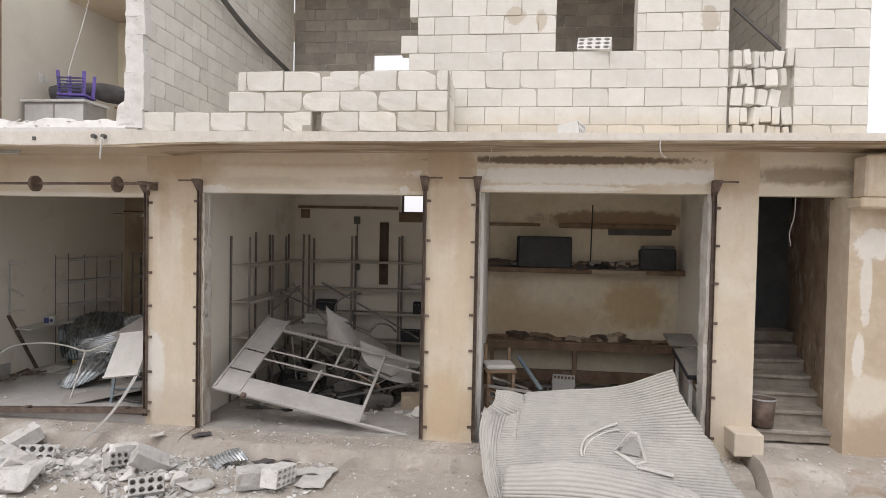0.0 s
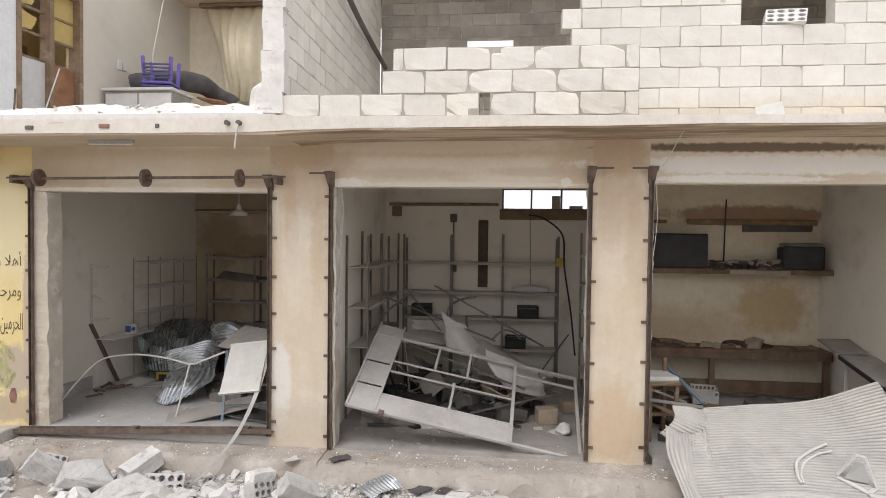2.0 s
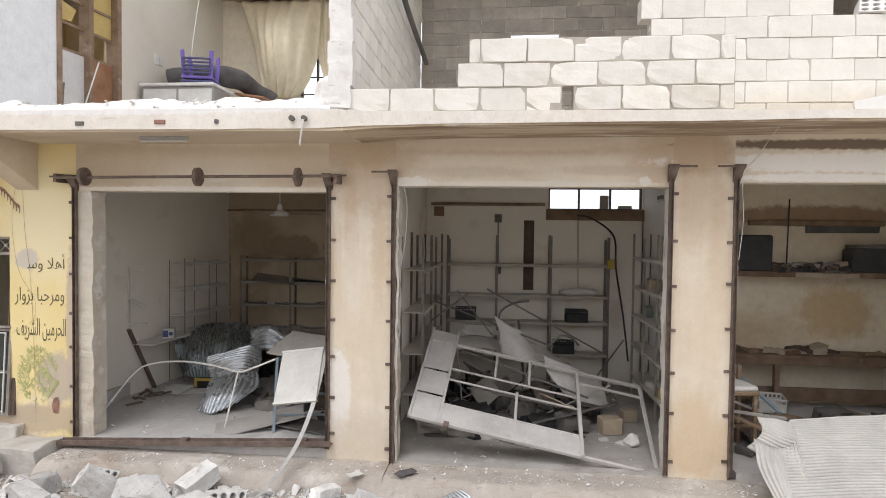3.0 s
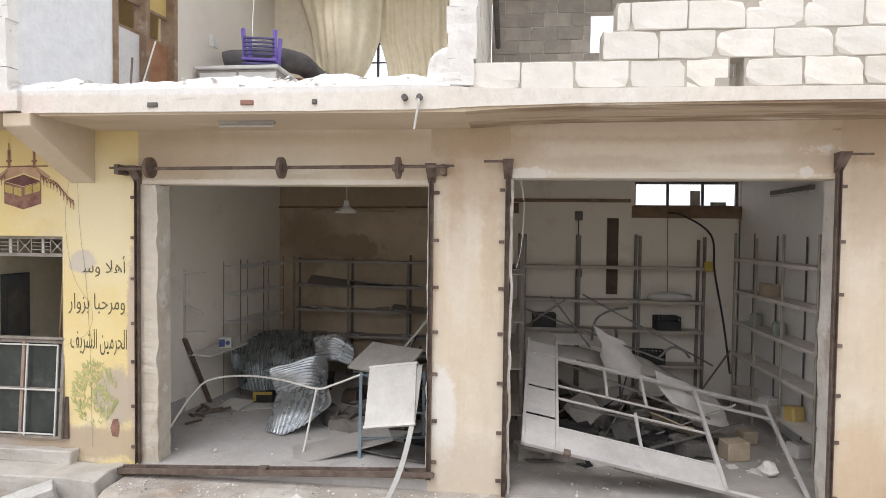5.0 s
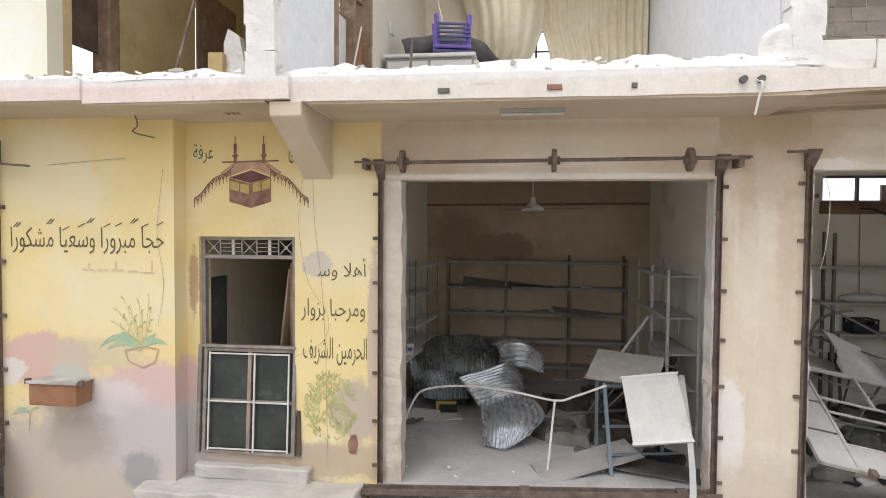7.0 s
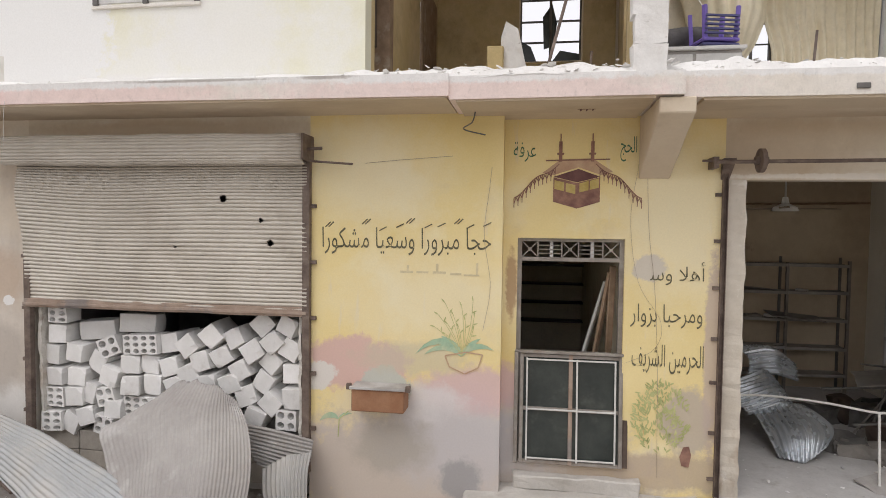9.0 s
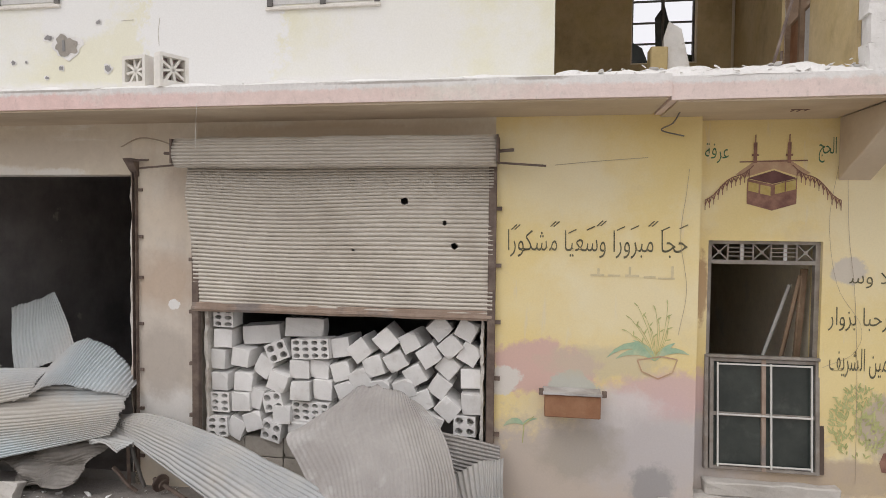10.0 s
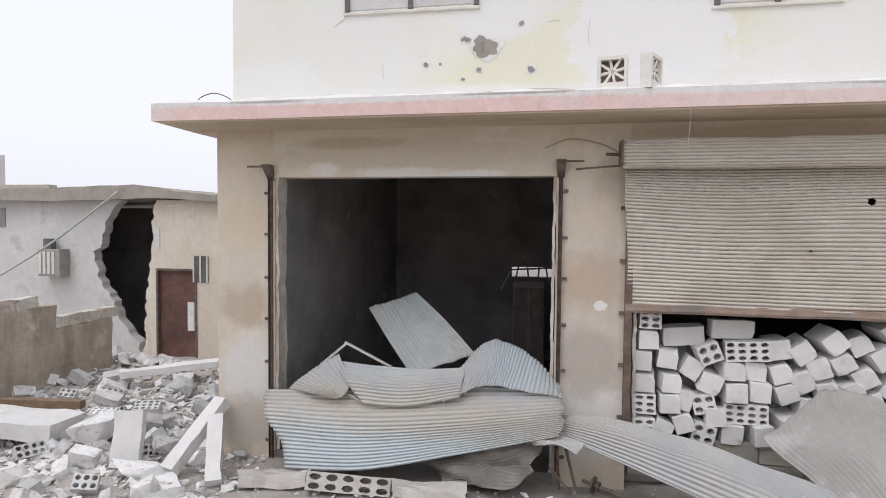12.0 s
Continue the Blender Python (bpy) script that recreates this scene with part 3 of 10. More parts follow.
M["dark_glass"] = material("dusty_dark_glass", (0.028, 0.035, 0.033), (0.05, 0.06, 0.055), 3.0, 0.25, bump=0.0, stains=(((0.12, 0.13, 0.12), 4.0, 0.55, 0.75, 0.5, None),))
M["inner_door"] = material("blue_grey_door_paint", (0.08, 0.09, 0.10), (0.12, 0.13, 0.14), 4.0, 0.7)
M["curtain"] = material("tan_curtain_cloth", (0.70, 0.62, 0.45), (0.77, 0.70, 0.54), 1.2, 0.95, bump=0.1, fine=120)
M["dark_cloth"] = material("dark_cloth", (0.07, 0.066, 0.068), (0.12, 0.112, 0.11), 6.0, 0.95, bump=0.3)
M["blue_dark"] = material("dark_blue_plastic", (0.05, 0.05, 0.14), (0.08, 0.08, 0.2), 5.0, 0.5, bump=0.0)
M["amber"] = material("dusty_amber_glass", (0.50, 0.36, 0.12), (0.58, 0.44, 0.18), 4.0, 0.4, bump=0.0)
M["amber_wall"] = material("ochre_wall_paint", (0.54, 0.42, 0.21), (0.62, 0.50, 0.30), 1.5, 0.85, bump=0.15, stains=(((0.36, 0.27, 0.15), 1.2, 0.52, 0.66, 0.6, None),))
M["pale_blue"] = material("pale_bluish_wall_paint", (0.72, 0.74, 0.76), (0.76, 0.77, 0.78), 1.5, 0.85, bump=0.1)
M["nb_white"] = material("grey_white_plaster", (0.56, 0.55, 0.54), (0.64, 0.63, 0.62), 1.0, 0.9, stains=(((0.42, 0.40, 0.37), 2.0, 0.58, 0.68, 0.6, None),))
M["nb_beige"] = material("pale_beige_plaster", (0.66, 0.59, 0.49), (0.73, 0.67, 0.58), 1.2, 0.9, stains=(((0.50, 0.42, 0.33), 1.6, 0.56, 0.68, 0.6, DRIP),))
M["vent_back"] = material("dusty_pink_backing", (0.40, 0.30, 0.30), (0.48, 0.38, 0.37), 4.0, 0.9)
M["step"] = material("dirty_step_concrete", (0.40, 0.36, 0.32), (0.50, 0.455, 0.41), 1.6, 0.96, bump=0.6, tint=0.15, stains=(
    ((0.62, 0.59, 0.55), 2.2, 0.54, 0.64, 0.7, None), ((0.33, 0.25, 0.185), 3.0, 0.56, 0.66, 0.65, FLAT), ((0.30, 0.26, 0.22), 12.0, 0.60, 0.68, 0.6, None)))
M["kerb"] = material("dirty_kerb_concrete", (0.46, 0.435, 0.40), (0.60, 0.575, 0.54), 3.0, 0.95, bump=0.5, tint=0.12, stains=(((0.34, 0.30, 0.26), 3.0, 0.54, 0.66, 0.6, None),))
M["yard_plaster"] = material("stained_tan_yard_plaster", (0.40, 0.345, 0.28), (0.56, 0.50, 0.42), 1.6, 0.95, bump=0.7, tint=0.25, stains=(
    ((0.30, 0.25, 0.20), 1.4, 0.50, 0.68, 0.7, DRIP), ((0.68, 0.63, 0.55), 2.2, 0.56, 0.66, 0.7, None)))
M["white_enamel"] = material("white_enamel", (0.80, 0.80, 0.78), (0.84, 0.84, 0.82), 4.0, 0.4, bump=0.0)
M["rust_door"] = material("rusty_red_door", (0.10, 0.05, 0.04), (0.19, 0.10, 0.08), 3.0, 0.75, 0.1, stains=(((0.36, 0.30, 0.26), 3.0, 0.62, 0.7, 0.5, None),))
M["cable_green"] = material("pale_green_cable", (0.42, 0.48, 0.42), (0.5, 0.54, 0.48), 3.0, 0.7, bump=0.0)


# ---- building helpers ----
rng = random.Random(7)


def box(bm, x0, x1, y0, y1, z0, z1, m=None):
    r = bmesh.ops.create_cube(bm, size=1.0, matrix=Matrix.LocRotScale(
        ((x0 + x1) / 2, (y0 + y1) / 2, (z0 + z1) / 2), None, (abs(x1 - x0), abs(y1 - y0), abs(z1 - z0))))
    if m is not None:
        bmesh.ops.transform(bm, matrix=m, verts=r["verts"])
    return r["verts"]


def bar(bm, a, b, w=0.03, d=None, sides=4):
    """A straight bar between two points: square (4 sides) or round."""
    a, b = Vector(a), Vector(b)
    m = Matrix.Translation((a + b) / 2) @ (b - a).to_track_quat("Z", "Y").to_matrix().to_4x4()
    if sides == 4:
        r = bmesh.ops.create_cube(bm, size=1.0, matrix=m @ Matrix.Diagonal((w, d or w, (b - a).length, 1)))
    else:
        r = bmesh.ops.create_cone(bm, cap_ends=True, segments=sides, radius1=w / 2, radius2=w / 2, depth=(b - a).length, matrix=m)
    return r["verts"]


def soften(bm, width=0.004):
    bmesh.ops.bevel(bm, geom=list(bm.edges), offset=width, segments=1, affect="EDGES", profile=0.5)
    return bm


def rough_up(bm, amount, seed=0, freq=6.0):
    for v in bm.verts:
        p = v.co * freq + Vector((seed * 7.3, seed * 3.1, 0))
        v.co += amount * Vector((noise.noise(p), noise.noise(p + Vector((9, 0, 0))), noise.noise(p + Vector((0, 9, 0)))))
    return bm


def mesh_of(name, bm, mat, smooth=False):
    me = bpy.data.meshes.new(name)
    bm.to_mesh(me)
    bm.free()
    me.materials.append(mat)
    if smooth:
        for p in me.polygons:
            p.use_smooth = True
    return me


def part(name, bm, mat, parent, label="", smooth=False):
    ob = new(name, bm if isinstance(bm, bpy.types.Mesh) else mesh_of(name, bm, mat, smooth))
    ob.parent = parent
    return tagged(ob, label)


def thing(name, m, label, category, group=""):
    ob = new(name)
    ob.empty_display_size = 0.1
    ob.matrix_basis = m if isinstance(m, Matrix) else Matrix.Translation(m)
    return tagged(ob, label, category, group)


def single(name, bm, mat, label, category, group="", m=None, smooth=False):
    ob = new(name, mesh_of(name, bm, mat, smooth))
    if m is not None:
        ob.matrix_basis = m
    return tagged(ob, label, category, group)


def structure(name, bm, mat, label, category, smooth=False):
    return tagged(new(name, bm if isinstance(bm, bpy.types.Mesh) else mesh_of(name, bm, mat, smooth)), label, category, "", "structure")


def askew(bm):
    """Shear along the cross wall beside the first shop."""
    for v in bm.verts:
        v.co.x += LEAN * v.co.y
    return bm


def boxes(*rows):
    bm = bmesh.new()
    for r in rows:
        box(bm, *r)
    return bm


# ---- plan (metres) ----
SOFFIT, DECK = 3.50, 3.60      # top of the ground-floor walls inside the slab, top of the slab
LEAN = 0.11                    # the cross wall beside the first shop runs askew: x grows by this for each metre of depth
ROOF = 6.35
F1, F2, F3, F5 = 0.06, -0.04, 0.02, -0.12   # shop floors
STREET = -0.22

# ---- ground ----
def ground_height(x, y):
    h = STREET + 0.03 * noise.noise(Vector((x * 0.9, y * 0.9, 0))) + 0.012 * noise.noise(Vector((x * 4, y * 4, 3)))
    if x < -17.6:
        h += 0.10 * min(1.0, (-17.6 - x) / 1.5) * (0.6 + noise.noise(Vector((x * 0.7, y * 0.7, 8))))
    return h


def ground_mesh():
    xs = [-400, -150, -70, -45] + [-34 + 0.22 * i for i in range(200)] + [12, 20, 45, 120, 400]
    ys = [-400, -120, -50, -22, -12] + [-8 + 0.16 * i for i in range(76)] + [5, 8, 16, 40, 120, 400]
    verts = [(x, y, ground_height(x, y) if -40 < x < 15 and -14 < y < 10 else STREET) for y in ys for x in xs]
    n = len(xs)
    faces = [(j * n + i, j * n + i + 1, (j + 1) * n + i + 1, (j + 1) * n + i) for j in range(len(ys) - 1) for i in range(n - 1)]
    me = bpy.data.meshes.new("ground")
    me.from_pydata(verts, [], faces)
    me.materials.append(M["dust"])
    for p in me.polygons:
        p.use_smooth = True
    return me


structure("ground", ground_mesh(), None, "dusty dirt street strewn with fine rubble", "ground")

# ---- ground floor walls ----
def worn(bm, amount=0.012, seed=0, freq=2.5, cut=0.25):
    """Cut long edges up and make the faces uneven."""
    for _ in range(3):
        long = [e for e in bm.edges if e.calc_length() > cut]
        if long:
            bmesh.ops.subdivide_edges(bm, edges=long, cuts=1, use_grid_fill=True)
    return rough_up(bm, amount, seed, freq)


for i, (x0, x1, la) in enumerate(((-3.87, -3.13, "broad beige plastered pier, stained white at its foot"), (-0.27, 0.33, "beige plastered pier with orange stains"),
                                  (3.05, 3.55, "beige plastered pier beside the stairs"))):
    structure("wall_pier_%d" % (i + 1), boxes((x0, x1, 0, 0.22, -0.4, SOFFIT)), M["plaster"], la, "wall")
structure("wall_end", boxes((4.47, 7.5, -0.12, 0.3, -0.4, 2.95), (4.85, 7.5, -0.12, 0.3, 2.95, SOFFIT)), M["plaster"],
          "beige plastered end wall, patched and worn", "wall")
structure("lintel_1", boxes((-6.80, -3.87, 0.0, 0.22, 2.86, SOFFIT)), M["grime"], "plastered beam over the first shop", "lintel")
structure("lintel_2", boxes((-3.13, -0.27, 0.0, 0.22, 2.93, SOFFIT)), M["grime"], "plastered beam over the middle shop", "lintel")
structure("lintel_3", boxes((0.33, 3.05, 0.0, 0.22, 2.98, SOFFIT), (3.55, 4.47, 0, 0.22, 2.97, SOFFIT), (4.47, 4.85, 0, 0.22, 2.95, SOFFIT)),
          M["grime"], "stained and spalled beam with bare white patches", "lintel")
structure("wall_door", boxes((-8.72, -8.57, 0, 0.22, -0.4, SOFFIT), (-7.62, -6.80, 0, 0.22, -0.4, SOFFIT),
                             (-8.57, -7.62, 0, 0.22, 2.33, SOFFIT), (-8.57, -7.62, 0, 0.22, -0.4, 0.27)), M["yellow"],
          "yellow painted wall around the house door", "wall")
structure("wall_yellow", boxes((-10.48, -8.70, -0.2, 0.02, -0.4, SOFFIT)), M["yellow"],
          "yellow painted wall with faded murals and pink and grey stains", "wall")
structure("wall_pier_4", boxes((-14.13, -13.42, -0.2, 0.02, -0.4, SOFFIT)), M["plaster"], "beige plastered pier, whitish near the ground", "wall")
structure("wall_pier_5", boxes((-17.87, -17.18, -0.2, 0.02, -0.4, SOFFIT)), M["plaster"], "beige plastered corner pier with grey patches", "wall")
structure("lintel_4", boxes((-17.18, -14.13, -0.2, 0.02, 2.92, SOFFIT)), M["grime"], "plastered beam over the burnt shop", "lintel")
structure("lintel_5", boxes((-13.42, -10.48, -0.2, 0.02, 3.02, SOFFIT)), M["grime"], "plastered beam over the half-closed shutter", "lintel")
# back walls and partitions
structure("wall_back", boxes((-3.27, -1.24, 3.7, 3.9, -0.4, SOFFIT), (-1.24, 0.30, 3.7, 3.9, -0.4, 2.83), (0.28, 0.4, 3.7, 3.9, -0.4, SOFFIT),
                             (-1.24, 0.28, 3.7, 3.9, 3.22, SOFFIT)), M["room"], "pale plastered back wall, stained brown in patches", "wall")
structure("wall_back_1", boxes((-7.1, -3.52, 4.1, 4.3, -0.4, SOFFIT)), M["room_brown"], "tan plastered back wall with peeled patches", "wall")
structure("wall_back_3", boxes((0.42, 3.47, 2.75, 2.95, -0.4, SOFFIT)), M["room_tan"], "tan plastered back wall with brown stains", "wall")
structure("wall_partition_1", askew(boxes((-7.55, -7.43, 0.222, 4.1, -0.4, SOFFIT))), M["room"], "pale plastered partition wall", "wall")
structure("wall_partition_2", boxes((-3.52, -3.27, 0.22, 4.1, -0.4, SOFFIT)), M["room"], "pale plastered partition wall", "wall")
structure("wall_partition_3", boxes((0.30, 0.42, 0.22, 3.7, -0.4, SOFFIT)), M["white_wall"], "pale plastered partition wall", "wall")
structure("wall_partition_4", boxes((3.47, 3.55, 0.22, 5.5, -0.4, SOFFIT)), M["room"], "pale plastered partition wall", "wall")
bm = boxes((4.47, 4.65, 0.3, 5.5, -0.4, SOFFIT))
for v in bm.verts:
    v.co.x += 0.22 * (v.co.y - 0.1)
structure("wall_stair", worn(bm, 0.05, 3, 4.0, 0.12), M["peel"], "peeling brown plastered stairwell wall", "wall")
structure("wall_stair_2", boxes((3.55, 5.3, 2.33, 2.5, 0.9, SOFFIT)), M["inner_door"], "dark blue-grey wall at the stairs' head", "wall")
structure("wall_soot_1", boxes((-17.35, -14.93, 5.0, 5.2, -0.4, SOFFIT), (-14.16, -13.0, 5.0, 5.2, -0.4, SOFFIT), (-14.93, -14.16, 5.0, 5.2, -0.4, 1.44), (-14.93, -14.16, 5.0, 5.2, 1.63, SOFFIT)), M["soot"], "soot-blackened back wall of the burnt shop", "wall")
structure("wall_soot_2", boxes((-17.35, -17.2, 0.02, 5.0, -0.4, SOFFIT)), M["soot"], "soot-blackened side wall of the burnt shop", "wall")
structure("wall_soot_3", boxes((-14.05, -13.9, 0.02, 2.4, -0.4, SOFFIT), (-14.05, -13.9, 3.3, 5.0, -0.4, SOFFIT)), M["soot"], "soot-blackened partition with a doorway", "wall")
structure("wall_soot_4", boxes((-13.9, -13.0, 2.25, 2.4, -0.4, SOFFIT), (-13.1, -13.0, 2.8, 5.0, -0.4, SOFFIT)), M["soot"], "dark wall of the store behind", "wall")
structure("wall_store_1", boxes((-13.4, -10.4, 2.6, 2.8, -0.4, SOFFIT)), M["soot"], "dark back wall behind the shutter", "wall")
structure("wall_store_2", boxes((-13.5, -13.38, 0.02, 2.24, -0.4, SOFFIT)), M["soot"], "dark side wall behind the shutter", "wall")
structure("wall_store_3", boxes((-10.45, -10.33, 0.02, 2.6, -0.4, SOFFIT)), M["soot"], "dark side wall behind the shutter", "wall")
structure("wall_hall_1", boxes((-8.9, -8.75, 0.22, 1.25, -0.4, SOFFIT)), M["hall"], "pale cream hallway wall behind the house door", "wall")
structure("wall_hall_4", boxes((-8.9, -8.75, 1.25, 4.4, -0.4, SOFFIT)), M["hall"], "dim tan hallway wall deep behind the door", "wall")
structure("wall_hall_2", boxes((-7.62, -7.56, 0.224, 4.4, -0.4, SOFFIT)), M["room_tan"], "dim hallway wall behind the house door", "wall")
structure("wall_hall_3", boxes((-8.9, -7.3, 4.4, 4.55, -0.4, SOFFIT)), M["room_tan"], "dim end wall of the hallway", "wall")
# floors
structure("floor_1", boxes((-7.42, -3.52, 0.004, 4.1, -0.4, F1)), M["floor"], "dusty concrete shop floor", "floor")
structure("floor_2", boxes((-3.27, 0.30, 0.004, 3.7, -0.4, F2)), M["floor_dirty"], "dusty concrete shop floor littered with debris", "floor")
structure("floor_3", boxes((0.42, 3.47, 0.004, 2.75, -0.4, F3)), M["floor"], "dusty concrete shop floor", "floor")
structure("floor_5", boxes((-17.2, -14.05, -0.2, 5.0, -0.4, F5)), M["shade_floor"], "concrete shop floor, coloured dark for the shade around the torn shutter", "floor")
structure("floor_hall", boxes((-8.75, -7.25, 0.22, 4.4, -0.4, 0.25), (-13.38, -10.45, 0.02, 2.6, -0.4, 0.0)), M["floor"], "dim concrete floor", "floor")
# pavement in front of the shops
def ledge(name, x0, x1, y0, y1, z, seed, mat, label, sag=0.05, cat="pavement"):
    """A crumbling concrete step: level behind, broken and rounded towards the street."""
    nx, ny = int((x1 - x0) / 0.05), 22
    verts, faces = [], []
    for j in range(ny):
        t = j / (ny - 1)
        for i in range(nx):
            x = x0 + (x1 - x0) * i / (nx - 1)
            lip = 0.07 * noise.noise(Vector((x * 1.7, 0, seed))) + 0.05 * noise.noise(Vector((x * 6, 2, seed)))
            y = y1 + (y0 - 0.12 + lip - y1) * t
            e = max(0.0, (t - 0.62 - 0.25 * noise.noise(Vector((x * 2.6, 5, seed)))) / 0.38)
            n = noise.noise(Vector((x * 3, y * 3, seed))) * 0.012 + noise.noise(Vector((x * 13, y * 13, seed))) * 0.012 * min(1, 0.4 + e)
            zz = z + n - (z - STREET + 0.06) * min(1.0, e * e * (1 + 0.8 * noise.noise(Vector((x * 4, 9, seed)))))
            zz -= sag * max(0.0, noise.noise(Vector((x * 1.2, y * 2, seed + 4)))) * t
            if i in (0, nx - 1) or j == ny - 1:
                zz = -0.4
            verts.append((x, y, zz))
    for j in range(ny - 1):
        for i in range(nx - 1):
            faces.append((j * nx + i, (j + 1) * nx + i, (j + 1) * nx + i + 1, j * nx + i + 1))
    me = bpy.data.meshes.new(name)
    me.from_pydata(verts, [], faces)
    me.materials.append(mat)
    return structure(name, me, mat, label, cat)


ledge("pavement", -6.95, -3.12, -0.42, 0.03, -0.045, 1, M["step"], "crumbling concrete step along the first shop")
ledge("pavement_2", -3.3, 3.45, -0.46, 0.035, -0.06, 2, M["step"], "crumbling concrete step along the shops")
ledge("pavement_3", 3.40, 7.5, -0.78, 0.3, 0.09, 7, M["step"], "worn concrete step before the stairs", 0.03)
structure("doorstep", worn(soften(boxes((-9.0, -6.95, -0.42, 0, -0.4, 0.05)), 0.012), 0.03, 4, 6.0, 0.07), M["kerb"], "worn concrete platform below the house door", "step")
structure("doorstep_2", worn(soften(boxes((-8.58, -7.45, -0.12, -0.002, 0.04, 0.18)), 0.012), 0.03, 5, 6.0, 0.07), M["kerb"],
          "worn concrete step below the house door", "step")

# ---- first-floor slab ----
def loft(stations, back):
    """A slab through stations (x, front y, bottom z, top z), its rear at y = back."""
    bm = bmesh.new()
    rows = [[bm.verts.new(p) for p in ((x, y, zb), (x, y, zt), (x, back, zt), (x, back, zb))] for x, y, zb, zt in stations]
    for p, q in zip(rows, rows[1:]):
        for i in range(4):
            bm.faces.new((p[i], q[i], q[(i + 1) % 4], p[(i + 1) % 4]))
    for r in (rows[0], rows[-1]):
        bm.faces.new(r)
    bmesh.ops.recalc_face_normals(bm, faces=bm.faces)
    return bm


structure("slab", worn(loft(((-7.35, -0.80, 3.405, DECK), (-4.4, -0.80, 3.405, DECK), (-3.75, -0.80, 3.41, DECK), (-3.35, -0.785, 3.43, 3.57), (-2.6, -0.765, 3.45, 3.565), (-0.3, -0.745, 3.46, 3.563),
                             (0.8, -0.72, 3.48, 3.56), (7.5, -0.70, 3.485, 3.56)), 4.6), 0.007, 5, 2.2, 0.6), M["slab"], "projecting concrete floor slab with a stained edge", "slab")
structure("slab_2", worn(boxes((-9.1, -7.35, -0.84, 4.6, 3.42, DECK), (-18.2, -9.1, -0.86, 5.2, 3.445, DECK + 0.02)), 0.009, 5, 2.2, 0.6), M["slab"],
          "projecting concrete floor slab with a faded pink edge", "slab")
structure("soffit_2", boxes((-7.2, -3.5, -0.78, 0.0, 3.386, 3.415)), M["soffit_tan"], "tan stained underside of the slab", "soffit")
structure("soffit_3", boxes((-9.05, -7.55, -0.82, 0.0, 3.402, 3.43)), M["soffit_tan"], "tan stained underside of the slab", "soffit")
structure("soffit_4", boxes((-18.13, -9.12, -0.84, -0.2, 3.428, 3.455)), M["soffit_tan"], "tan stained underside of the slab", "soffit")
structure("soffit_1", loft(((-3.5, -0.78, 3.388, 3.43), (-3.1, -0.765, 3.415, 3.455), (-2.6, -0.75, 3.432, 3.465), (-0.3, -0.73, 3.442, 3.475), (0.8, -0.705, 3.461, 3.495), (7.4, -0.685, 3.466, 3.50)), 0.0), M["soffit"],
          "dark stained underside of the slab", "soffit")
bm = bmesh.new()
for x0, x1, z1, z2 in ((-7.52, -7.26, 2.866, 3.293),):
    vs = [bm.verts.new(p) for p in ((x0, 0, z1), (x1, 0, z1), (x1, -0.81, z2), (x0, -0.81, z2), (x0, 0, 3.41), (x1, 0, 3.41), (x1, -0.81, 3.41), (x0, -0.81, 3.41))]
    for f in ((0, 1, 2, 3), (4, 7, 6, 5), (0, 4, 5, 1), (1, 5, 6, 2), (2, 6, 7, 3), (3, 7, 4, 0)):
        bm.faces.new([vs[i] for i in f])
bmesh.ops.recalc_face_normals(bm, faces=bm.faces)
structure("bracket_beam", worn(soften(bm, 0.008), 0.008, 3, 4.0, 0.15), M["bracket"], "sloping concrete bracket beam under the slab", "beam")

# ---- upper storey walls ----
structure("wall_upper_left", boxes((-17.68, -9.97, -0.18, 0.02, DECK, 6.5)), M["cream"], "pale cream painted upper wall pocked with holes", "wall")
structure("wall_upper_side", boxes((-17.68, -17.48, 0.02, 5.0, DECK, 6.5)), M["cream"], "cream painted upper side wall", "wall")
structure("wall_upper_3", boxes((-10.15, -9.97, 0.02, 0.14, DECK, 6.5), (-10.15, -9.97, 0.84, 2.42, DECK, 6.5), (-10.15, -9.97, 3.6, 3.9, DECK, 6.5),
                                (-10.15, -9.97, 0.14, 0.84, 5.75, 6.5), (-10.15, -9.97, 2.42, 3.6, 5.75, 6.5)), M["amber_wall"], "ochre painted side wall with two doorways", "wall")
structure("wall_upper_1", askew(boxes((-7.60, -7.43, -0.78, 0.50, DECK, 6.5))), M["pale_blue"], "white painted wall broken off at the open front", "wall")
structure("wall_upper_2", askew(boxes((-7.60, -7.43, 1.42, 3.9, DECK, 6.5), (-7.60, -7.43, 0.50, 1.42, 6.02, 6.5))), M["room_upper"], "pale wall with a doorway", "wall")
structure("wall_face_1", askew(boxes((-7.635, -7.605, -0.6, 0.50, DECK, 6.45), (-7.635, -7.605, 1.42, 3.85, DECK, 6.45), (-7.635, -7.605, 0.50, 1.42, 6.02, 6.45))), M["amber_wall"],
          "ochre painted face of the cross wall", "wall")
structure("wall_face_2", boxes((-3.648, -3.62, -0.58, 3.89, DECK, 6.5)), M["pale_blue"], "white plastered side wall of the curtained room", "wall")
structure("wall_upper_back", boxes((-10.15, -8.68, 3.9, 4.1, DECK, 6.5), (-7.75, -5.6, 3.9, 4.1, DECK, 6.5), (-8.68, -7.75, 3.9, 4.1, DECK, 4.98),
                                   (-5.0, -3.6, 3.9, 4.1, DECK, 6.5)), M["room_tan"], "tan back wall of the upper rooms", "wall")
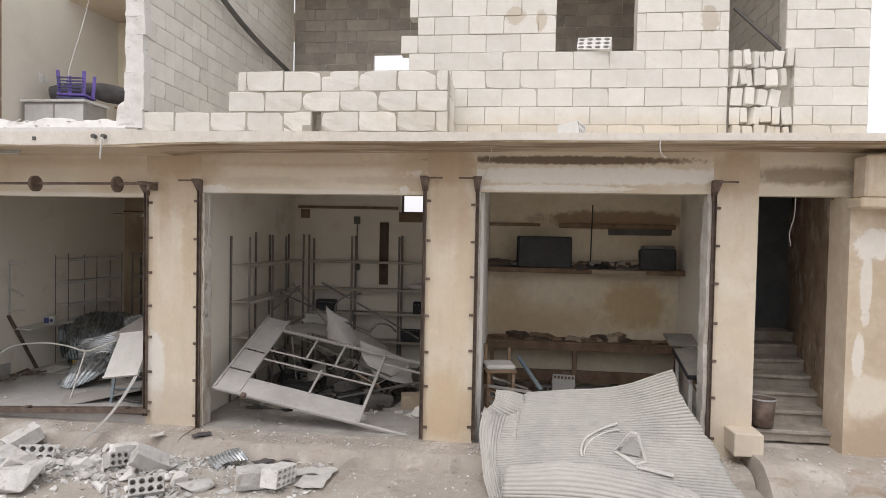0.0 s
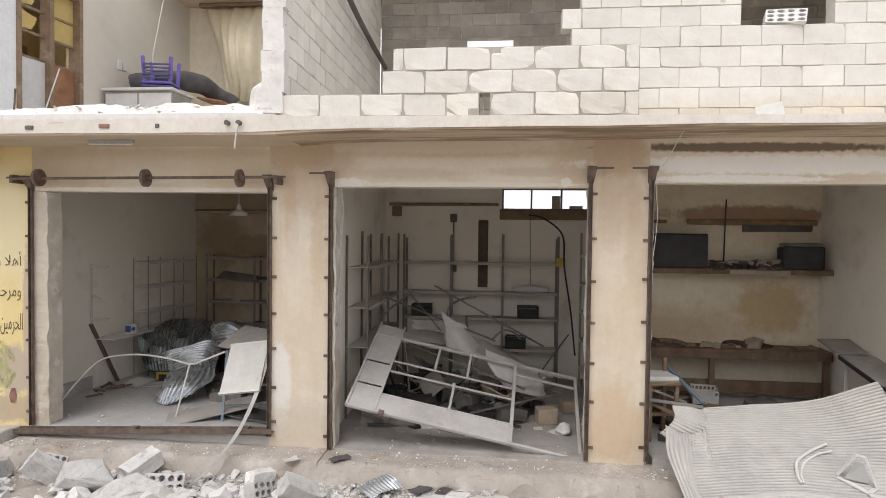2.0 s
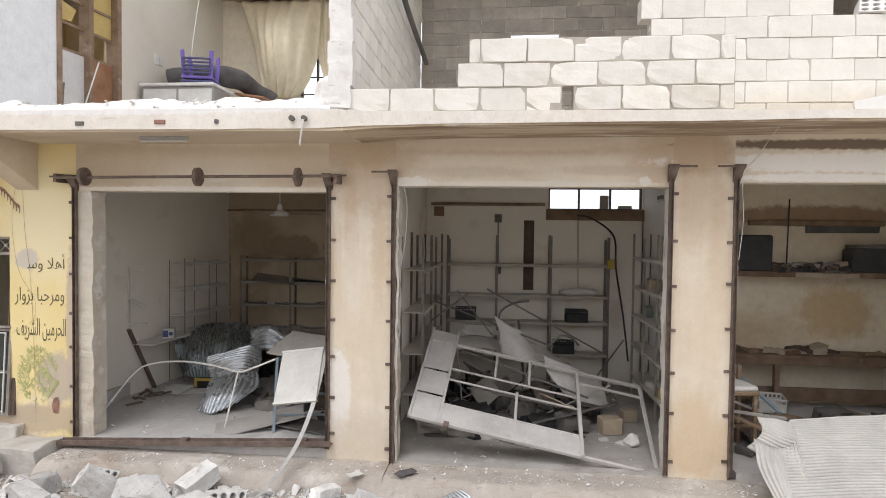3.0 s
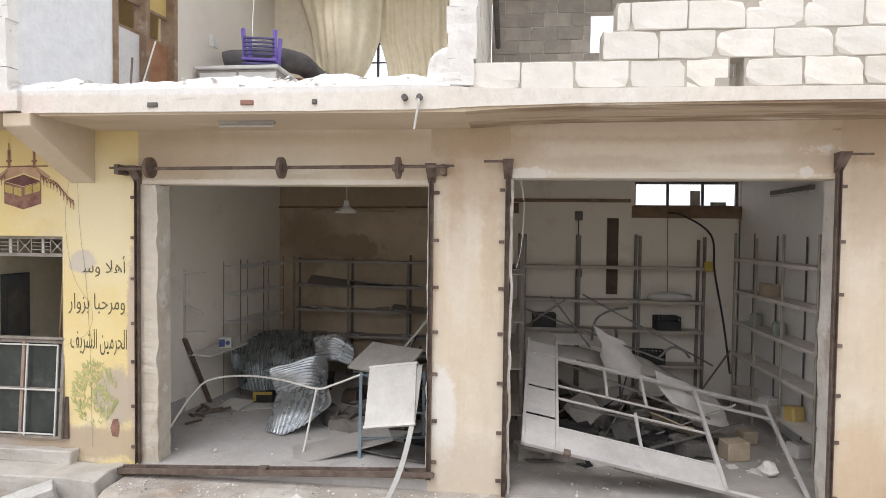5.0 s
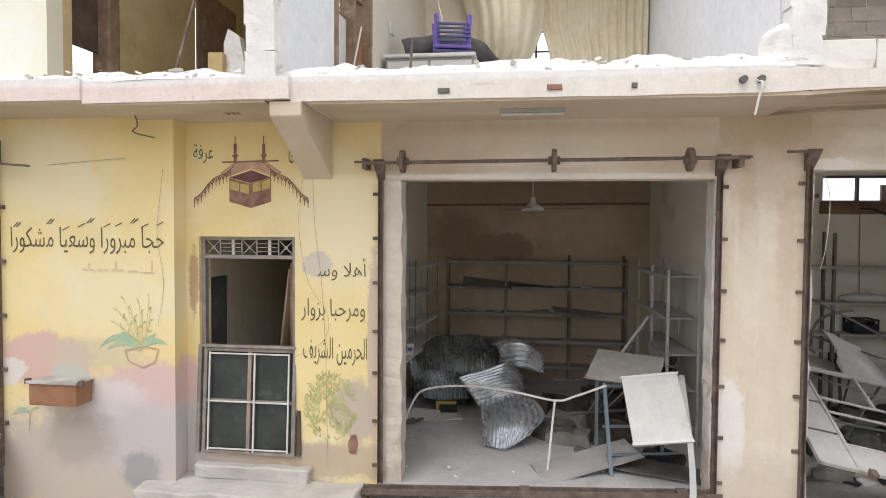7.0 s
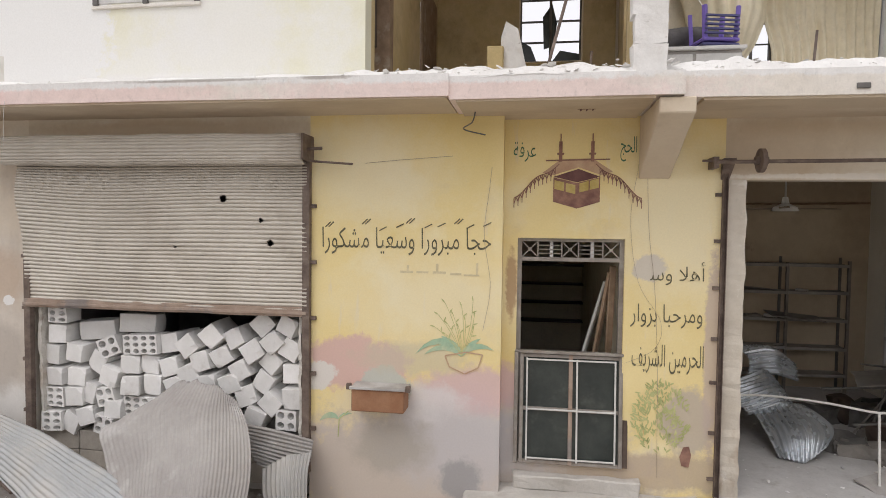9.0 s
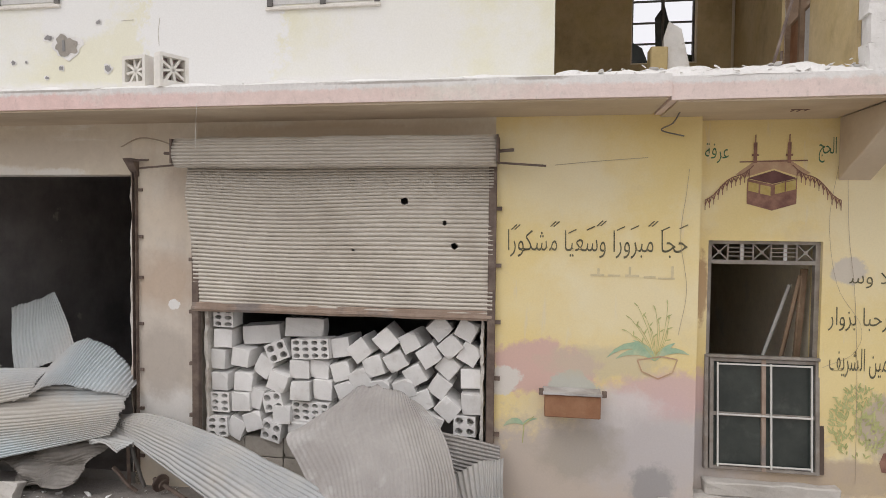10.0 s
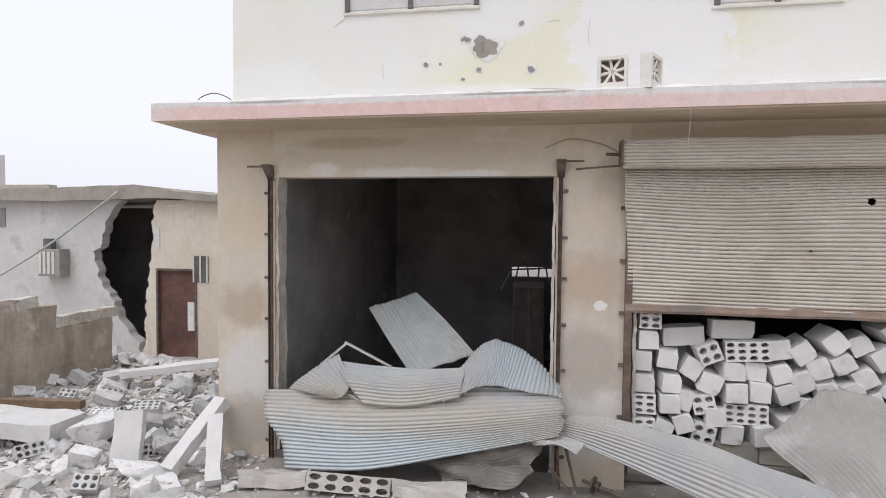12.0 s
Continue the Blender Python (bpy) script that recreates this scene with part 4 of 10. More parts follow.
# unseen roof, each piece sized for how bright the room below is
structure("roof", boxes((-17.6, -10.0, -0.1, 5.2, ROOF + 0.15, ROOF + 0.33), (-10.0, -3.46, 2.7, 5.2, ROOF + 0.15, ROOF + 0.33), (-10.0, -7.5, -0.1, 2.7, ROOF + 0.15, ROOF + 0.33),
                        (-3.45, 0.9, 2.7, 5.2, 7.2, 7.38), (0.9, 4.75, 0.2, 5.2, 7.2, 7.38)), M["soffit_tan"], "unseen flat roof slab, cut to set the light in the upper rooms", "ceiling")


# ---- concrete blocks ----
def block_mesh(name, seed, mat, lx=0.40, ly=0.19, lz=0.195, chip=0.004, edge=0.004, bite=0.0):
    bm = bmesh.new()
    box(bm, -lx / 2, lx / 2, -ly / 2, ly / 2, -lz / 2, lz / 2)
    bmesh.ops.bevel(bm, geom=list(bm.edges), offset=edge, segments=1, affect="EDGES")
    bmesh.ops.subdivide_edges(bm, edges=[e for e in bm.edges if e.calc_length() > 0.12], cuts=2, use_grid_fill=True)
    rough_up(bm, chip, seed, 11.0)
    rs = random.Random(seed + 50)
    for _ in range(3 if bite else 1):      # knocked corners
        c = Vector((rs.choice((-1, 1)) * lx / 2, rs.choice((-1, 1)) * ly / 2, rs.choice((-1, 1)) * lz / 2))
        r = rs.uniform(0.015, 0.032) + rs.random() * bite
        for v in bm.verts:
            d = (v.co - c).length
            if d < r:
                v.co -= c.normalized() * (r - d) * 0.7
    return mesh_of(name, bm, mat)


BLOCKS = [block_mesh("block", i, M["block"]) for i in range(9)]
CHIPPED = [block_mesh("block", i + 140, M["block"], chip=0.006, edge=0.008) for i in range(8)]
BROKEN = [block_mesh("block", i + 240, M["block"], chip=0.007, edge=0.005, bite=0.03) for i in range(10)]
GREYS = [block_mesh("grey_block", i + 10, M["grey_block"]) for i in range(4)]


def course_wall(name, origin, along, length, rows, z0, keep, label, meshes=None, core=M["joint"], thick=0.19, rise=0.21, pitch=0.41, loose=0.0):
    """A wall of single blocks laid in bond. keep(s, z): whether the wall stands there."""
    meshes = meshes or BLOCKS
    along = Vector(along).normalized()
    ang = math.atan2(along.y, along.x)
    bmc = bmesh.new()
    places = []
    for r in range(rows):
        s = -(r % 2) * pitch / 2
        while s < length:
            a, b = max(s, 0.0), min(s + pitch, length)
            # cut the block back to where the wall stands
            n = max(1, int(round((b - a) / 0.1)))
            ok = [keep(a + (k + 0.5) * (b - a) / n, z0 + (r + 0.5) * rise) for k in range(n)]
            k = 0
            while k < n:
                if ok[k]:
                    e = k
                    while e + 1 < n and ok[e + 1]:
                        e += 1
                    u, v = a + k * (b - a) / n, a + (e + 1) * (b - a) / n
                    if v - u > 0.07:
                        places.append((u, v, z0 + (r + 0.5) * rise))
                    k = e + 1
                else:
                    k += 1
            s += pitch
    for u, v, z in places:
        p0 = Vector(origin) + along * u
        box(bmc, 0, v - u, -thick * (0.36 if loose > 0.02 else 0.44), thick * (0.36 if loose > 0.02 else 0.44), z - rise / 2, z + rise / 2,
            Matrix.Translation((p0.x, p0.y, 0)) @ Matrix.Rotation(ang, 4, "Z"))
    wall = structure(name, bmc, core, label, "wall")
    for u, v, z in places:
        c = Vector(origin) + along * ((u + v) / 2)
        ob = new("block", meshes[rng.randrange(len(meshes))])
        ob.parent = wall
        turn = ang + (math.pi if rng.random() < 0.5 else 0)
        g = rng.uniform(0.3, 1.0) * loose
        ob.matrix_basis = Matrix.LocRotScale((c.x + rng.uniform(-.004, .004), c.y + rng.uniform(-.006, .006) * (1 + 60 * loose), z - g * 0.3),
                                             Euler((rng.uniform(-1, 1) * loose, rng.uniform(-.008, .008) * (1 + 60 * loose), turn + rng.uniform(-.01, .01) * (1 + 80 * loose))),
                                             ((v - u - 0.007 - g) / 0.40, thick / 0.19, (rise - 0.007 - g * 0.5) / 0.195))
    return wall


def wall_right(s, z):
    x = s - 0.62
    if x < -0.62 + 0.25 * (0.5 + noise.noise(Vector((0, 0, z * 3.1)))) + (0.2 if z < 4.5 else 0.0):
        return False
    if 3.20 < x < 3.88 and DECK < z < 4.64:
        return False
    if 1.24 < x < 2.17 and z > 4.60:
        return False
    if 3.2 < x < 3.83 and z > 4.64:
        return False
    return True


def parapet(s, z):
    x = -3.49 + s
    if z > 4.02:
        return x > -2.33
    if z > 3.81:
        return x > -2.47
    return not -1.485 < x < -1.37


# ---- bent corrugated sheet ----
def catmull(p, n):
    """n points along the control points p (k, 3) by a Catmull-Rom curve."""
    p = np.asarray(p, float)
    k = len(p)
    q = np.vstack([2 * p[0] - p[1], p, 2 * p[-1] - p[-2]])
    out = []
    for t in np.linspace(0, k - 1 - 1e-9, n):
        i, u = int(t), t - int(t)
        a, b, c, d = q[i], q[i + 1], q[i + 2], q[i + 3]
        out.append(0.5 * (2 * b + (c - a) * u + (2 * a - 5 * b + 4 * c - d) * u * u + (3 * b - a - 3 * c + d) * u ** 3))
    return np.array(out)


def sheet_mesh(name, rows, mat, pitch=0.038, amp=0.007, across="v", other=36, ragged=0.015, dent=0.012, seed=0, holes=(), flat=0.0, slats=False):
    """A bent sheet through a coarse grid of control points. across: the way in which the ribs follow one another."""
    rows = np.asarray(rows, float)
    if across == "u":
        rows = rows.transpose(1, 0, 2)
    length = np.mean([np.linalg.norm(np.diff(rows[:, j], axis=0), axis=1).sum() for j in range(rows.shape[1])])
    ribs = max(2, round(length / pitch))
    nv, nu = ribs * 8 + 1, other
    cols = np.array([catmull(rows[:, j], nv) for j in range(rows.shape[1])])
    g = np.array([catmull(cols[:, i], nu) for i in range(nv)])          # nv, nu, 3
    rs = np.random.RandomState(seed)
    for side, inner in ((0, 1), (-1, -2)):
        step = g[:, side] - g[:, inner]
        wob = np.interp(np.arange(nv), np.linspace(0, nv, max(4, ribs // 2)), rs.uniform(-1, 1, max(4, ribs // 2)))
        g[:, side] += step / np.maximum(1e-6, np.linalg.norm(step, axis=1))[:, None] * (wob * ragged)[:, None]
    du, dv = np.gradient(g, axis=1), np.gradient(g, axis=0)
    nrm = np.cross(du, dv)
    nrm /= np.maximum(1e-9, np.linalg.norm(nrm, axis=2))[..., None]
    wave = np.cos(np.linspace(0, ribs * 2 * np.pi, nv))[:, None] * np.ones((1, nu))
    if slats:       # rounded slats with sharp grooves between them
        wave = 1.0 - 2.0 * np.abs(np.sin(np.linspace(0, ribs * np.pi, nv)))[:, None] ** 0.62 * np.ones((1, nu))
    low = np.array([[noise.noise(Vector(g[i, j]) * 3.2 + Vector((seed, 0, 0))) for j in range(nu)] for i in range(0, nv, 8)])
    low = np.array([np.interp(np.arange(nv), np.arange(0, nv, 8), low[:, j]) for j in range(nu)]).T
    if flat:
        wave = wave * np.clip((np.abs(low) * 4) + (1 - flat), 0, 1)
    g = g + nrm * (amp * wave + dent * low)[..., None]
    faces = []
    for i in range(nv - 1):
        for j in range(nu - 1):
            c = (g[i, j] + g[i + 1, j + 1]) / 2
            if any((c[0] - hx) ** 2 + (c[2] - hz) ** 2 < hr * hr for hx, hz, hr in holes):
                continue
            faces.append((i * nu + j, i * nu + j + 1, (i + 1) * nu + j + 1, (i + 1) * nu + j))
    me = bpy.data.meshes.new(name)
    me.from_pydata([tuple(p) for p in g.reshape(-1, 3)], [], faces)
    me.materials.append(mat)
    for p in me.polygons:
        p.use_smooth = True
    return me


def sheet(name, rows, mat, parent, label="", **kw):
    ob = part(name, sheet_mesh(name, rows, mat, **kw), mat, parent, label)
    s = ob.modifiers.new("thickness", "SOLIDIFY")
    s.thickness = 0.003
    return ob


def tube(name, points, radius, mat, parent=None, label="", category="", closed=False, res=3):
    cu = bpy.data.curves.new(name, "CURVE")
    cu.dimensions, cu.bevel_depth, cu.bevel_resolution, cu.use_fill_caps = "3D", radius, res, True
    sp = cu.splines.new("POLY")
    pts = catmull(points, len(points) * 6) if len(points) > 2 else np.array(points, float)
    sp.points.add(len(pts) - 1)
    for q, p in zip(sp.points, pts):
        q.co = (*p, 1)
    sp.use_cyclic_u = closed
    cu.materials.append(mat)
    tmp = new("tmp", cu)
    me = bpy.data.meshes.new_from_object(tmp)
    bpy.data.objects.remove(tmp)
    me.name = name
    for p in me.polygons:
        p.use_smooth = True
    ob = new(name, me)
    ob.parent = parent
    return tagged(ob, label, category)


# ---- shutter rails on the jambs ----
def shutter_rail(x, y, z0, z1, side, label):
    """side: +1 where the opening lies at greater x."""
    t = thing("shutter_rail", (x, y, z0), label, "rail", "shutter rails beside the shop openings")
    h = z1 - z0
    bm = boxes((-0.017, 0.017, -0.008, 0.0, 0, h), (-0.021, -0.016, -0.045, 0.0, 0, h), (0.016, 0.021, -0.045, 0.0, 0, h))
    part("channel", soften(bm, 0.002), M["rust"], t)
    n = int(h / 0.42)
    for i in range(n):
        z = 0.16 + i * h / n + rng.uniform(-.03, .03)
        part("lug", boxes((-side * 0.026, -side * 0.075, -0.02, 0.0, z, z + 0.03)), M["rust"], t)
    bm = bmesh.new()
    v = [bm.verts.new(p) for p in ((-0.035, 0, h - 0.14), (0.035, 0, h - 0.14), (0.05, -0.13, h + 0.02), (-0.05, -0.13, h + 0.02),
                                   (-0.035, 0, h + 0.03), (0.035, 0, h + 0.03), (0.05, -0.13, h + 0.032), (-0.05, -0.13, h + 0.032))]
    for f in ((0, 1, 2, 3), (4, 7, 6, 5), (0, 4, 5, 1), (1, 5, 6, 2), (2, 6, 7, 3), (3, 7, 4, 0)):
        bm.faces.new([v[i] for i in f])
    bracket = part("bracket", bm, M["rust"], t)
    bm = bmesh.new()
    bar(bm, (-side * 0.02, -0.12, h + 0.01), (-side * 0.22, -0.12, h + 0.01), 0.022, sides=8)
    part("stub_shaft", bm, M["rust"], bracket)
    return t


for x, y, z0, z1, side, la in (
        (-6.80, 0.0, F1, 3.0, 1, "rusty steel shutter rail beside the yellow wall"),
        (-3.86, 0.0, F1, 3.02, -1, "rusty steel shutter rail with welded lugs"),
        (-3.15, 0.0, -0.06, 3.06, 1, "dark rusty shutter rail on the beige pier"),
        (-0.29, 0.0, -0.04, 3.12, -1, "rusty steel shutter rail with welded lugs"),
        (0.345, 0.0, -0.02, 3.12, 1, "rusty shutter rail with flaking plaster beside it"),
        (3.06, 0.0, 0.0, 3.10, -1, "rusty steel shutter rail near the stairs"),
        (-17.22, -0.2, -0.2, 3.02, 1, "rusty shutter rail on the corner pier"),
        (-14.09, -0.2, -0.1, 3.04, -1, "brown rusty shutter rail with lugs")):
    shutter_rail(x, y, z0, z1, side, la)
for x, side in ((-13.42, 1), (-10.50, -1)):
    t = thing("shutter_rail", (x, -0.2, 0.0), "brown painted rail holding the half-closed shutter", "rail", "shutter rails beside the shop openings")
    part("channel", soften(boxes((-0.035, 0.035, -0.06, 0, 0.1, 3.05)), 0.003), M["rust"], t)
    for i in range(5):
        z = 0.5 + i * 0.52
        part("lug", boxes((-side * 0.035, -side * 0.085, -0.03, 0.0, z, z + 0.035)), M["rust"], t)

# broken white plaster on the reveals
for i, (x0, x1, y0, y1, z0, z1) in enumerate((
        (-6.85, -6.61, 0.012, 0.24, F1, 2.86), (-3.895, -3.875, 0.012, 0.21, F1, 2.86), (-3.125, -3.10, 0.012, 0.21, F2, 2.93),
        (-0.295, -0.275, 0.012, 0.21, F2, 2.93), (0.335, 0.38, 0.012, 0.21, F3, 2.98), (3.00, 3.045, 0.012, 0.21, F3, 2.98),
        (-17.175, -17.14, -0.188, 0.01, F5, 2.92), (-14.165, -14.135, -0.188, 0.01, F5, 2.92), (-13.36, -13.33, -0.18, 0.01, 0.3, 1.6),
        (-10.6, -10.57, -0.18, 0.01, 0.3, 1.6))):
    bm = bmesh.new()
    box(bm, x0, x1, y0, y1, z0, z1)
    bmesh.ops.subdivide_edges(bm, edges=[e for e in bm.edges if abs(e.verts[0].co.z - e.verts[1].co.z) > 1], cuts=40, use_grid_fill=True)
    rough_up(bm, 0.016, i, 5.0)
    rough_up(bm, 0.012, i + 40, 17.0)
    structure("jamb_%d" % (i + 1), bm, M["jamb" if i else "jamb_tan"], "flaking whitish plaster on the opening's reveal" if i else "stained tan plaster flaking off the opening's reveal", "trim")

# ---- shutter shaft with spring drums over the first shop ----
shaft = thing("shutter_shaft", (-5.3, -0.17, 2.99), "rusty roller shaft with three spring drums", "shaft")
bm = bmesh.new()
bar(bm, (-1.62, 0, 0.005), (1.62, 0, 0.03), 0.032, sides=10)
part("rod", bm, M["rust"], shaft)
for dx in (-1.27, 0.04, 1.15):
    bm = bmesh.new()
    bar(bm, (dx - 0.018, 0, 0.015), (dx + 0.018, 0, 0.015), 0.20, sides=24)
    drum = part("spring_drum", bm, M["rust"], shaft)
    bm = bmesh.new()
    bar(bm, (dx - 0.05, 0, 0.015), (dx + 0.05, 0, 0.015), 0.07, sides=12)
    part("hub", bm, M["rust"], drum)
for x in (-1.62, 1.56):
    part("end_plate", boxes((x - 0.02, x + 0.02, 0, 0.17, -0.045, 0.05)), M["rust"], shaft)
# steel threshold
t = thing("steel_threshold", pose(-5.42, -0.06, 0.05, 0, -2.3, 0.6), "rusty steel channel lying along the shop threshold", "threshold")
part("channel", soften(boxes((-1.75, 1.62, -0.05, 0.05, 0, 0.012), (-1.75, 1.62, -0.052, -0.044, 0, 0.06), (-1.75, 1.62, 0.044, 0.052, 0, 0.06)), 0.003), M["rust"], t)
for dx in (-0.1, 1.25):
    part("lug", boxes((dx, dx + 0.09, -0.045, 0.045, 0.01, 0.07)), M["rust"], t)

# ---- half-closed roller shutter ----
shut = thing("roller_shutter", (-11.96, -0.24, 1.6), "half-closed dusty roller shutter with shot holes", "shutter")
x0, x1 = -1.50, 1.47
grid = [[(x0 - 0.02, -0.02, 1.42), (-0.6, 0, 1.42), (0.5, 0, 1.42), (x1, 0, 1.42)],
        [(x0 - 0.02, -0.06, 1.06), (-0.6, -0.03, 1.02), (0.5, 0, 1.05), (x1, 0, 1.05)],
        [(x0 + 0.02, -0.02, 0.55), (-0.6, -0.03, 0.52), (0.5, -0.01, 0.52), (x1, 0, 0.52)],
        [(x0 + 0.02, 0, 0.05), (-0.6, 0, 0.04), (0.5, 0, 0.02), (x1, 0, 0.02)]]
sheet("slat_curtain", grid, M["shutter"], shut, pitch=0.036, amp=0.0145, other=240, ragged=0.0, dent=0.016, seed=3, slats=True,
      holes=((0.645, 1.06, 0.034), (1.02, 0.86, 0.022), (1.116, 0.65, 0.030), (0.15, 0.60, 0.014)))
part("bottom_bar", worn(soften(boxes((x0, x1, -0.02, 0.02, -0.03, 0.06), (x0, x1, -0.035, -0.02, -0.01, 0.02)), 0.004), 0.012, 3, 3.0, 0.2), M["rust_bar"], shut, "rust-brown steel bottom bar")
prof = [(-0.13 - 0.10 * math.sin(a) ** 0.7, 1.505 + 0.13 * math.cos(a)) for a in np.linspace(0, math.pi, 9)]
grid = [[(x0 - 0.06, y, z), (-0.5, y, z), (0.5, y, z), (x1 + 0.03, y, z)] for y, z in prof]
sheet("roll_cover", grid, M["shutter"], shut, "ribbed cover of the rolled-up slats", pitch=0.030, amp=0.010, other=60, ragged=0.0, dent=0.012, seed=5, slats=True)
for sx in (x0 - 0.07, x1 + 0.04):
    plate = part("end_plate", boxes((sx - 0.008, sx + 0.008, -0.24, 0.03, 1.40, 1.63)), M["rust"], shut)
    s = 1 if sx > 0 else -1
    bm = bmesh.new()
    bar(bm, (sx, -0.12, 1.50), (sx + s * 0.14, -0.12, 1.51), 0.03, sides=8)
    bar(bm, (sx, -0.1, 1.40), (sx + s * 0.42, -0.1, 1.37), 0.02, sides=8)
    part("stub_shaft", bm, M["rust"], plate)

# ---- torn shutters lying about ----
torn = thing("torn_shutter", (0, 0, 0), "torn grey corrugated shutter crumpled across the burnt shop's opening", "shutter")
sheet("lower_panel", [[(-17.22, -.33, .60), (-16.2, -.36, .68), (-15.1, -.36, .78), (-14.06, -.33, .80)],
                      [(-17.18, -.50, .38), (-16.1, -.56, .40), (-15.1, -.56, .50), (-14.03, -.50, .64)],
                      [(-16.95, -.56, .12), (-16.1, -.62, .16), (-15.1, -.62, .32), (-14.03, -.58, .52)],
                      [(-16.87, -.62, -.14), (-16.0, -.66, -.06), (-15.1, -.66, .16), (-14.06, -.62, .42)]], M["galv"], torn, seed=1, ragged=0.03, pitch=0.037, amp=0.007)
sheet("folded_panel", [[(-16.42, -.22, .93), (-15.7, -.24, .90), (-15.0, -.24, .93)],
                       [(-16.30, -.42, .80), (-15.65, -.44, .78), (-15.02, -.42, .86)],
                       [(-16.05, -.52, .57), (-15.6, -.54, .58), (-15.05, -.52, .70)]], M["galv"], torn, seed=2, ragged=0.02, pitch=0.037, amp=0.006)
sheet("rolled_corner", [[(-16.98, -.30, .62), (-16.72, -.30, .83), (-16.42, -.22, 1.0)],
                        [(-16.68, -.46, .64), (-16.48, -.46, .74), (-16.32, -.32, .88)],
                        [(-16.34, -.52, .60), (-16.26, -.52, .64), (-16.18, -.42, .76)]], M["galv"], torn, seed=3, across="u")
sheet("right_flap", [[(-15.12, -.24, .90), (-14.80, -.12, 1.20), (-14.45, -.10, 1.12), (-14.08, -.20, .82)],
                     [(-15.15, -.44, .74), (-14.80, -.34, 1.0), (-14.50, -.32, .95), (-14.06, -.32, .78)],
                     [(-15.22, -.54, .64), (-14.85, -.48, .82), (-14.55, -.46, .80), (-14.05, -.42, .74)]], M["galv"], torn, seed=4, across="u")
sheet("upright_panel", [[(-16.36, .62, 1.40), (-15.98, .64, 1.52), (-15.76, .60, 1.61)],
                        [(-16.00, .25, 1.08), (-15.66, .30, 1.22), (-15.36, .32, 1.34)],
                        [(-15.66, -.05, .78), (-15.3, .0, .90), (-14.96, .02, 1.02)]], M["galv"], torn, seed=5, across="u", flat=0.8)
for a, b in (((-16.66, -.16, .86), (-16.40, -.04, 1.09)), ((-16.42, -.04, 1.10), (-15.90, 0, .84))):
    bm = bmesh.new()
    bar(bm, a, b, 0.035, 0.02)
    part("bent_edge_strip", bm, M["white_steel"], torn)
tube("torn_edge", [(-16.98, -.32, .60), (-16.7, -.34, .66), (-16.4, -.40, .68), (-16.1, -.5, .60)], 0.008, M["galv"], torn)

t = thing("twisted_sheet", (0, 0, 0), "crumpled sheet metal under the torn shutter, coloured dark for the shade there", "sheet metal")
# dark rack colour carries the shade below the torn shutter
sheet("crumpled_panel", [[(-15.5, -.20, .10), (-15.1, -.25, .20), (-14.7, -.15, .26), (-14.35, -.28, .40)],
                         [(-15.6, -.44, .02), (-15.2, -.36, .04), (-14.8, -.50, .16), (-14.25, -.42, .24)],
                         [(-15.3, -.36, -.10), (-15.0, -.62, -.02), (-14.65, -.46, .02), (-14.3, -.60, .10)],
                         [(-15.2, -.60, -.18), (-14.9, -.66, -.12), (-14.6, -.72, -.10), (-14.4, -.66, -.04)]], M["rack"], t, seed=8, dent=0.13, amp=0.003, ragged=0.06)
sheet("crumpled_strip", [[(-14.4, -.35, .55), (-14.1, -.45, .50), (-13.8, -.5, .42)], [(-14.5, -.5, .40), (-14.2, -.62, .36), (-13.85, -.66, .34)],
                         [(-14.3, -.6, .30), (-14.1, -.7, .36), (-13.9, -.75, .30)]], M["galv"], t, seed=9, dent=0.05)

t = thing("long_shutter_strip", (0, 0, 0), "long bent strip of grey corrugated shutter sloping to the ground", "sheet metal")
sheet("strip", [[(-14.17, -.34, .52), (-13.66, -.50, .60), (-12.73, -.74, .47), (-11.62, -1.05, .18), (-11.0, -1.2, -.05)],
                [(-14.15, -.44, .50), (-13.62, -.66, .50), (-12.70, -.96, .34), (-11.66, -1.3, .06), (-11.1, -1.45, -.12)],
                [(-14.12, -.46, .40), (-13.58, -.72, .28), (-12.75, -1.08, .08), (-11.9, -1.45, -.14), (-11.3, -1.6, -.2)]],
      M["galv"], t, seed=11, other=60, pitch=0.036, amp=0.006, dent=0.03)

tube("hem", [(-14.12, -.46, .40), (-13.58, -.72, .28), (-12.75, -1.08, .08), (-11.9, -1.45, -.14), (-11.3, -1.6, -.2)], 0.008, M["galv"], t)
t = thing("curved_shutter_plate", (0, 0, 0), "large curved plate of dusty corrugated shutter leaning on the blocks", "sheet metal")
sheet("plate", [[(-12.10, -.50, .62), (-11.70, -.36, .93), (-11.35, -.36, .90), (-11.10, -.42, .80)],
                [(-12.28, -.66, .52), (-11.75, -.62, .74), (-11.25, -.64, .76), (-10.86, -.66, .62)],
                [(-12.0, -.92, .30), (-11.5, -1.0, .46), (-11.05, -1.02, .50), (-10.74, -.86, .38)],
                [(-11.72, -1.2, .05), (-11.35, -1.32, .10), (-10.95, -1.30, .12), (-10.68, -1.1, .06)]], M["plate"], t, seed=12, across="u", other=60, pitch=0.036,
      amp=0.0025, dent=0.045, ragged=0.03)
t = thing("ribbed_sheet", (0, 0, 0), "small dark ribbed sheet bent beside the yellow wall", "sheet metal")
sheet("panel", [[(-11.15, -.28, .55), (-10.75, -.28, .50), (-10.40, -.30, .44)], [(-11.05, -.34, .38), (-10.70, -.36, .32), (-10.40, -.40, .30)],
                [(-10.90, -.36, .18), (-10.68, -.40, .14), (-10.45, -.44, .12)]], M["plate"], t, seed=13, amp=0.012)
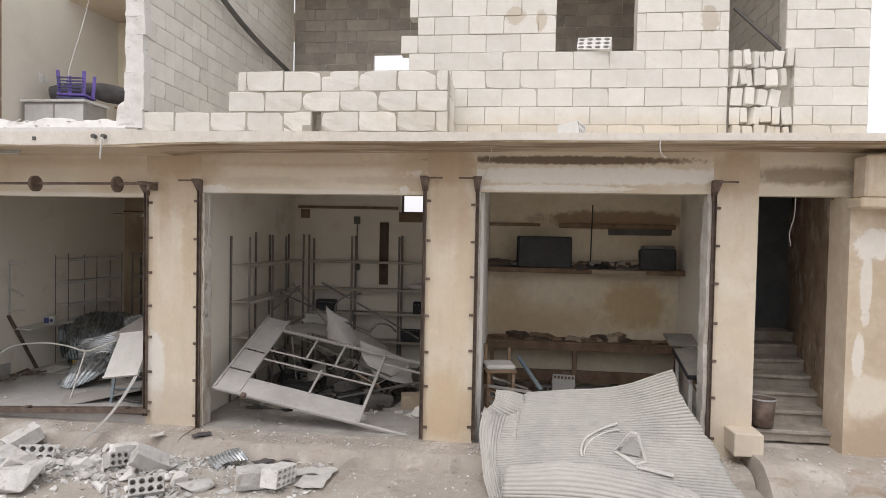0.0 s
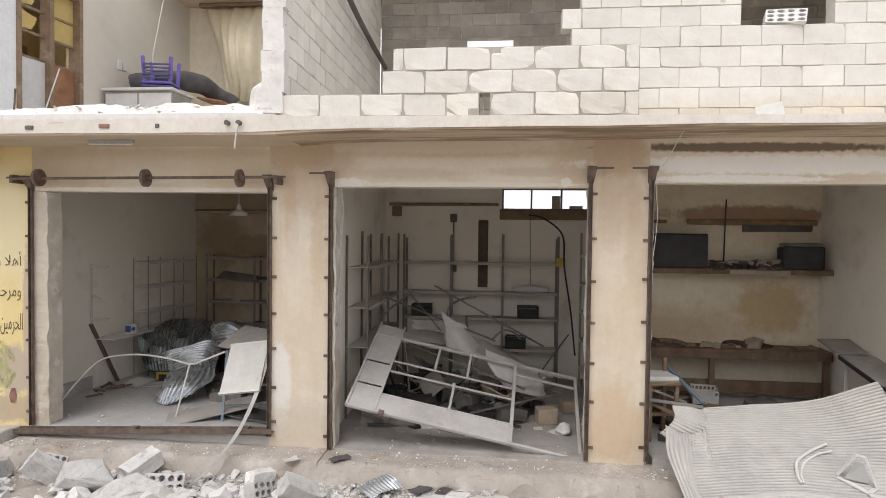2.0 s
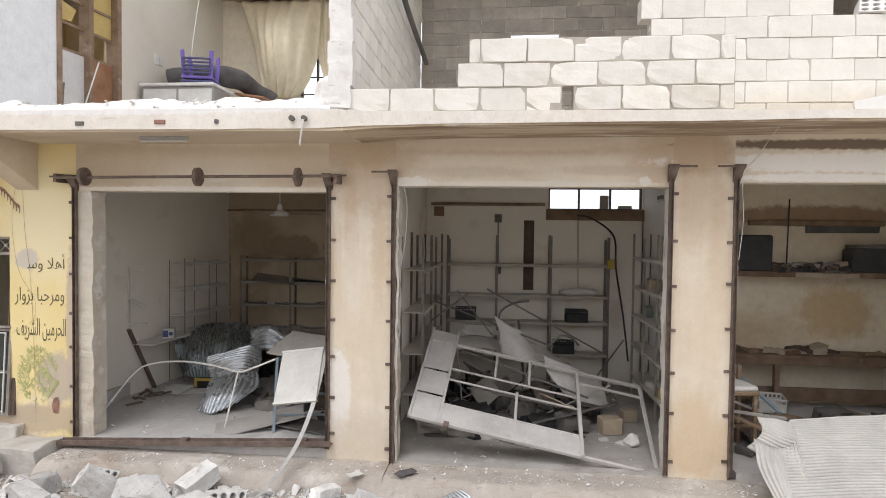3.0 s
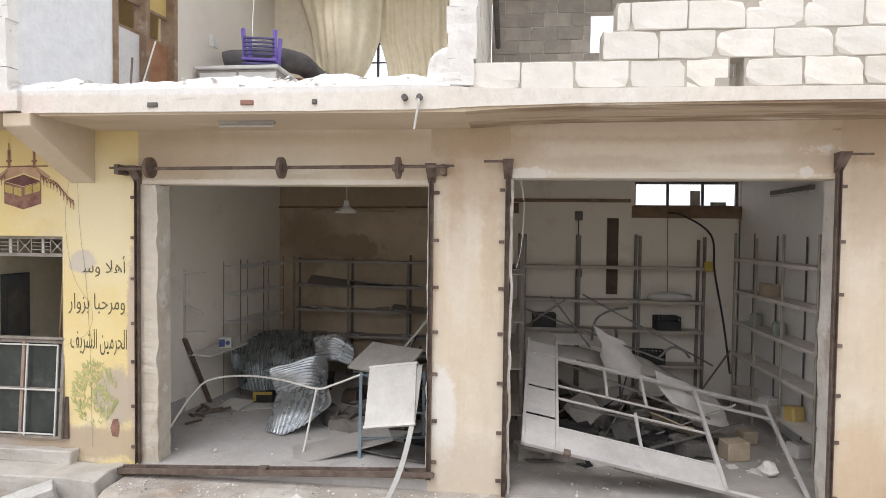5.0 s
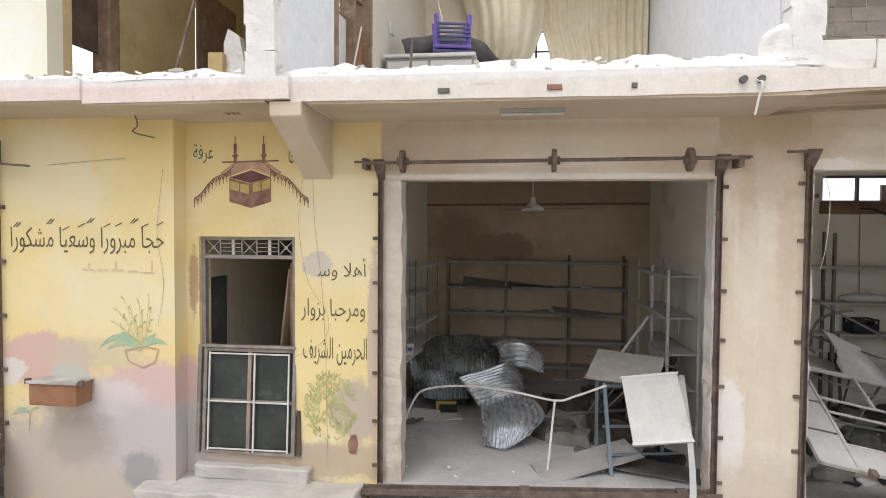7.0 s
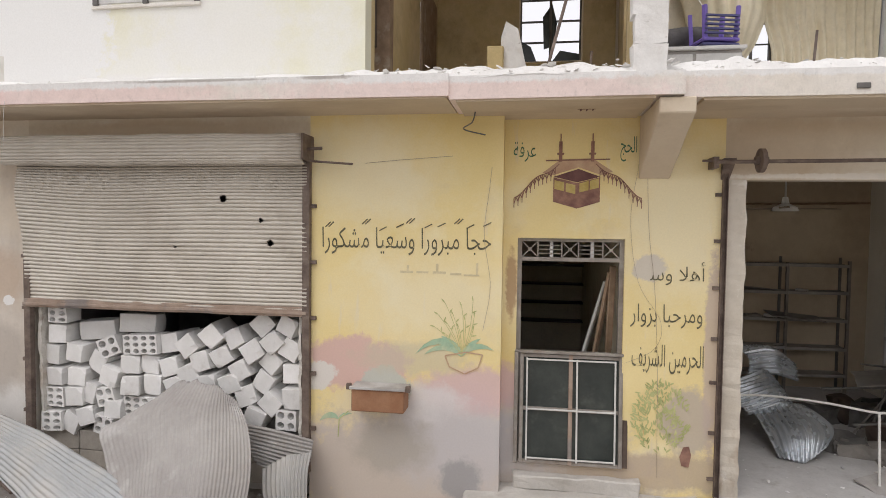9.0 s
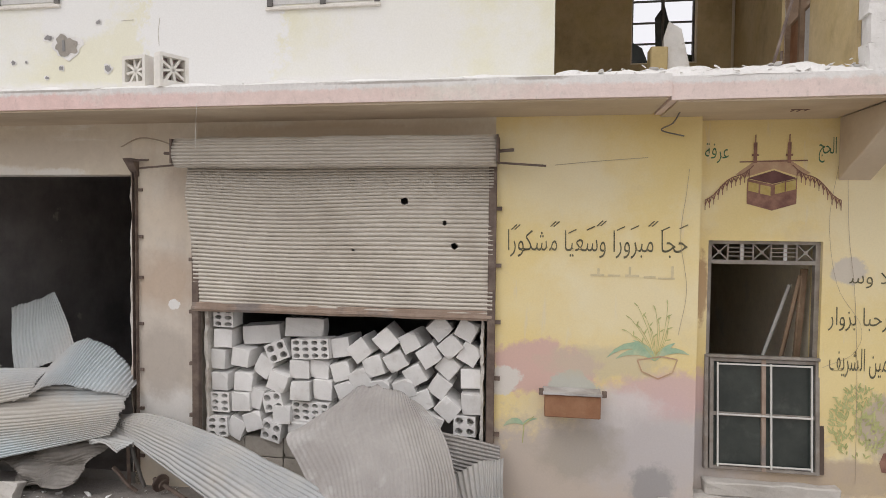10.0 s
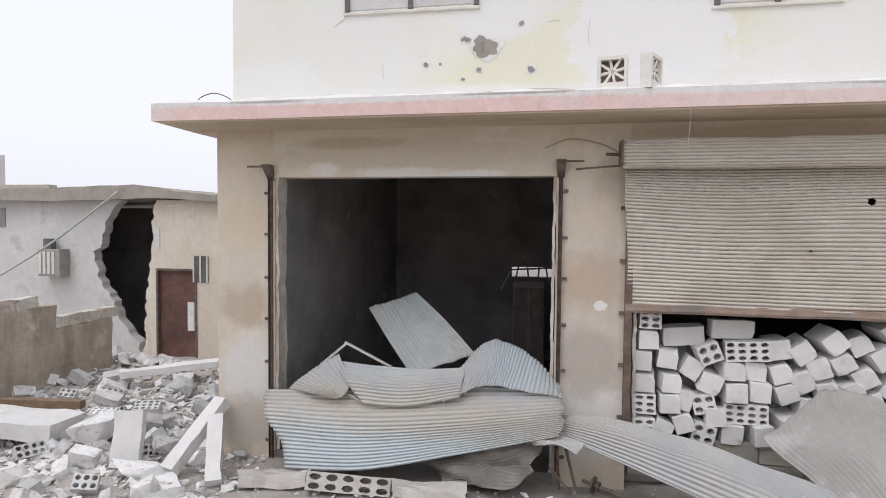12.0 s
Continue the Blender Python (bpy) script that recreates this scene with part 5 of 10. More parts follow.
sheet("folded_end", [[(-10.80, -.5, .22), (-10.55, -.5, .36), (-10.36, -.46, .40)], [(-10.72, -.66, .06), (-10.52, -.62, .16), (-10.36, -.56, .22)],
                     [(-10.62, -.72, -.14), (-10.48, -.68, -.1), (-10.34, -.62, -.08)]], M["galv"], t, seed=14, across="u", amp=0.01)

big = thing("fallen_shutter", (0, 0, 0), "large grey corrugated shutter fallen forward out of the shop", "shutter")
sheet("main_panel", [[(.97, .15, .54), (1.5, .1, .62), (2.05, .06, .70), (2.62, -.03, .94)],
                     [(.75, -.15, .40), (1.4, -.2, .46), (2.1, -.22, .49), (2.74, -.25, .64)],
                     [(.55, -.50, .18), (1.4, -.55, .28), (2.1, -.55, .29), (2.93, -.5, .28)],
                     [(.60, -.85, .0), (1.4, -.9, .10), (2.1, -.95, .10), (3.0, -.9, .06)],
                     [(.70, -1.1, -.16), (1.4, -1.2, -.1), (2.2, -1.25, -.12), (3.12, -1.25, -.16)]], M["shutter_pale"], big, seed=21, other=60, ragged=0.03, pitch=0.035, amp=0.011, slats=True)
sheet("curled_front", [[(.80, -.92, .0), (1.3, -1.0, .10), (1.9, -1.08, .10), (2.45, -1.2, .0)],
                       [(.74, -1.12, .10), (1.3, -1.2, .20), (1.9, -1.3, .19), (2.55, -1.4, .06)],
                       [(.70, -1.34, -.06), (1.3, -1.46, .02), (1.9, -1.52, .0), (2.6, -1.6, -.10)],
                       [(.74, -1.36, -.2), (1.3, -1.44, -.18), (1.9, -1.5, -.18), (2.6, -1.58, -.2)]], M["shutter_pale"], big, seed=22, pitch=0.035, amp=0.010, slats=True)
sheet("torn_flap", [[(.62, .02, .60), (.78, .0, .60), (.95, .02, .56)], [(.60, -.14, .52), (.76, -.2, .46), (.92, -.16, .40)],
                    [(.44, -.2, .36), (.56, -.26, .30), (.66, -.24, .26)]], M["shutter_pale"], big, seed=23)
sheet("crumpled_edge", [[(.48, -.25, .46), (.62, -.32, .42), (.78, -.22, .40), (.90, -.2, .44)], [(.45, -.45, .26), (.58, -.56, .28), (.70, -.50, .20), (.86, -.45, .27)],
                        [(.47, -.70, .10), (.58, -.78, .12), (.70, -.74, .04), (.84, -.70, .10)], [(.52, -.95, -.08), (.62, -1.0, -.04), (.72, -.98, -.12), (.84, -.96, -.06)],
                        [(.58, -1.12, -.22), (.68, -1.16, -.20), (.78, -1.14, -.24), (.88, -1.12, -.22)]], M["shutter_pale"], big, seed=24, across="u", dent=0.035, pitch=0.035, amp=0.007)
wf = thing("bent_white_frame", (0, 0, 0), "bent white metal frame lying on the fallen shutter", "frame")
tube("arm", [(1.53, -.86, .17), (1.53, -.78, .22), (1.60, -.62, .29), (1.80, -.49, .36), (1.96, -.42, .40)], 0.014, M["white_steel"], wf)
tube("arm", [(1.56, -.84, .17), (1.57, -.76, .21), (1.66, -.62, .27), (1.82, -.53, .33), (1.97, -.50, .36)], 0.010, M["white_steel"], wf)
for a, b, w in (((1.88, -.76, .23), (2.02, -.80, .44), 0.05), ((2.01, -.80, .44), (2.10, -.80, .42), 0.05), ((2.10, -.80, .42), (2.18, -.85, .16), 0.045), ((1.88, -.76, .22), (2.07, -.92, .14), 0.06), ((2.07, -.92, .14), (2.18, -.85, .16), 0.04)):
    bm = bmesh.new()
    bar(bm, a, b, w, 0.014)
    part("frame_bar", soften(bm, 0.002), M["white_steel"], wf)
bm = bmesh.new()
bar(bm, (2.06, -.93, .13), (2.42, -1.01, .085), 0.075, 0.02)
part("foot", soften(bm, 0.006), M["white_steel"], wf)
bm = bmesh.new()
bm.faces.new([bm.verts.new(p) for p in ((1.92, -.80, .22), (2.02, -.80, .38), (2.09, -.80, .36), (2.13, -.83, .19))])
web = part("web_plate", bm, M["galv"], wf)
web.modifiers.new("thickness", "SOLIDIFY").thickness = 0.004

# rusty roller end and scraps at the foot of the pier
t = thing("roller_end", pose(-13.74, -0.36, -0.13, 0, 8, -24), "rusty shutter roller end lying at the pier's foot", "roller")
bm = bmesh.new()
bar(bm, (-0.10, 0, 0.0), (0.42, 0.0, 0.0), 0.04, sides=10)
part("axle", bm, M["rust"], t)
for x, r in ((0.0, 0.085), (0.05, 0.05)):
    bm = bmesh.new()
    bar(bm, (x, 0, 0.0), (x + 0.02, 0, 0.0), 2 * r, sides=18)
    part("flange", bm, M["rust"], t)
for i, (a, b, w) in enumerate((((-14.0, -.42, .22), (-13.90, -.38, -.18), .04), ((-14.16, -.5, .05), (-13.94, -.44, -.20), .03))):
    bm = bmesh.new()
    bar(bm, a, b, w, 0.02)
    single("steel_scrap", worn(bm, 0.02, i, 5.0, 0.12), M["rust" if i else "dark_steel"], "twisted dark steel scrap at the pier's foot", "scrap")
bm = bmesh.new()
bar(bm, (-14.09, -0.36, 0.20), (-14.06, -0.38, -0.20), 0.03, 0.012)
single("steel_strut", bm, M["rust"], "short rusty strut standing below the torn shutter", "strut", "loose struts in the shops")


# ---- hollow concrete blocks ----
def hollow_mesh(name, seed, nx=4, nz=2, lx=0.40, ly=0.20, lz=0.195, mat=None):
    """A hollow block: a face with rows of oval holes that run into it (front is -y)."""
    bm = bmesh.new()
    cw, ch, deep = lx / nx, lz / nz, 0.13
    rx, rz = cw * 0.36, ch * 0.36
    outer = [(-1, -1), (0, -1), (1, -1), (1, 0), (1, 1), (0, 1), (-1, 1), (-1, 0)]
    for i in range(nx):
        for k in range(nz):
            cx, cz = -lx / 2 + (i + 0.5) * cw, -lz / 2 + (k + 0.5) * ch
            o = [bm.verts.new((cx + a * cw / 2, -ly / 2, cz + b * ch / 2)) for a, b in outer]
            h = [bm.verts.new((cx + math.cos(w) * rx, -ly / 2, cz + math.sin(w) * rz)) for w in [math.atan2(b, a) for a, b in outer]]
            d = [bm.verts.new((v.co.x, -ly / 2 + deep, v.co.z)) for v in h]
            for j in range(8):
                q = (j + 1) % 8
                bm.faces.new((o[j], o[q], h[q], h[j]))
                bm.faces.new((h[j], h[q], d[q], d[j]))
            bm.faces.new(d)
    bmesh.ops.remove_doubles(bm, verts=bm.verts, dist=0.0005)
    rim = [e for e in bm.edges if len(e.link_faces) == 1]
    r = bmesh.ops.extrude_edge_only(bm, edges=rim)
    nv = [v for v in r["geom"] if isinstance(v, bmesh.types.BMVert)]
    for v in nv:
        v.co.y = ly / 2
    bmesh.ops.holes_fill(bm, edges=[e for e in bm.edges if len(e.link_faces) == 1], sides=0)
    bmesh.ops.recalc_face_normals(bm, faces=bm.faces)
    rough_up(bm, 0.006, seed, 9.0)
    return mesh_of(name, bm, mat or M["fresh_block"])


HOLLOW = [hollow_mesh("hollow_block", i) for i in range(3)]
HOLLOW8 = [hollow_mesh("hollow_block", 5 + i, 4, 3) for i in range(2)]
HOLLOW_SHORT = [hollow_mesh("hollow_block", 15 + i, 2, 2 + i, 0.21, 0.20, 0.195) for i in range(2)]
SOLID = [block_mesh("block", 80 + i, M["fresh_block"], 0.40, 0.19, 0.19, 0.007, 0.006, 0.02) for i in range(6)]
ENDS = [block_mesh("block", 30 + i, M["fresh_block"], 0.185 + 0.008 * (i % 3), 0.38, 0.18 + 0.006 * (i % 4), 0.005, 0.004, 0.02) for i in range(9)]


def loose_block(me, m, label, group):
    ob = new("concrete_block", me)
    ob.matrix_basis = m
    return tagged(ob, label, "block", group)


STACK = "blocks stacked behind the shutter"
# kinds: e end-on, s lengthwise, h hollow, t twelve cells, q short hollow, u standing on end; then x, z, tilt
STACK_ROWS = (
    (("u", -13.19, 1.50, 0), ("e", -13.21, 1.28, 0), ("s", -12.85, 1.32, -5), ("s", -12.39, 1.40, 0)),
    (("e", -13.24, 1.07, 0), ("e", -13.00, 1.10, 7), ("q", -12.63, 1.17, -22), ("t", -12.27, 1.21, -3), ("e", -11.97, 1.23, -10)),
    (("e", -12.77, 1.0, 32), ("e", -12.60, 0.88, 22), ("e", -12.41, 1.0, 0), ("e", -12.19, 1.01, 2), ("e", -11.97, 1.0, -14)),
    (("e", -13.21, 0.86, 0), ("e", -12.99, 0.86, 3), ("e", -12.38, 0.79, 0), ("e", -12.15, 0.81, 4), ("e", -11.92, 0.81, -20)),
    (("h", -13.22, 0.64, 0), ("e", -12.99, 0.66, 0), ("e", -12.85, 0.69, 15), ("q", -12.66, 0.67, -12), ("t", -12.27, 0.59, -2), ("e", -12.55, 0.54, 0)),
    (("h", -13.24, 0.40, 0), ("e", -13.04, 0.38, 25), ("e", -12.86, 0.47, -20), ("q", -12.66, 0.38, 10), ("e", -12.40, 0.39, 2), ("e", -12.14, 0.40, -4)),
    (("e", -11.77, 1.22, -35), ("e", -11.52, 1.33, -42), ("e", -11.27, 1.31, -30), ("e", -11.01, 1.46, -40), ("e", -10.72, 1.46, 25), ("e", -10.88, 1.29, -44)),
    (("e", -11.63, 1.06, -22), ("e", -11.44, 1.13, -30), ("e", -11.10, 1.19, -33), ("e", -11.22, 1.0, -28), ("e", -10.71, 1.22, 30), ("e", -10.90, 1.08, 42)),
    (("e", -11.79, 0.93, -30), ("e", -11.55, 0.86, -12), ("e", -11.35, 0.86, -20), ("e", -10.99, 0.90, 36), ("e", -10.69, 0.98, 0)),
    (("e", -11.70, 0.68, 8), ("e", -11.17, 0.74, -22), ("e", -11.42, 0.64, 10), ("e", -11.08, 0.54, 20), ("e", -10.90, 0.70, 41), ("e", -10.68, 0.76, 0), ("h", -10.74, 0.54, 0)),
    (("e", -11.88, 0.50, -8), ("e", -11.62, 0.45, 4), ("e", -11.36, 0.42, -6)))
KINDS = {"e": (ENDS, "white concrete block stacked end-on in the doorway"), "s": (SOLID, "white concrete block laid lengthwise in the stack"),
         "h": (HOLLOW_SHORT, "short hollow white block showing its cells"), "t": (HOLLOW8, "hollow white concrete block with twelve cells"),
         "q": (HOLLOW_SHORT, "broken hollow white block tilted in the stack"), "u": (HOLLOW_SHORT, "hollow block standing upright on the stack")}
for row in STACK_ROWS:
    for kind, x, z, tilt in row:
        pool, la = KINDS[kind]
        deep = 0.07 if kind in "es" else -0.01
        if kind == "e" and abs(tilt) > 20:
            la = "white concrete block tipped on its edge in the slumped stack"
        m = pose(x, deep + rng.uniform(-0.03, 0.03) - 0.10 * max(0, 0.9 - z), z, rng.uniform(-4, 4), tilt + rng.uniform(-3, 3), rng.uniform(-8, 6))
        loose_block(pool[rng.randrange(len(pool))], m, la, STACK)
loose_block(hollow_mesh("hollow_block", 90, 4, 2, 0.36, 0.19, 0.19, M["kerb"]), pose(-11.70, -0.36, -0.02, -20, 0, 6), "dusty hollow block lying before the sill", "blocks before the stack")
# the sill below
course = thing("block_sill", (-11.95, -0.02, 0.0), "low course of dusty grey blocks under the stack", "sill")
for k in range(2):
    for i in range(7):
        x = -1.23 + i * 0.41
        ob = part("block", GREYS[rng.randrange(4)], None, course)
        ob.matrix_basis = pose(x, 0, k * 0.205, 0, 0, 0)
# plain dark box closing the gaps behind the stack
structure("fill", boxes((-13.36, -10.56, 0.16, 0.3, -0.2, 1.25)), M["soot"], "plain dark box behind the stacked blocks", "fill")


# ---- shelving ----
def slotted_rack(name, m, spans, depth, height, levels, label, mat, shelf_mat, group="shelving racks in the shops", skip=(), slots=False, post=0.02, rear=None):
    """A rack of angle uprights and thin shelves; x along the rack, y into the wall. rear: darker material that paints
    the shade on the back posts.
    """
    t = thing(name, m, label, "shelf rack", group)
    for i, x in enumerate(spans):
        for j, y in enumerate((0, depth)):
            h = height + rng.uniform(-0.04, 0.04)
            bm = boxes((x - post, x + post, y, y + 0.004, 0, h), (x - post, x - post + 0.004, y, y + post * 1.75, 0, h))
            if slots and j == 0:
                for k in range(int(h / 0.06)):
                    box(bm, x - 0.006, x + 0.006, y - 0.002, y, 0.04 + k * 0.06, 0.065 + k * 0.06)
            part("upright", bm, rear if rear and j else mat, t)
    for a, b in zip(spans, spans[1:]):
        for k, z in enumerate(levels):
            if (a, k) in skip:
                continue
            sag = rng.uniform(-0.012, 0.012)
            bm = boxes((a + 0.005, b - 0.005, 0, depth, z, z + 0.012), (a + 0.005, b - 0.005, -0.004, 0.0, z - 0.03, z + 0.013))
            bmesh.ops.rotate(bm, cent=((a + b) / 2, 0, z), matrix=Matrix.Rotation(sag, 3, "Y"), verts=bm.verts)
            part("shelf", bm, shelf_mat, t)
    return t


# ---- first shop ----
# back posts in dark steel: their shade is in the colour
slotted_rack("shelf_rack", Matrix.Translation((-6.62, 3.82, F1)), (0, 0.91, 1.89, 2.72), 0.27, 1.93, (0.25, 0.64, 1.06, 1.46, 1.86),
             "dusty grey steel rack along the shop's back wall", M["rack_brown"], M["grey_board"], rear=M["dark_steel"])
slotted_rack("shelf_rack", pose(-6.75, 3.69, F1, 0, 0, -96.3) @ Matrix.Scale(-1, 4, (0, 1, 0)), (0, 0.62, 1.25), 0.27, 1.90, (1.03, 1.44, 1.83),
             "deep white wall shelves on thin steel posts", M["rack"], M["white_steel"], post=0.008)
slotted_rack("shelf_rack", pose(-3.94, 2.85, F1, 0, 0, -90), (0, 0.78, 1.53), 0.32, 1.95, (0.2, 0.6, 1.0, 1.4, 1.85),
             "grey slotted-angle rack beside the shop opening", M["white_steel"], M["paint_grey"], slots=True)
rk = random.Random(12)
for z, n in ((1.072, 5), (1.472, 6), (0.652, 3)):
    for k in range(n):
        s = rk.uniform(0.05, 0.13)
        bm = boxes((-s, s, -s * 0.6, s * 0.6, 0, rk.uniform(0.01, 0.05)))
        bmesh.ops.subdivide_edges(bm, edges=bm.edges[:], cuts=1, use_grid_fill=True)
        single("paper_scrap", rough_up(bm, s * 0.15, k, 9.0), M[("white_board", "grey_board", "rack_brown")[k % 3]], "crumpled dusty scrap on the back rack's shelf", "scrap", "scraps on the racks",
               pose(-6.5 + 2.4 * rk.random(), 3.95, F1 + z, 0, 0, rk.uniform(-30, 30)))
# broken bracket shelf on the left wall
t = thing("bracket_shelf", pose(-7.25, 1.6, 1.0, 0, 0, -6.3), "broken white shelf bracket hanging on the wall", "bracket")
part("post", boxes((0.0, 0.02, -0.015, 0.015, 0.0, 0.90)), M["white_steel"], t)
for z, tl in ((0.86, -2), (0.47, 25), (0.09, -4)):
    bm = boxes((0.02, 0.31, -0.012, 0.012, -0.012, 0.012))
    bmesh.ops.transform(bm, matrix=pose(0, 0, z, 0, tl, 0), verts=bm.verts)
    part("arm", bm, M["white_steel"], t)
tube("wall_pipe", [(-7.0, 4.07, 2.80), (-5.2, 4.07, 2.81), (-3.54, 4.07, 2.83)], 0.016, M["wood"], None, "thin brown pipe running along the back wall", "pipe")
# leaning dark bar
bm = bmesh.new()
bar(bm, (-7.22, 1.56, 1.02), (-7.12, 2.02, F1 + 0.02), 0.06, 0.03)
single("leaning_bar", bm, M["rust"], "dark steel bar leaning on the wall shelf", "bar")
# bench shelf on the left wall
t = thing("wall_shelf", pose(-7.235, 1.66, 0.79, 1.2, 0, -6.3), "sagging white wall shelf with dust", "shelf")
part("board", soften(boxes((0.0, 0.36, 0.0, 1.75, -0.012, 0.012)), 0.003), M["white_steel"], t)
t = thing("small_carton", pose(-6.95, 2.12, 0.812, 0, 0, 20), "small blue and white carton on the wall shelf", "carton")
cbox = part("box", soften(boxes((-0.08, 0.08, -0.07, 0.07, 0, 0.14)), 0.003), M["white_steel"], t)
part("panel", boxes((-0.076, 0.0, -0.073, -0.070, 0.02, 0.12)), M["blue"], cbox, "dark blue printed panel")
bm = bmesh.new()
bmesh.ops.create_circle(bm, cap_ends=True, segments=14, radius=0.03, matrix=pose(0.035, -0.0725, 0.07, 90, 0, 0))
part("round_print", bm, M["blue"], cbox)
# hanging lamp
fan = thing("ceiling_fan", (-5.355, 2.415, 2.655), "white enamel ceiling fan hanging on a thin rod", "ceiling fan")
bm = bmesh.new()
bar(bm, (0, 0, 0.1), (0, 0, 0.745), 0.022, sides=6)
part("rod", bm, M["white_steel"], fan)
bm = bmesh.new()
bmesh.ops.create_cone(bm, cap_ends=True, segments=24, radius1=0.155, radius2=0.13, depth=0.05, matrix=Matrix.Translation((0, 0, 0.03)))
bmesh.ops.create_cone(bm, cap_ends=True, segments=24, radius1=0.12, radius2=0.045, depth=0.04, matrix=Matrix.Translation((0, 0, 0.077)))
bmesh.ops.create_cone(bm, cap_ends=True, segments=16, radius1=0.045, radius2=0.03, depth=0.08, matrix=Matrix.Translation((0, 0, 0.14)))
part("motor", bm, M["white_enamel"], fan)
for a in (8, 128, 248):
    bm = soften(boxes((0.14, 0.66, -0.055, 0.055, 0.036, 0.042)), 0.002)
    bmesh.ops.transform(bm, matrix=pose(0, 0, 0, 0, 0, a) @ pose(0, 0, 0, 7, 0, 0), verts=bm.verts)
    part("blade", bm, M["tan_board"], fan, "dusty thin fan blade")
# crumpled bright sheet
t = thing("crumpled_sheet", (0, 0, 0), "crumpled shiny corrugated sheet on the shop floor", "sheet metal")
# rear fold: same sheet, its shade put into the colour
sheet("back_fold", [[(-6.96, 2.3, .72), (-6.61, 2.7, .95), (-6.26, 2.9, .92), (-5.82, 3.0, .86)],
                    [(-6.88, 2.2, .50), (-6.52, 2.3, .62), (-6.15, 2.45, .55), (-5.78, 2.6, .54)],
                    [(-6.70, 2.1, .24), (-6.42, 2.15, .22), (-6.14, 2.25, .22), (-5.82, 2.4, .24)]], M["shaded_sheet"], t, seed=31, across="u", dent=0.07, pitch=0.06, amp=0.015)
sheet("front_fold", [[(-6.26, 1.9, .58), (-5.96, 2.0, .67), (-5.68, 2.1, .75), (-5.55, 2.2, .70)],
                     [(-6.13, 1.7, .50), (-5.87, 1.75, .58), (-5.64, 1.85, .62), (-5.46, 1.98, .52)],
                     [(-5.98, 1.55, .36), (-5.78, 1.55, .43), (-5.59, 1.60, .46), (-5.41, 1.75, .36)]], M["bright"], t, seed=32, dent=0.04, pitch=0.06, amp=0.016)
sheet("tongue", [[(-5.96, 1.6, .40), (-5.65, 1.58, .50), (-5.40, 1.7, .43)], [(-5.92, 1.25, .25), (-5.63, 1.14, .34), (-5.23, 1.35, .34)],
                 [(-5.90, 0.98, .10), (-5.67, 0.93, .09), (-5.38, 1.1, .20)]], M["bright"], t, seed=33, across="u", dent=0.04, pitch=0.06, amp=0.016)
sheet("upper_curl", [[(-5.90, 2.6, .86), (-5.59, 2.6, .97), (-5.26, 2.5, .84)], [(-5.76, 2.36, .84), (-5.47, 2.28, .93), (-5.20, 2.32, .78)],
                     [(-5.76, 2.3, .62), (-5.45, 2.2, .66), (-5.20, 2.25, .58)]], M["bright"], t, seed=34, dent=0.05, pitch=0.06, amp=0.012)
# dark crushed junk behind the sheet and the table
rj = random.Random(15)
for i in range(26):
    x, y = (rj.uniform(-5.3, -3.95), rj.uniform(0.95, 2.6)) if i < 18 else (rj.uniform(-6.7, -5.6), rj.uniform(2.5, 3.4))
    s = rj.uniform(0.06, 0.24)
    bm = boxes((-s, s, -s * rj.uniform(.3, .9), s * rj.uniform(.3, .9), 0, s * rj.uniform(.3, 1.5)))
    bmesh.ops.subdivide_edges(bm, edges=bm.edges[:], cuts=2, use_grid_fill=True)
    rough_up(bm, s * 0.4, i + 300, 5.0)
    single("debris_chunk", bm, M[("black", "dark_steel", "rack", "dark_steel", "dark_wood")[i % 5]], "dark crushed debris heaped behind the broken table", "debris", "debris in the shop",
           pose(x, y, F1 - 0.01, 0, 0, rj.uniform(0, 180)))
for i in range(7):
    a = Vector((rj.uniform(-5.1, -4.3), rj.uniform(1.3, 2.2), F1 + 0.02))
    b = a + Vector((rj.uniform(-.3, .8), rj.uniform(-.5, .4), rj.uniform(.3, 1.1)))
    bm = bmesh.new()
    bar(bm, a, b, 0.03, 0.02)
    single("steel_strut", bm, M["dark_steel" if i % 3 else "rack"], "bent steel strut standing in the shop debris", "strut", "loose struts in the shops")
# panels hanging loose from the back rack
for x, z, rx in ((-6.0, 1.52, 18), (-5.3, 1.50, -12), (-4.6, 1.10, 8)):
    single("loose_shelf", rough_up(boxes((-0.38, 0.38, -0.16, 0.16, -0.006, 0.006)), 0.015, int(x * 10), 3), M["rack"], "loose grey shelf slipped off the back rack", "shelf", "loose shelves", pose(x, 3.86, F1 + z, rx, 6, 4))
# bent pipe frame
t = thing("bent_pipe_frame", (0, 0, 0), "bent white steel pipe frame across the shop opening", "pipe frame")
tube("rail", [(-6.78, 0.12, 0.03), (-6.72, 0.42, 0.30), (-6.63, 0.80, 0.60), (-6.50, 0.95, 0.69), (-6.1, 0.98, 0.73), (-5.6, 0.80, 0.74), (-5.17, 0.62, 0.715),
              (-4.98, 0.60, 0.77), (-4.68, 0.58, 0.895)], 0.012, M["white_steel"], t)
tube("leg", [(-5.17, 0.62, 0.715), (-5.25, 0.42, F1)], 0.012, M["white_steel"], t)
# boards and table
tbl = thing("broken_table", (0, 0, 0), "broken table with a white board top hanging down", "table")
BU, BV = Vector((0.50, -0.04, 0.075)).normalized(), Vector((0.02, 0.39, 0.50))
BV = (BV - BU * BV.dot(BU)).normalized()
BN = BV.cross(BU)
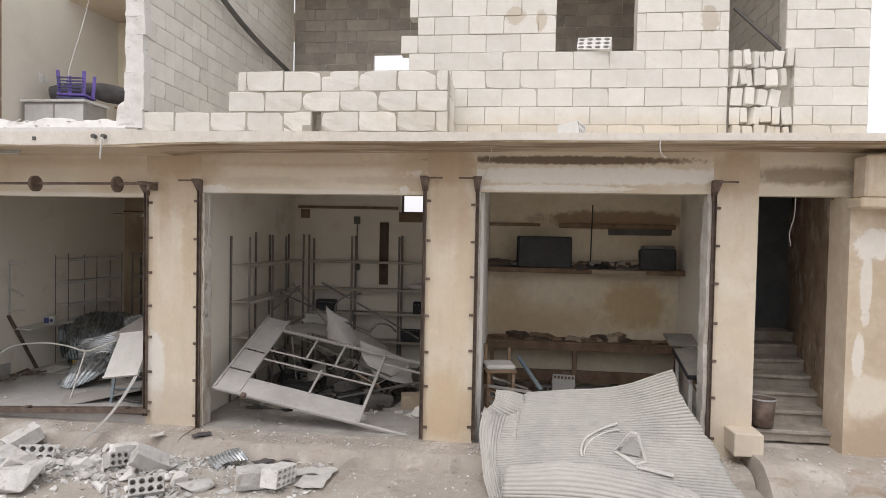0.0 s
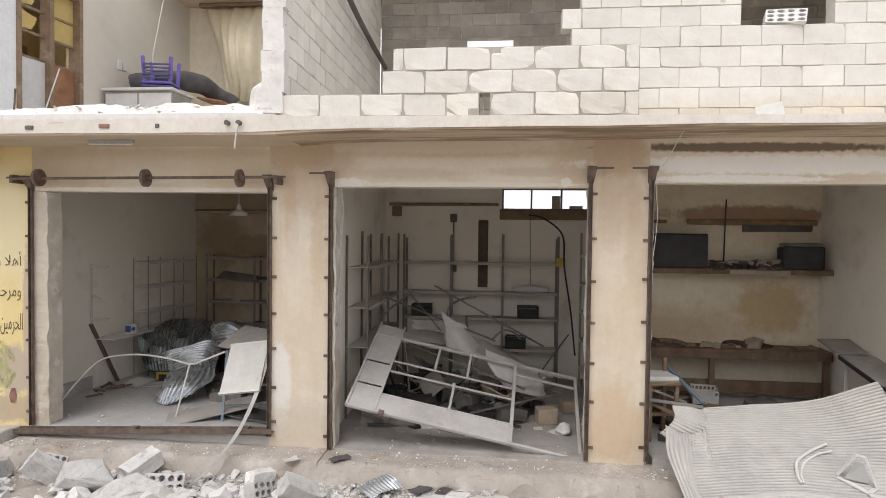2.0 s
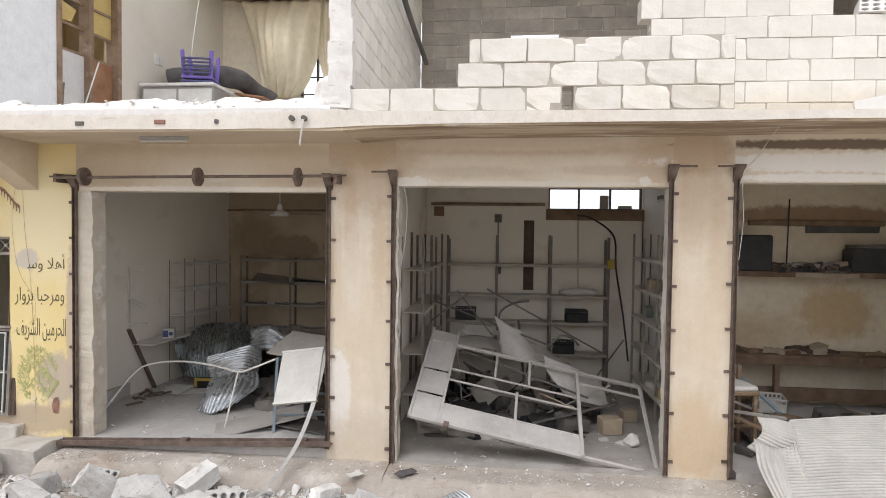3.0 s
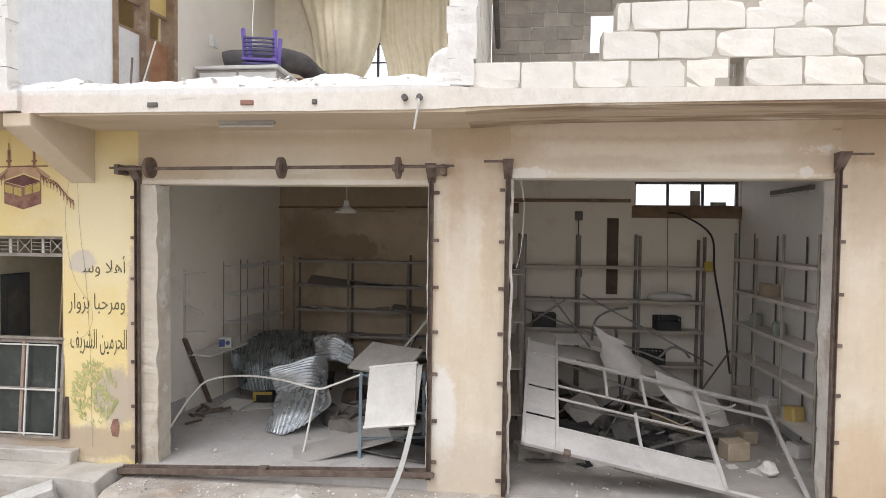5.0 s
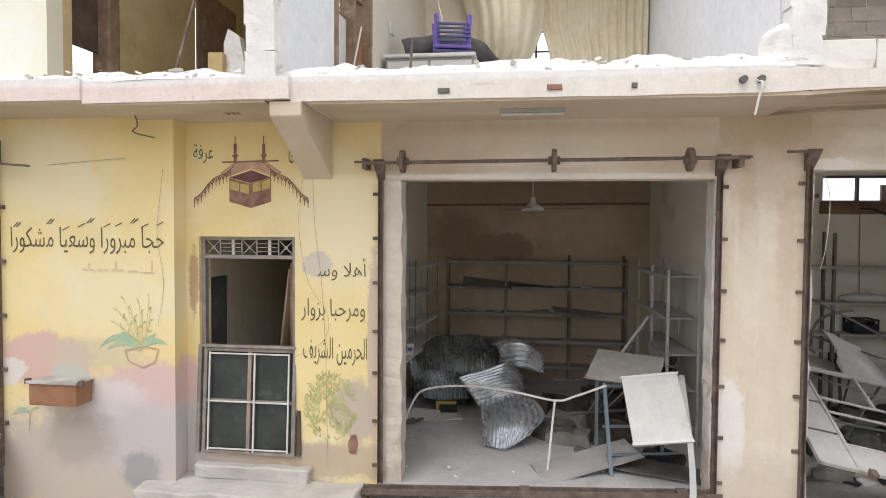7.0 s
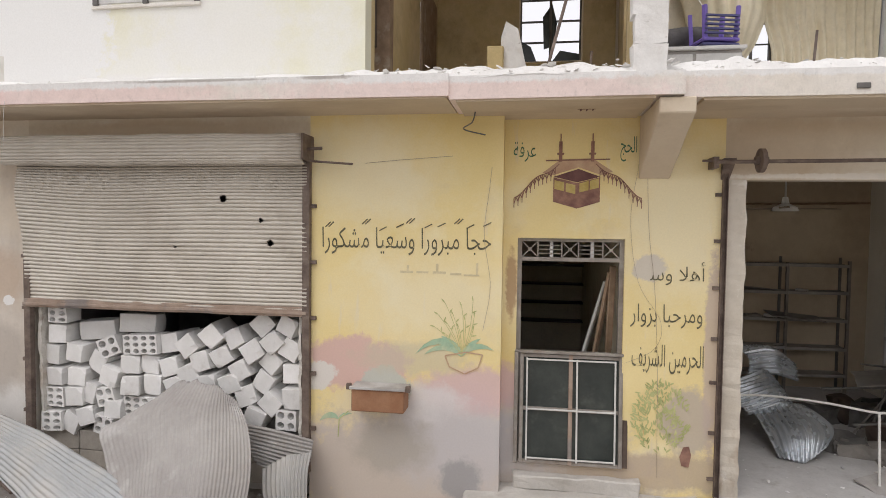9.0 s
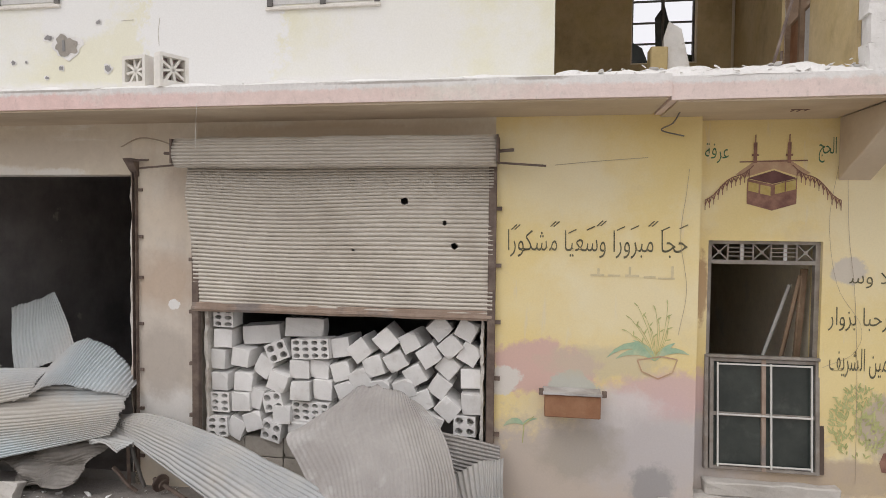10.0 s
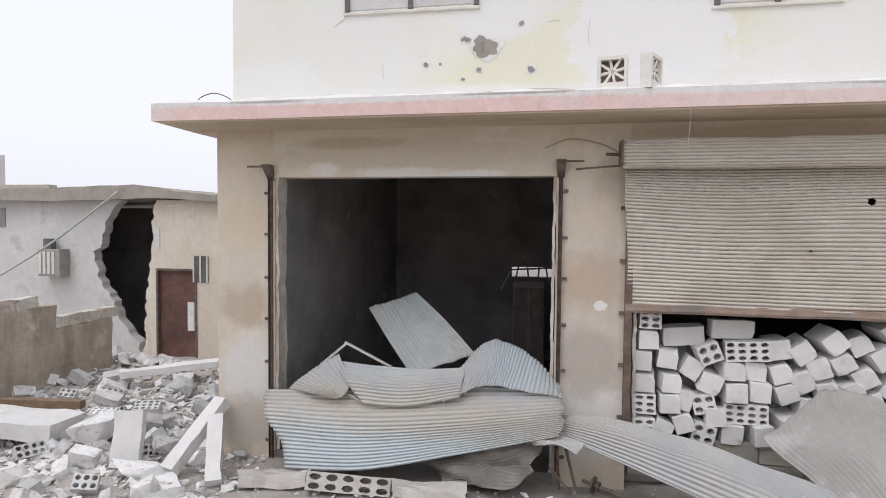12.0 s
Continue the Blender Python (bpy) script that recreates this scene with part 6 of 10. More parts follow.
BM = Matrix(((BU.x, BN.x, BV.x, -4.281), (BU.y, BN.y, BV.y, 0.275), (BU.z, BN.z, BV.z, 0.782), (0, 0, 0, 1)))
part("board_top", soften(boxes((-0.255, 0.255, -0.014, 0.014, -0.32, 0.32)), 0.004), M["white_board"], tbl).matrix_basis = BM
for z in (-0.32, 0.32):
    part("board_edge", boxes((-0.262, 0.262, -0.02, 0.018, z - 0.012, z + 0.012)), M["white_steel"], tbl).matrix_basis = BM
for a, b, mt in (((-4.69, 0.66, 0.90), (-4.645, 0.43, F1), "blue_steel"), ((-4.70, 1.1, 0.86), (-4.70, 1.05, F1), "blue_steel"), ((-4.05, 1.0, 0.86), (-4.05, 0.95, F1), "blue_steel")):
    bm = bmesh.new()
    bar(bm, a, b, 0.032)
    part("leg", bm, M[mt], tbl)
for a, b, w in (((-4.70, 0.72, 0.86), (-4.02, 0.72, 0.88), 0.03), ((-4.68, 0.8, 0.42), (-4.0, 0.9, 0.42), 0.025), ((-4.68, 0.55, 0.22), (-3.95, 0.7, 0.22), 0.02)):
    bm = bmesh.new()
    bar(bm, a, b, w)
    part("cross_rail", bm, M["blue_steel"], tbl)
sheet("bent_strap", [[(-4.04, 0.44, 1.06), (-4.06, 0.06, .56), (-4.13, -.28, .20), (-4.27, -.60, -.07), (-4.41, -.86, -.20)],
                     [(-3.99, 0.44, 1.06), (-4.01, 0.06, .56), (-4.08, -.30, .20), (-4.23, -.63, -.07), (-4.37, -.89, -.20)]], M["paint_grey"], tbl, "bent grey strap reaching the street", amp=0.0, dent=0.004, pitch=0.05, ragged=0.0)
for m, sx, sy, la, mt in ((pose(-4.46, 0.82, 1.02, 24, 2, -22), 0.34, 0.26, "warped grey board propped on the broken table", "grey_board"),
                          (pose(-4.86, 0.55, 0.15, 8, -10, 20), 0.52, 0.18, "warped grey board lying on the shop floor", "plate"),
                          (pose(-4.25, 1.6, 0.92, -8, 6, 10), 0.42, 0.34, "dark board thrown over the debris", "dark_steel"),
                          (pose(-4.2, 1.9, 0.78, 4, -10, -20), 0.5, 0.3, "grey board among the debris", "grey_board"),
                          (pose(-6.70, 1.88, 0.10, 12, 0, -14), 0.18, 0.15, "white board propped against the wall", "white_board"),
                          (pose(-6.42, 1.92, 0.075, 4, 0, 25), 0.2, 0.1, "white board lying on the shop floor", "white_board"),
                          (pose(-4.15, 0.6, 0.09, 0, 3, -14), 0.5, 0.2, "dark board lying by the threshold", "dark_steel")):
    bm = boxes((-sx, sx, -sy, sy, -0.008, 0.008))
    bmesh.ops.subdivide_edges(bm, edges=bm.edges[:], cuts=3, use_grid_fill=True)
    rough_up(bm, 0.02, int(sx * 100), 3.0)
    single("board", bm, M[mt], la, "board", "boards thrown about the shops", m)
t = thing("battery_case", pose(-6.44, 2.22, F1, 0, 0, 5), "black and yellow plastic case on the floor", "case")
bcase = part("body", soften(boxes((-0.14, 0.14, -0.07, 0.07, 0, 0.16)), 0.01), M["black"], t)
part("band", boxes((-0.13, 0.13, -0.075, -0.069, 0.11, 0.15), (-0.13, -0.09, -0.075, -0.069, 0.02, 0.11)), M["tag_yellow"], bcase, "yellow plastic band")
for i, (a, b) in enumerate((((-4.5, 1.5, 0.85), (-4.05, 1.7, 1.42)), ((-5.1, 1.9, 0.6), (-4.3, 1.8, 0.68)), ((-5.0, 1.4, 0.35), (-4.2, 1.2, 0.5)))):
    bm = bmesh.new()
    bar(bm, a, b, 0.03, 0.02)
    single("steel_strut", bm, M["dark_steel" if i else "white_steel"], "bent steel strut among the shop debris", "strut", "loose struts in the shops")
# scrap by the left wall
bm = bmesh.new()
for i in range(9):
    a = Vector((-6.95 + rng.uniform(-.12, .22), 1.45 + rng.uniform(-.2, .25), F1 + 0.02 + rng.uniform(0, .05)))
    bar(bm, a, a + Vector((rng.uniform(-.2, .2), rng.uniform(-.2, .2), rng.uniform(-.01, .04))), 0.035, 0.02)
tagged(single("scrap_heap", bm, M["rust"], "small heap of rusty red scrap on the floor", "scrap"), kind="stuff")



# ---- middle shop ----
slotted_rack("shelf_rack", Matrix.Translation((-2.88, 3.38, F2)), (0, 0.80, 1.67, 2.58), 0.28, 2.42, (0.53, 1.04, 1.47, 1.97),
             "grey slotted-angle rack along the shop's back wall", M["rack"], M["rack_tan"], slots=True)
# light and shade painted in: paler shelves, darker back posts
slotted_rack("shelf_rack", pose(0.025, 3.15, F2, 0, 0, -90), (0, 0.70, 1.45, 2.24), 0.26, 2.46,
             (0.34, 0.80, 1.25, 1.69, 2.13), "grey slotted-angle rack along the bright side wall", M["rack_tan"], M["rack_lit"], slots=True, rear=M["dark_steel"])
slotted_rack("shelf_rack", pose(-2.955, 3.32, F2, 0, 0, -90) @ Matrix.Scale(-1, 4, (0, 1, 0)), (0, 0.86, 1.42, 2.27), 0.28, 2.44, (0.42, 0.94, 1.46, 1.99),
             "dark slotted-angle rack along the shaded side wall", M["rack"], M["rack_tan"])
# back window
win = thing("back_window", (-0.48, 3.8, 2.83), "high back window with dark steel frame", "window")
part("frame", boxes((-0.76, 0.76, -0.03, 0.03, 0, 0.035), (-0.76, 0.76, -0.03, 0.03, 0.355, 0.39), (-0.76, -0.73, -0.03, 0.03, 0.035, 0.355), (0.73, 0.76, -0.03, 0.03, 0.035, 0.355),
                    (-0.27, -0.24, -0.03, 0.03, 0.035, 0.355), (0.24, 0.27, -0.03, 0.03, 0.035, 0.355)), M["dark_steel"], win)
part("sill", soften(boxes((-0.80, 0.80, -0.14, -0.1, -0.16, 0.02), (-0.80, 0.80, -0.14, 0.0, -0.02, 0.0)), 0.006), M["wood"], win, "dark brown sill board")
part("blocker", boxes((0.10, 0.24, 0.05, 0.09, 0.04, 0.26), (0.40, 0.62, 0.05, 0.09, 0.04, 0.09)), M["mortar"], win, "grey thing beyond the window")
# surface pipe, chase and switch on the back wall
t = thing("wall_conduit", (-2.04, 3.69, 1.84), "grey conduit with a funnel box on the back wall", "conduit")
bm = bmesh.new()
bar(bm, (-0.02, 0, 0), (-0.03, 0, 0.80), 0.02, sides=6)
part("pipe", bm, M["dark_steel"], t)
part("top_box", soften(boxes((-0.09, 0.03, -0.03, 0.0, 0.78, 0.92)), 0.01), M["dark_steel"], t)
part("switch_box", soften(boxes((-0.05, 0.03, -0.04, 0.0, -0.08, 0.04)), 0.005), M["dark_steel"], t)
tagged(single("chase_strip", boxes((-1.64, -1.47, 3.684, 3.699, 1.5, 2.66)), M["dark_wood"], "dark brown board strip fixed on the back wall", "board"))
single("ledge_board", soften(boxes((-3.2, -1.3, 3.66, 3.70, 2.90, 2.95)), 0.004), M["wood"], "brown wooden ledge on the back wall", "ledge")
single("wall_socket", soften(boxes((-3.15, -2.98, 3.66, 3.70, 2.72, 2.88)), 0.006), M["wood"], "brown box fixed to the back wall", "box")
tube("hanging_cable", [(-0.78, 3.62, 2.75), (-0.55, 3.58, 2.70), (-0.25, 3.3, 2.42), (-0.22, 3.2, 1.9), (-0.12, 3.1, 1.2), (-0.05, 3.0, 0.5)], 0.014, M["black"], None,
     "black cable drooping over the racks", "cable")
tube("thin_cable", [(-0.76, 3.66, 2.72), (-0.75, 3.67, 2.2), (-0.74, 3.66, 1.55)], 0.006, M["wood"], None, "thin brown cable on the back wall", "cable")
t = thing("cable_tag", (-0.27, 3.26, 1.96), "yellow plastic tag clipped to the cable", "tag")
part("plate", soften(boxes((-0.07, 0.07, -0.02, 0.02, -0.06, 0.08)), 0.005), M["tag_yellow"], t)
# crates
def crate(m, label, mat):
    t = thing("plastic_crate", m, label, "crate", "crates in the shops")
    w, d, h = 0.17, 0.12, 0.20
    part("base", boxes((-w, w, -d, d, 0, 0.015)), mat, t)
    for y in (-d, d - 0.012):
        bm = boxes((-w, w, y, y + 0.012, 0.0, 0.13), (-w, w, y, y + 0.012, 0.175, h))
        for i in range(7):
            x = -w + i * (2 * w - 0.02) / 6
            box(bm, x, x + 0.02, y, y + 0.012, 0.13, 0.175)
        part("long_side", bm, mat, t)
    for x in (-w, w - 0.012):
        part("short_side", boxes((x, x + 0.012, -d, d, 0.0, 0.13), (x, x + 0.012, -d, d, 0.175, h), (x, x + 0.012, -0.02, 0.02, 0.13, 0.175)), mat, t)
    return t


crate(pose(-0.78, 3.52, F2 + 1.053, 0, 0, 3), "black plastic crate on the back rack", M["black"])
crate(pose(-0.98, 3.50, F2 + 0.543, 0, 0, -4), "black plastic crate on the lower back shelf", M["black"])
crate(pose(-2.58, 3.50, F2 + 1.053, 0, 0, 2), "black plastic crate at the rack's end", M["black"])
# sack
bm = bmesh.new()
bmesh.ops.create_uvsphere(bm, u_segments=20, v_segments=10, radius=1.0, matrix=Matrix.Diagonal((0.32, 0.14, 0.075, 1)))
rough_up(bm, 0.03, 4, 6.0)
single("cement_sack", bm, M["white_board"], "half-empty white sack slumped on the back rack", "sack", m=pose(-0.74, 3.52, F2 + 1.54), smooth=True)
# goods on the side rack
for i, (x, y, z, w, h, mt, la) in enumerate((
        (0.16, 2.34, 1.69, 0.10, 0.17, "tan_board", "dusty tan carton on the side rack"), (0.16, 2.25, 0.342, 0.11, 0.09, "white_board", "dusty pale plastic tub on the side rack"),
        (0.16, 1.60, 0.342, 0.09, 0.17, "amber", "dusty amber jar on the side rack"), (0.16, 2.05, 1.25, 0.07, 0.16, "glass_jar", "dusty glass jar on the side rack"),
        (0.16, 2.72, 1.25, 0.07, 0.18, "glass_jar", "dusty glass jar on the side rack"), (0.16, 1.45, -0.01, 0.12, 0.15, "white_board", "white carton on the floor under the rack"))):
    bm = boxes((-w, w, -w * 0.8, w * 0.8, 0, h))
    soften(bm, 0.02)
    for v in rough_up(bm, 0.012, i, 7).verts:
        v.co.z = max(v.co.z, 0.0) if v.co.z > 0.03 else 0.0
    single("dusty_carton" if mt not in ("amber", "glass_jar") else "dusty_jar", bm, M[mt], la, "carton" if mt not in ("amber", "glass_jar") else "jar", "goods left on the racks", pose(x, y, F2 + z, 0, 0, rng.uniform(-20, 20)))
bm = soften(boxes((-0.10, 0.10, -0.08, 0.08, 0, 0.16)), 0.015)
single("canister", rough_up(bm, 0.015, 3, 7), M["tan_board"], "dusty yellowish canister on the shop floor", "canister", m=pose(-0.29, 1.77, F2 - 0.005, 0, 0, 20))
bm = bmesh.new()
bmesh.ops.create_icosphere(bm, subdivisions=3, radius=1.0, matrix=Matrix.Diagonal((0.10, 0.09, 0.07, 1)))
single("crumpled_bag", rough_up(rough_up(bm, 0.04, 6, 9), 0.02, 7, 20), M["white_board"], "crumpled pale plastic bag on the shop floor", "bag", m=pose(-0.45, 0.82, F2 + 0.055))
# tube lamp
t = thing("tube_lamp", pose(0.24, 2.03, 2.95, 0, 0, 0), "hanging fluorescent tube lamp on the side wall", "lamp")
bat = part("batten", soften(boxes((-0.03, 0.03, -0.5, 0.5, 0.0, 0.05)), 0.004), M["dark_steel"], t)
bm = bmesh.new()
bar(bm, (-0.03, -0.46, -0.02), (-0.03, 0.46, -0.02), 0.03, sides=10)
part("tube", bm, M["white_steel"], bat, "dead white glass tube")
t = thing("tube_lamp", pose(-5.457, -0.48, 3.328, 0, 0, 0), "white tube lamp batten under the slab", "lamp")
part("batten", soften(boxes((-0.26, 0.26, -0.018, 0.018, 0.025, 0.058)), 0.004), M["paint_grey"], t)
bm = bmesh.new()
bar(bm, (-0.25, -0.01, 0.012), (0.25, -0.01, 0.012), 0.02, sides=8)
part("tube", bm, M["white_board"], t)

# ---- fallen gate ----
gate = thing("fallen_gate", (0, 0, 0), "grey steel shop gate fallen inwards with open bars", "gate")
G0 = Vector((-2.99, 0.02, 0.45))
EU = (Vector((-1.10, 0.08, 0.06)) - G0).normalized()
EV = (Vector((-2.68, 1.55, 1.12)) - G0)
EV = (EV - EU * EV.dot(EU)).normalized()
EN = EU.cross(EV)
GM = Matrix(((EU.x, EV.x, EN.x, G0.x), (EU.y, EV.y, EN.y, G0.y), (EU.z, EV.z, EN.z, G0.z), (0, 0, 0, 1)))


def gate_part(name, u0, u1, v0, v1, t0=-0.02, t1=0.02, mat="gate", label=""):
    bm = boxes((u0, u1, v0, v1, t0, t1))
    soften(bm, 0.004)
    bmesh.ops.transform(bm, matrix=GM, verts=bm.verts)
    return part(name, bm, M[mat], gate, label)


gate_part("bottom_rail", 0.0, 2.74, 0.0, 0.035)
gate_part("kick_panel", 0.34, 1.92, 0.035, 0.31, -0.006, 0.006)
gate_part("left_stile", 0.0, 0.03, 0.0, 1.70)
gate_part("side_panel", 0.03, 0.33, 0.03, 0.42, -0.006, 0.006)
gate_part("side_panel", 0.03, 0.33, 0.45, 0.85, -0.006, 0.006)
gate_part("side_panel", 0.03, 0.33, 0.88, 1.66, -0.006, 0.006)
gate_part("inner_stile", 0.33, 0.36, 0.0, 1.70)
for v in (0.31, 0.74, 0.94):
    gate_part("cross_bar", 0.36, 1.90, v, v + 0.022, -0.011, 0.011)
gate_part("top_rail", 0.0, 2.74, 1.42, 1.455)
gate_part("cross_bar", 1.92, 2.74, 1.22, 1.25, -0.014, 0.014)
gate_part("mullion", 1.16, 1.19, 0.31, 0.80, -0.014, 0.014)
gate_part("mullion", 0.88, 0.91, 0.94, 1.44, -0.014, 0.014)
gate_part("mullion", 1.30, 1.33, 0.94, 1.44, -0.014, 0.014)
gate_part("stile", 1.90, 1.94, 0.0, 1.44)
gate_part("right_stile", 2.70, 2.74, 0.0, 1.44, -0.015, 0.015)
gate_part("latch", 0.40, 0.46, -0.05, 0.02, 0.0, 0.05, "rust")
# crumpled panels behind it
t = thing("sheet_pile", (0, 0, 0), "crumpled grey sheet panels piled behind the fallen gate", "sheet metal")
for i, rows in enumerate((
        [[(-2.10, 1.9, 1.32), (-1.95, 1.8, 1.22), (-1.72, 1.8, 1.12)], [(-2.02, 1.7, 1.05), (-1.80, 1.6, 0.98), (-1.55, 1.7, 0.92)], [(-2.0, 1.6, .86), (-1.7, 1.5, .80), (-1.4, 1.6, .74)]],
        [[(-1.80, 1.75, 1.02), (-1.45, 1.85, .92), (-1.10, 1.9, .72)], [(-1.65, 1.55, .80), (-1.30, 1.6, .70), (-0.95, 1.7, .60)]],
        [[(-1.45, 1.5, .85), (-1.10, 1.55, .72), (-0.70, 1.7, .55)], [(-1.30, 1.35, .58), (-1.0, 1.35, .42), (-0.62, 1.5, .38)], [(-1.15, 1.3, .38), (-.85, 1.3, .30), (-.6, 1.45, .22)]],
        [[(-2.75, 1.9, .95), (-2.35, 2.1, 1.0), (-1.9, 2.1, .92)], [(-2.7, 1.65, .86), (-2.3, 1.8, .88), (-1.95, 1.8, .84)]],
        [[(-2.55, 2.2, 1.15), (-2.2, 2.3, 1.10), (-1.9, 2.3, 1.0)], [(-2.5, 2.0, 1.02), (-2.2, 2.1, 1.0), (-1.9, 2.1, .95)]])):
    sheet("panel", rows, M["grey_board" if i % 2 else "gate"], t, seed=40 + i, amp=0.001, dent=0.05, other=16, pitch=0.12, ragged=0.05)
for i, (a, b, w) in enumerate((((-2.20, 2.0, 1.66), (-0.62, 2.0, 0.82), 0.03), ((-2.95, 1.9, 1.22), (-2.45, 1.7, 1.62), 0.03), ((-2.95, 2.2, 1.45), (-1.3, 1.6, 0.95), 0.025),
                               ((-2.6, 1.8, 1.65), (-2.1, 2.0, 1.0), 0.02), ((-1.75, 2.2, 1.2), (-1.65, 2.3, 0.3), 0.03), ((-2.5, 1.5, 0.9), (-0.9, 1.2, 0.4), 0.03),
                               ((-2.4, 1.1, 0.5), (-1.2, 1.3, 0.25), 0.03), ((-1.6, 0.9, 0.15), (-0.5, 1.4, 0.3), 0.03), ((-0.9, 2.4, F2 + 0.01), (-0.2, 2.6, 0.9), 0.02))):
    bm = bmesh.new()
    bar(bm, a, b, w, w * 0.7)
    single("steel_strut", bm, M["dark_steel"], "bent steel strut among the shop debris", "strut", "loose struts in the shops")
tube("bent_rod", [(-2.05, 2.2, 1.05), (-2.0, 2.2, 1.32), (-1.8, 2.2, 1.45), (-1.6, 2.2, 1.48)], 0.015, M["dark_steel"], None, "curved dark steel rod in the debris", "rod")
tube("bent_rod", [(-1.35, 1.7, .95), (-1.2, 1.7, 1.08), (-1.05, 1.75, 1.05), (-.95, 1.8, .95)], 0.015, M["dark_steel"], None, "curved dark steel rod in the debris", "rod")
# dark clutter under the panels
for i in range(64):
    x, y = rng.uniform(-2.85, -0.75), rng.uniform(1.0, 3.1)
    s = rng.uniform(0.04, 0.24)
    bm = boxes((-s, s, -s * rng.uniform(.4, .9), s * rng.uniform(.4, .9), 0, s * rng.uniform(.5, 1.3)))
    bmesh.ops.subdivide_edges(bm, edges=bm.edges[:], cuts=2, use_grid_fill=True)
    rough_up(bm, s * 0.35, i, 5.0)
    single("debris_chunk", bm, M[("black", "dark_steel", "rack", "dark_steel", "grey_board", "dark_steel", "black", "dark_wood")[i % 8]],
           "dark crushed debris heaped behind the fallen gate" if i % 8 < 7 else "crushed brown carton in the debris heap", "debris", "debris in the shop",
           pose(x, y, F2 - 0.02, rng.uniform(-6, 6), rng.uniform(-6, 6), rng.uniform(0, 180)))
t = thing("carton", pose(-0.62, 1.25, F2, 0, 0, 12), "torn tan carton on the shop floor", "carton")
part("box", rough_up(soften(boxes((-0.13, 0.13, -0.1, 0.1, 0, 0.2)), 0.01), 0.02, 5, 6), M["tan_board"], t)
rj = random.Random(31)
for i in range(22):
    a = Vector((rj.uniform(-2.8, -0.6), rj.uniform(0.9, 2.6), F2 + 0.02))
    b = a + Vector((rj.uniform(-.9, .9), rj.uniform(-.6, .6), rj.uniform(0.05, 1.0)))
    b.x = min(max(b.x, -2.9), -0.35)
    bm = bmesh.new()
    bar(bm, a, b, rj.choice((0.02, 0.03, 0.05)), 0.015)
    single("steel_strut", bm, M[("dark_steel", "rack", "paint_grey", "black")[i % 4]], "bent steel strut standing in the shop debris", "strut", "loose struts in the shops")
for i in range(10):
    s = rj.uniform(0.12, 0.3)
    bm = boxes((-s, s, -s * 0.6, s * 0.6, -0.006, 0.006))
    bmesh.ops.subdivide_edges(bm, edges=bm.edges[:], cuts=3, use_grid_fill=True)
    rough_up(bm, 0.03, i + 30, 4.0)
    x, y = rj.uniform(-2.6, -0.95), rj.uniform(1.35, 2.8)
    single("board", bm, M[("grey_board", "dark_steel", "gate", "tan_board")[i % 4]], "warped dusty board leaning in the debris", "board", "boards thrown about the shops",
           pose(x, y, F2 + 0.22 * s / 0.2, rj.choice((-1, 1)) * rj.uniform(30, 75), rj.uniform(-15, 15), rj.uniform(0, 180)))
# pale scraps among the dark debris
for i in range(26):
    s = rj.uniform(0.03, 0.11)
    bm = boxes((-s, s, -s * 0.7, s * 0.7, 0, s * rj.uniform(0.1, 0.9)))
    bmesh.ops.subdivide_edges(bm, edges=bm.edges[:], cuts=1, use_grid_fill=True)
    rough_up(bm, s * 0.35, i + 500, 8.0)
    single("paper_scrap", bm, M[("white_board", "rubble", "tan_board", "gate")[i % 4]], "pale crushed scrap lying on the shop floor", "scrap", "scraps on the shop floor",
           pose(rj.uniform(-2.7, -0.4), rj.uniform(0.25, 2.6), F2 - 0.005, 0, 0, rj.uniform(0, 180)))

# dark flattened scraps over the floor behind the gate
for i in range(34):
    s = rj.uniform(0.08, 0.26)
    bm = boxes((-s, s, -s * rj.uniform(.3, .7), s * rj.uniform(.3, .7), -0.006, 0.01))
    bmesh.ops.subdivide_edges(bm, edges=bm.edges[:], cuts=3, use_grid_fill=True)
    rough_up(bm, 0.035, i + 700, 5.0)
    single("sheet_scrap", bm, M[("dark_steel", "rack", "black", "dark_wood")[i % 4]], "dark bent scrap lying on the shop floor", "scrap", "scraps on the shop floor",
           pose(rj.uniform(-2.8, -0.8), rj.uniform(0.9, 2.8), F2 + 0.01, 0, 0, rj.uniform(0, 180)))


# ---- third shop ----
t = thing("wall_shelf", (0.42, 2.35, 1.92), "thick brown wall shelf covered in dusty clutter", "shelf")
part("board", soften(boxes((0, 3.04, 0, 0.40, -0.04, 0.04)), 0.006), M["bench"], t)
part("front_patch", rough_up(boxes((1.62, 2.45, -0.006, 0, -0.04, 0.02)), 0.01, 2, 5), M["tan_board"], t, "patched edge")
t = thing("television", pose(1.30, 2.50, 1.96, 0, 0, 3), "old black television set standing on the wall shelf", "television")
cab = part("cabinet", soften(boxes((-0.42, 0.42, -0.2, 0.15, 0, 0.50)), 0.02), M["black"], t)
part("screen", rough_up(soften(boxes((-0.36, 0.14, -0.206, -0.200, 0.05, 0.45)), 0.003), 0.004, 1, 5), M["black"], cab, "soot-black screen")
part("control_panel", boxes((0.20, 0.38, -0.204, -0.200, 0.06, 0.44)), M["black"], cab)
t = thing("scorched_box", pose(3.06, 2.48, 1.96, 0, 0, -8), "black scorched box on the wall shelf", "box")
part("body", rough_up(soften(boxes((-0.26, 0.26, -0.16, 0.16, 0, 0.34)), 0.02), 0.03, 3, 5), M["black"], t)
part("broken_lid", rough_up(boxes((-0.24, 0.24, -0.15, 0.15, 0.33, 0.38)), 0.04, 8, 6), M["dark_steel"], t)
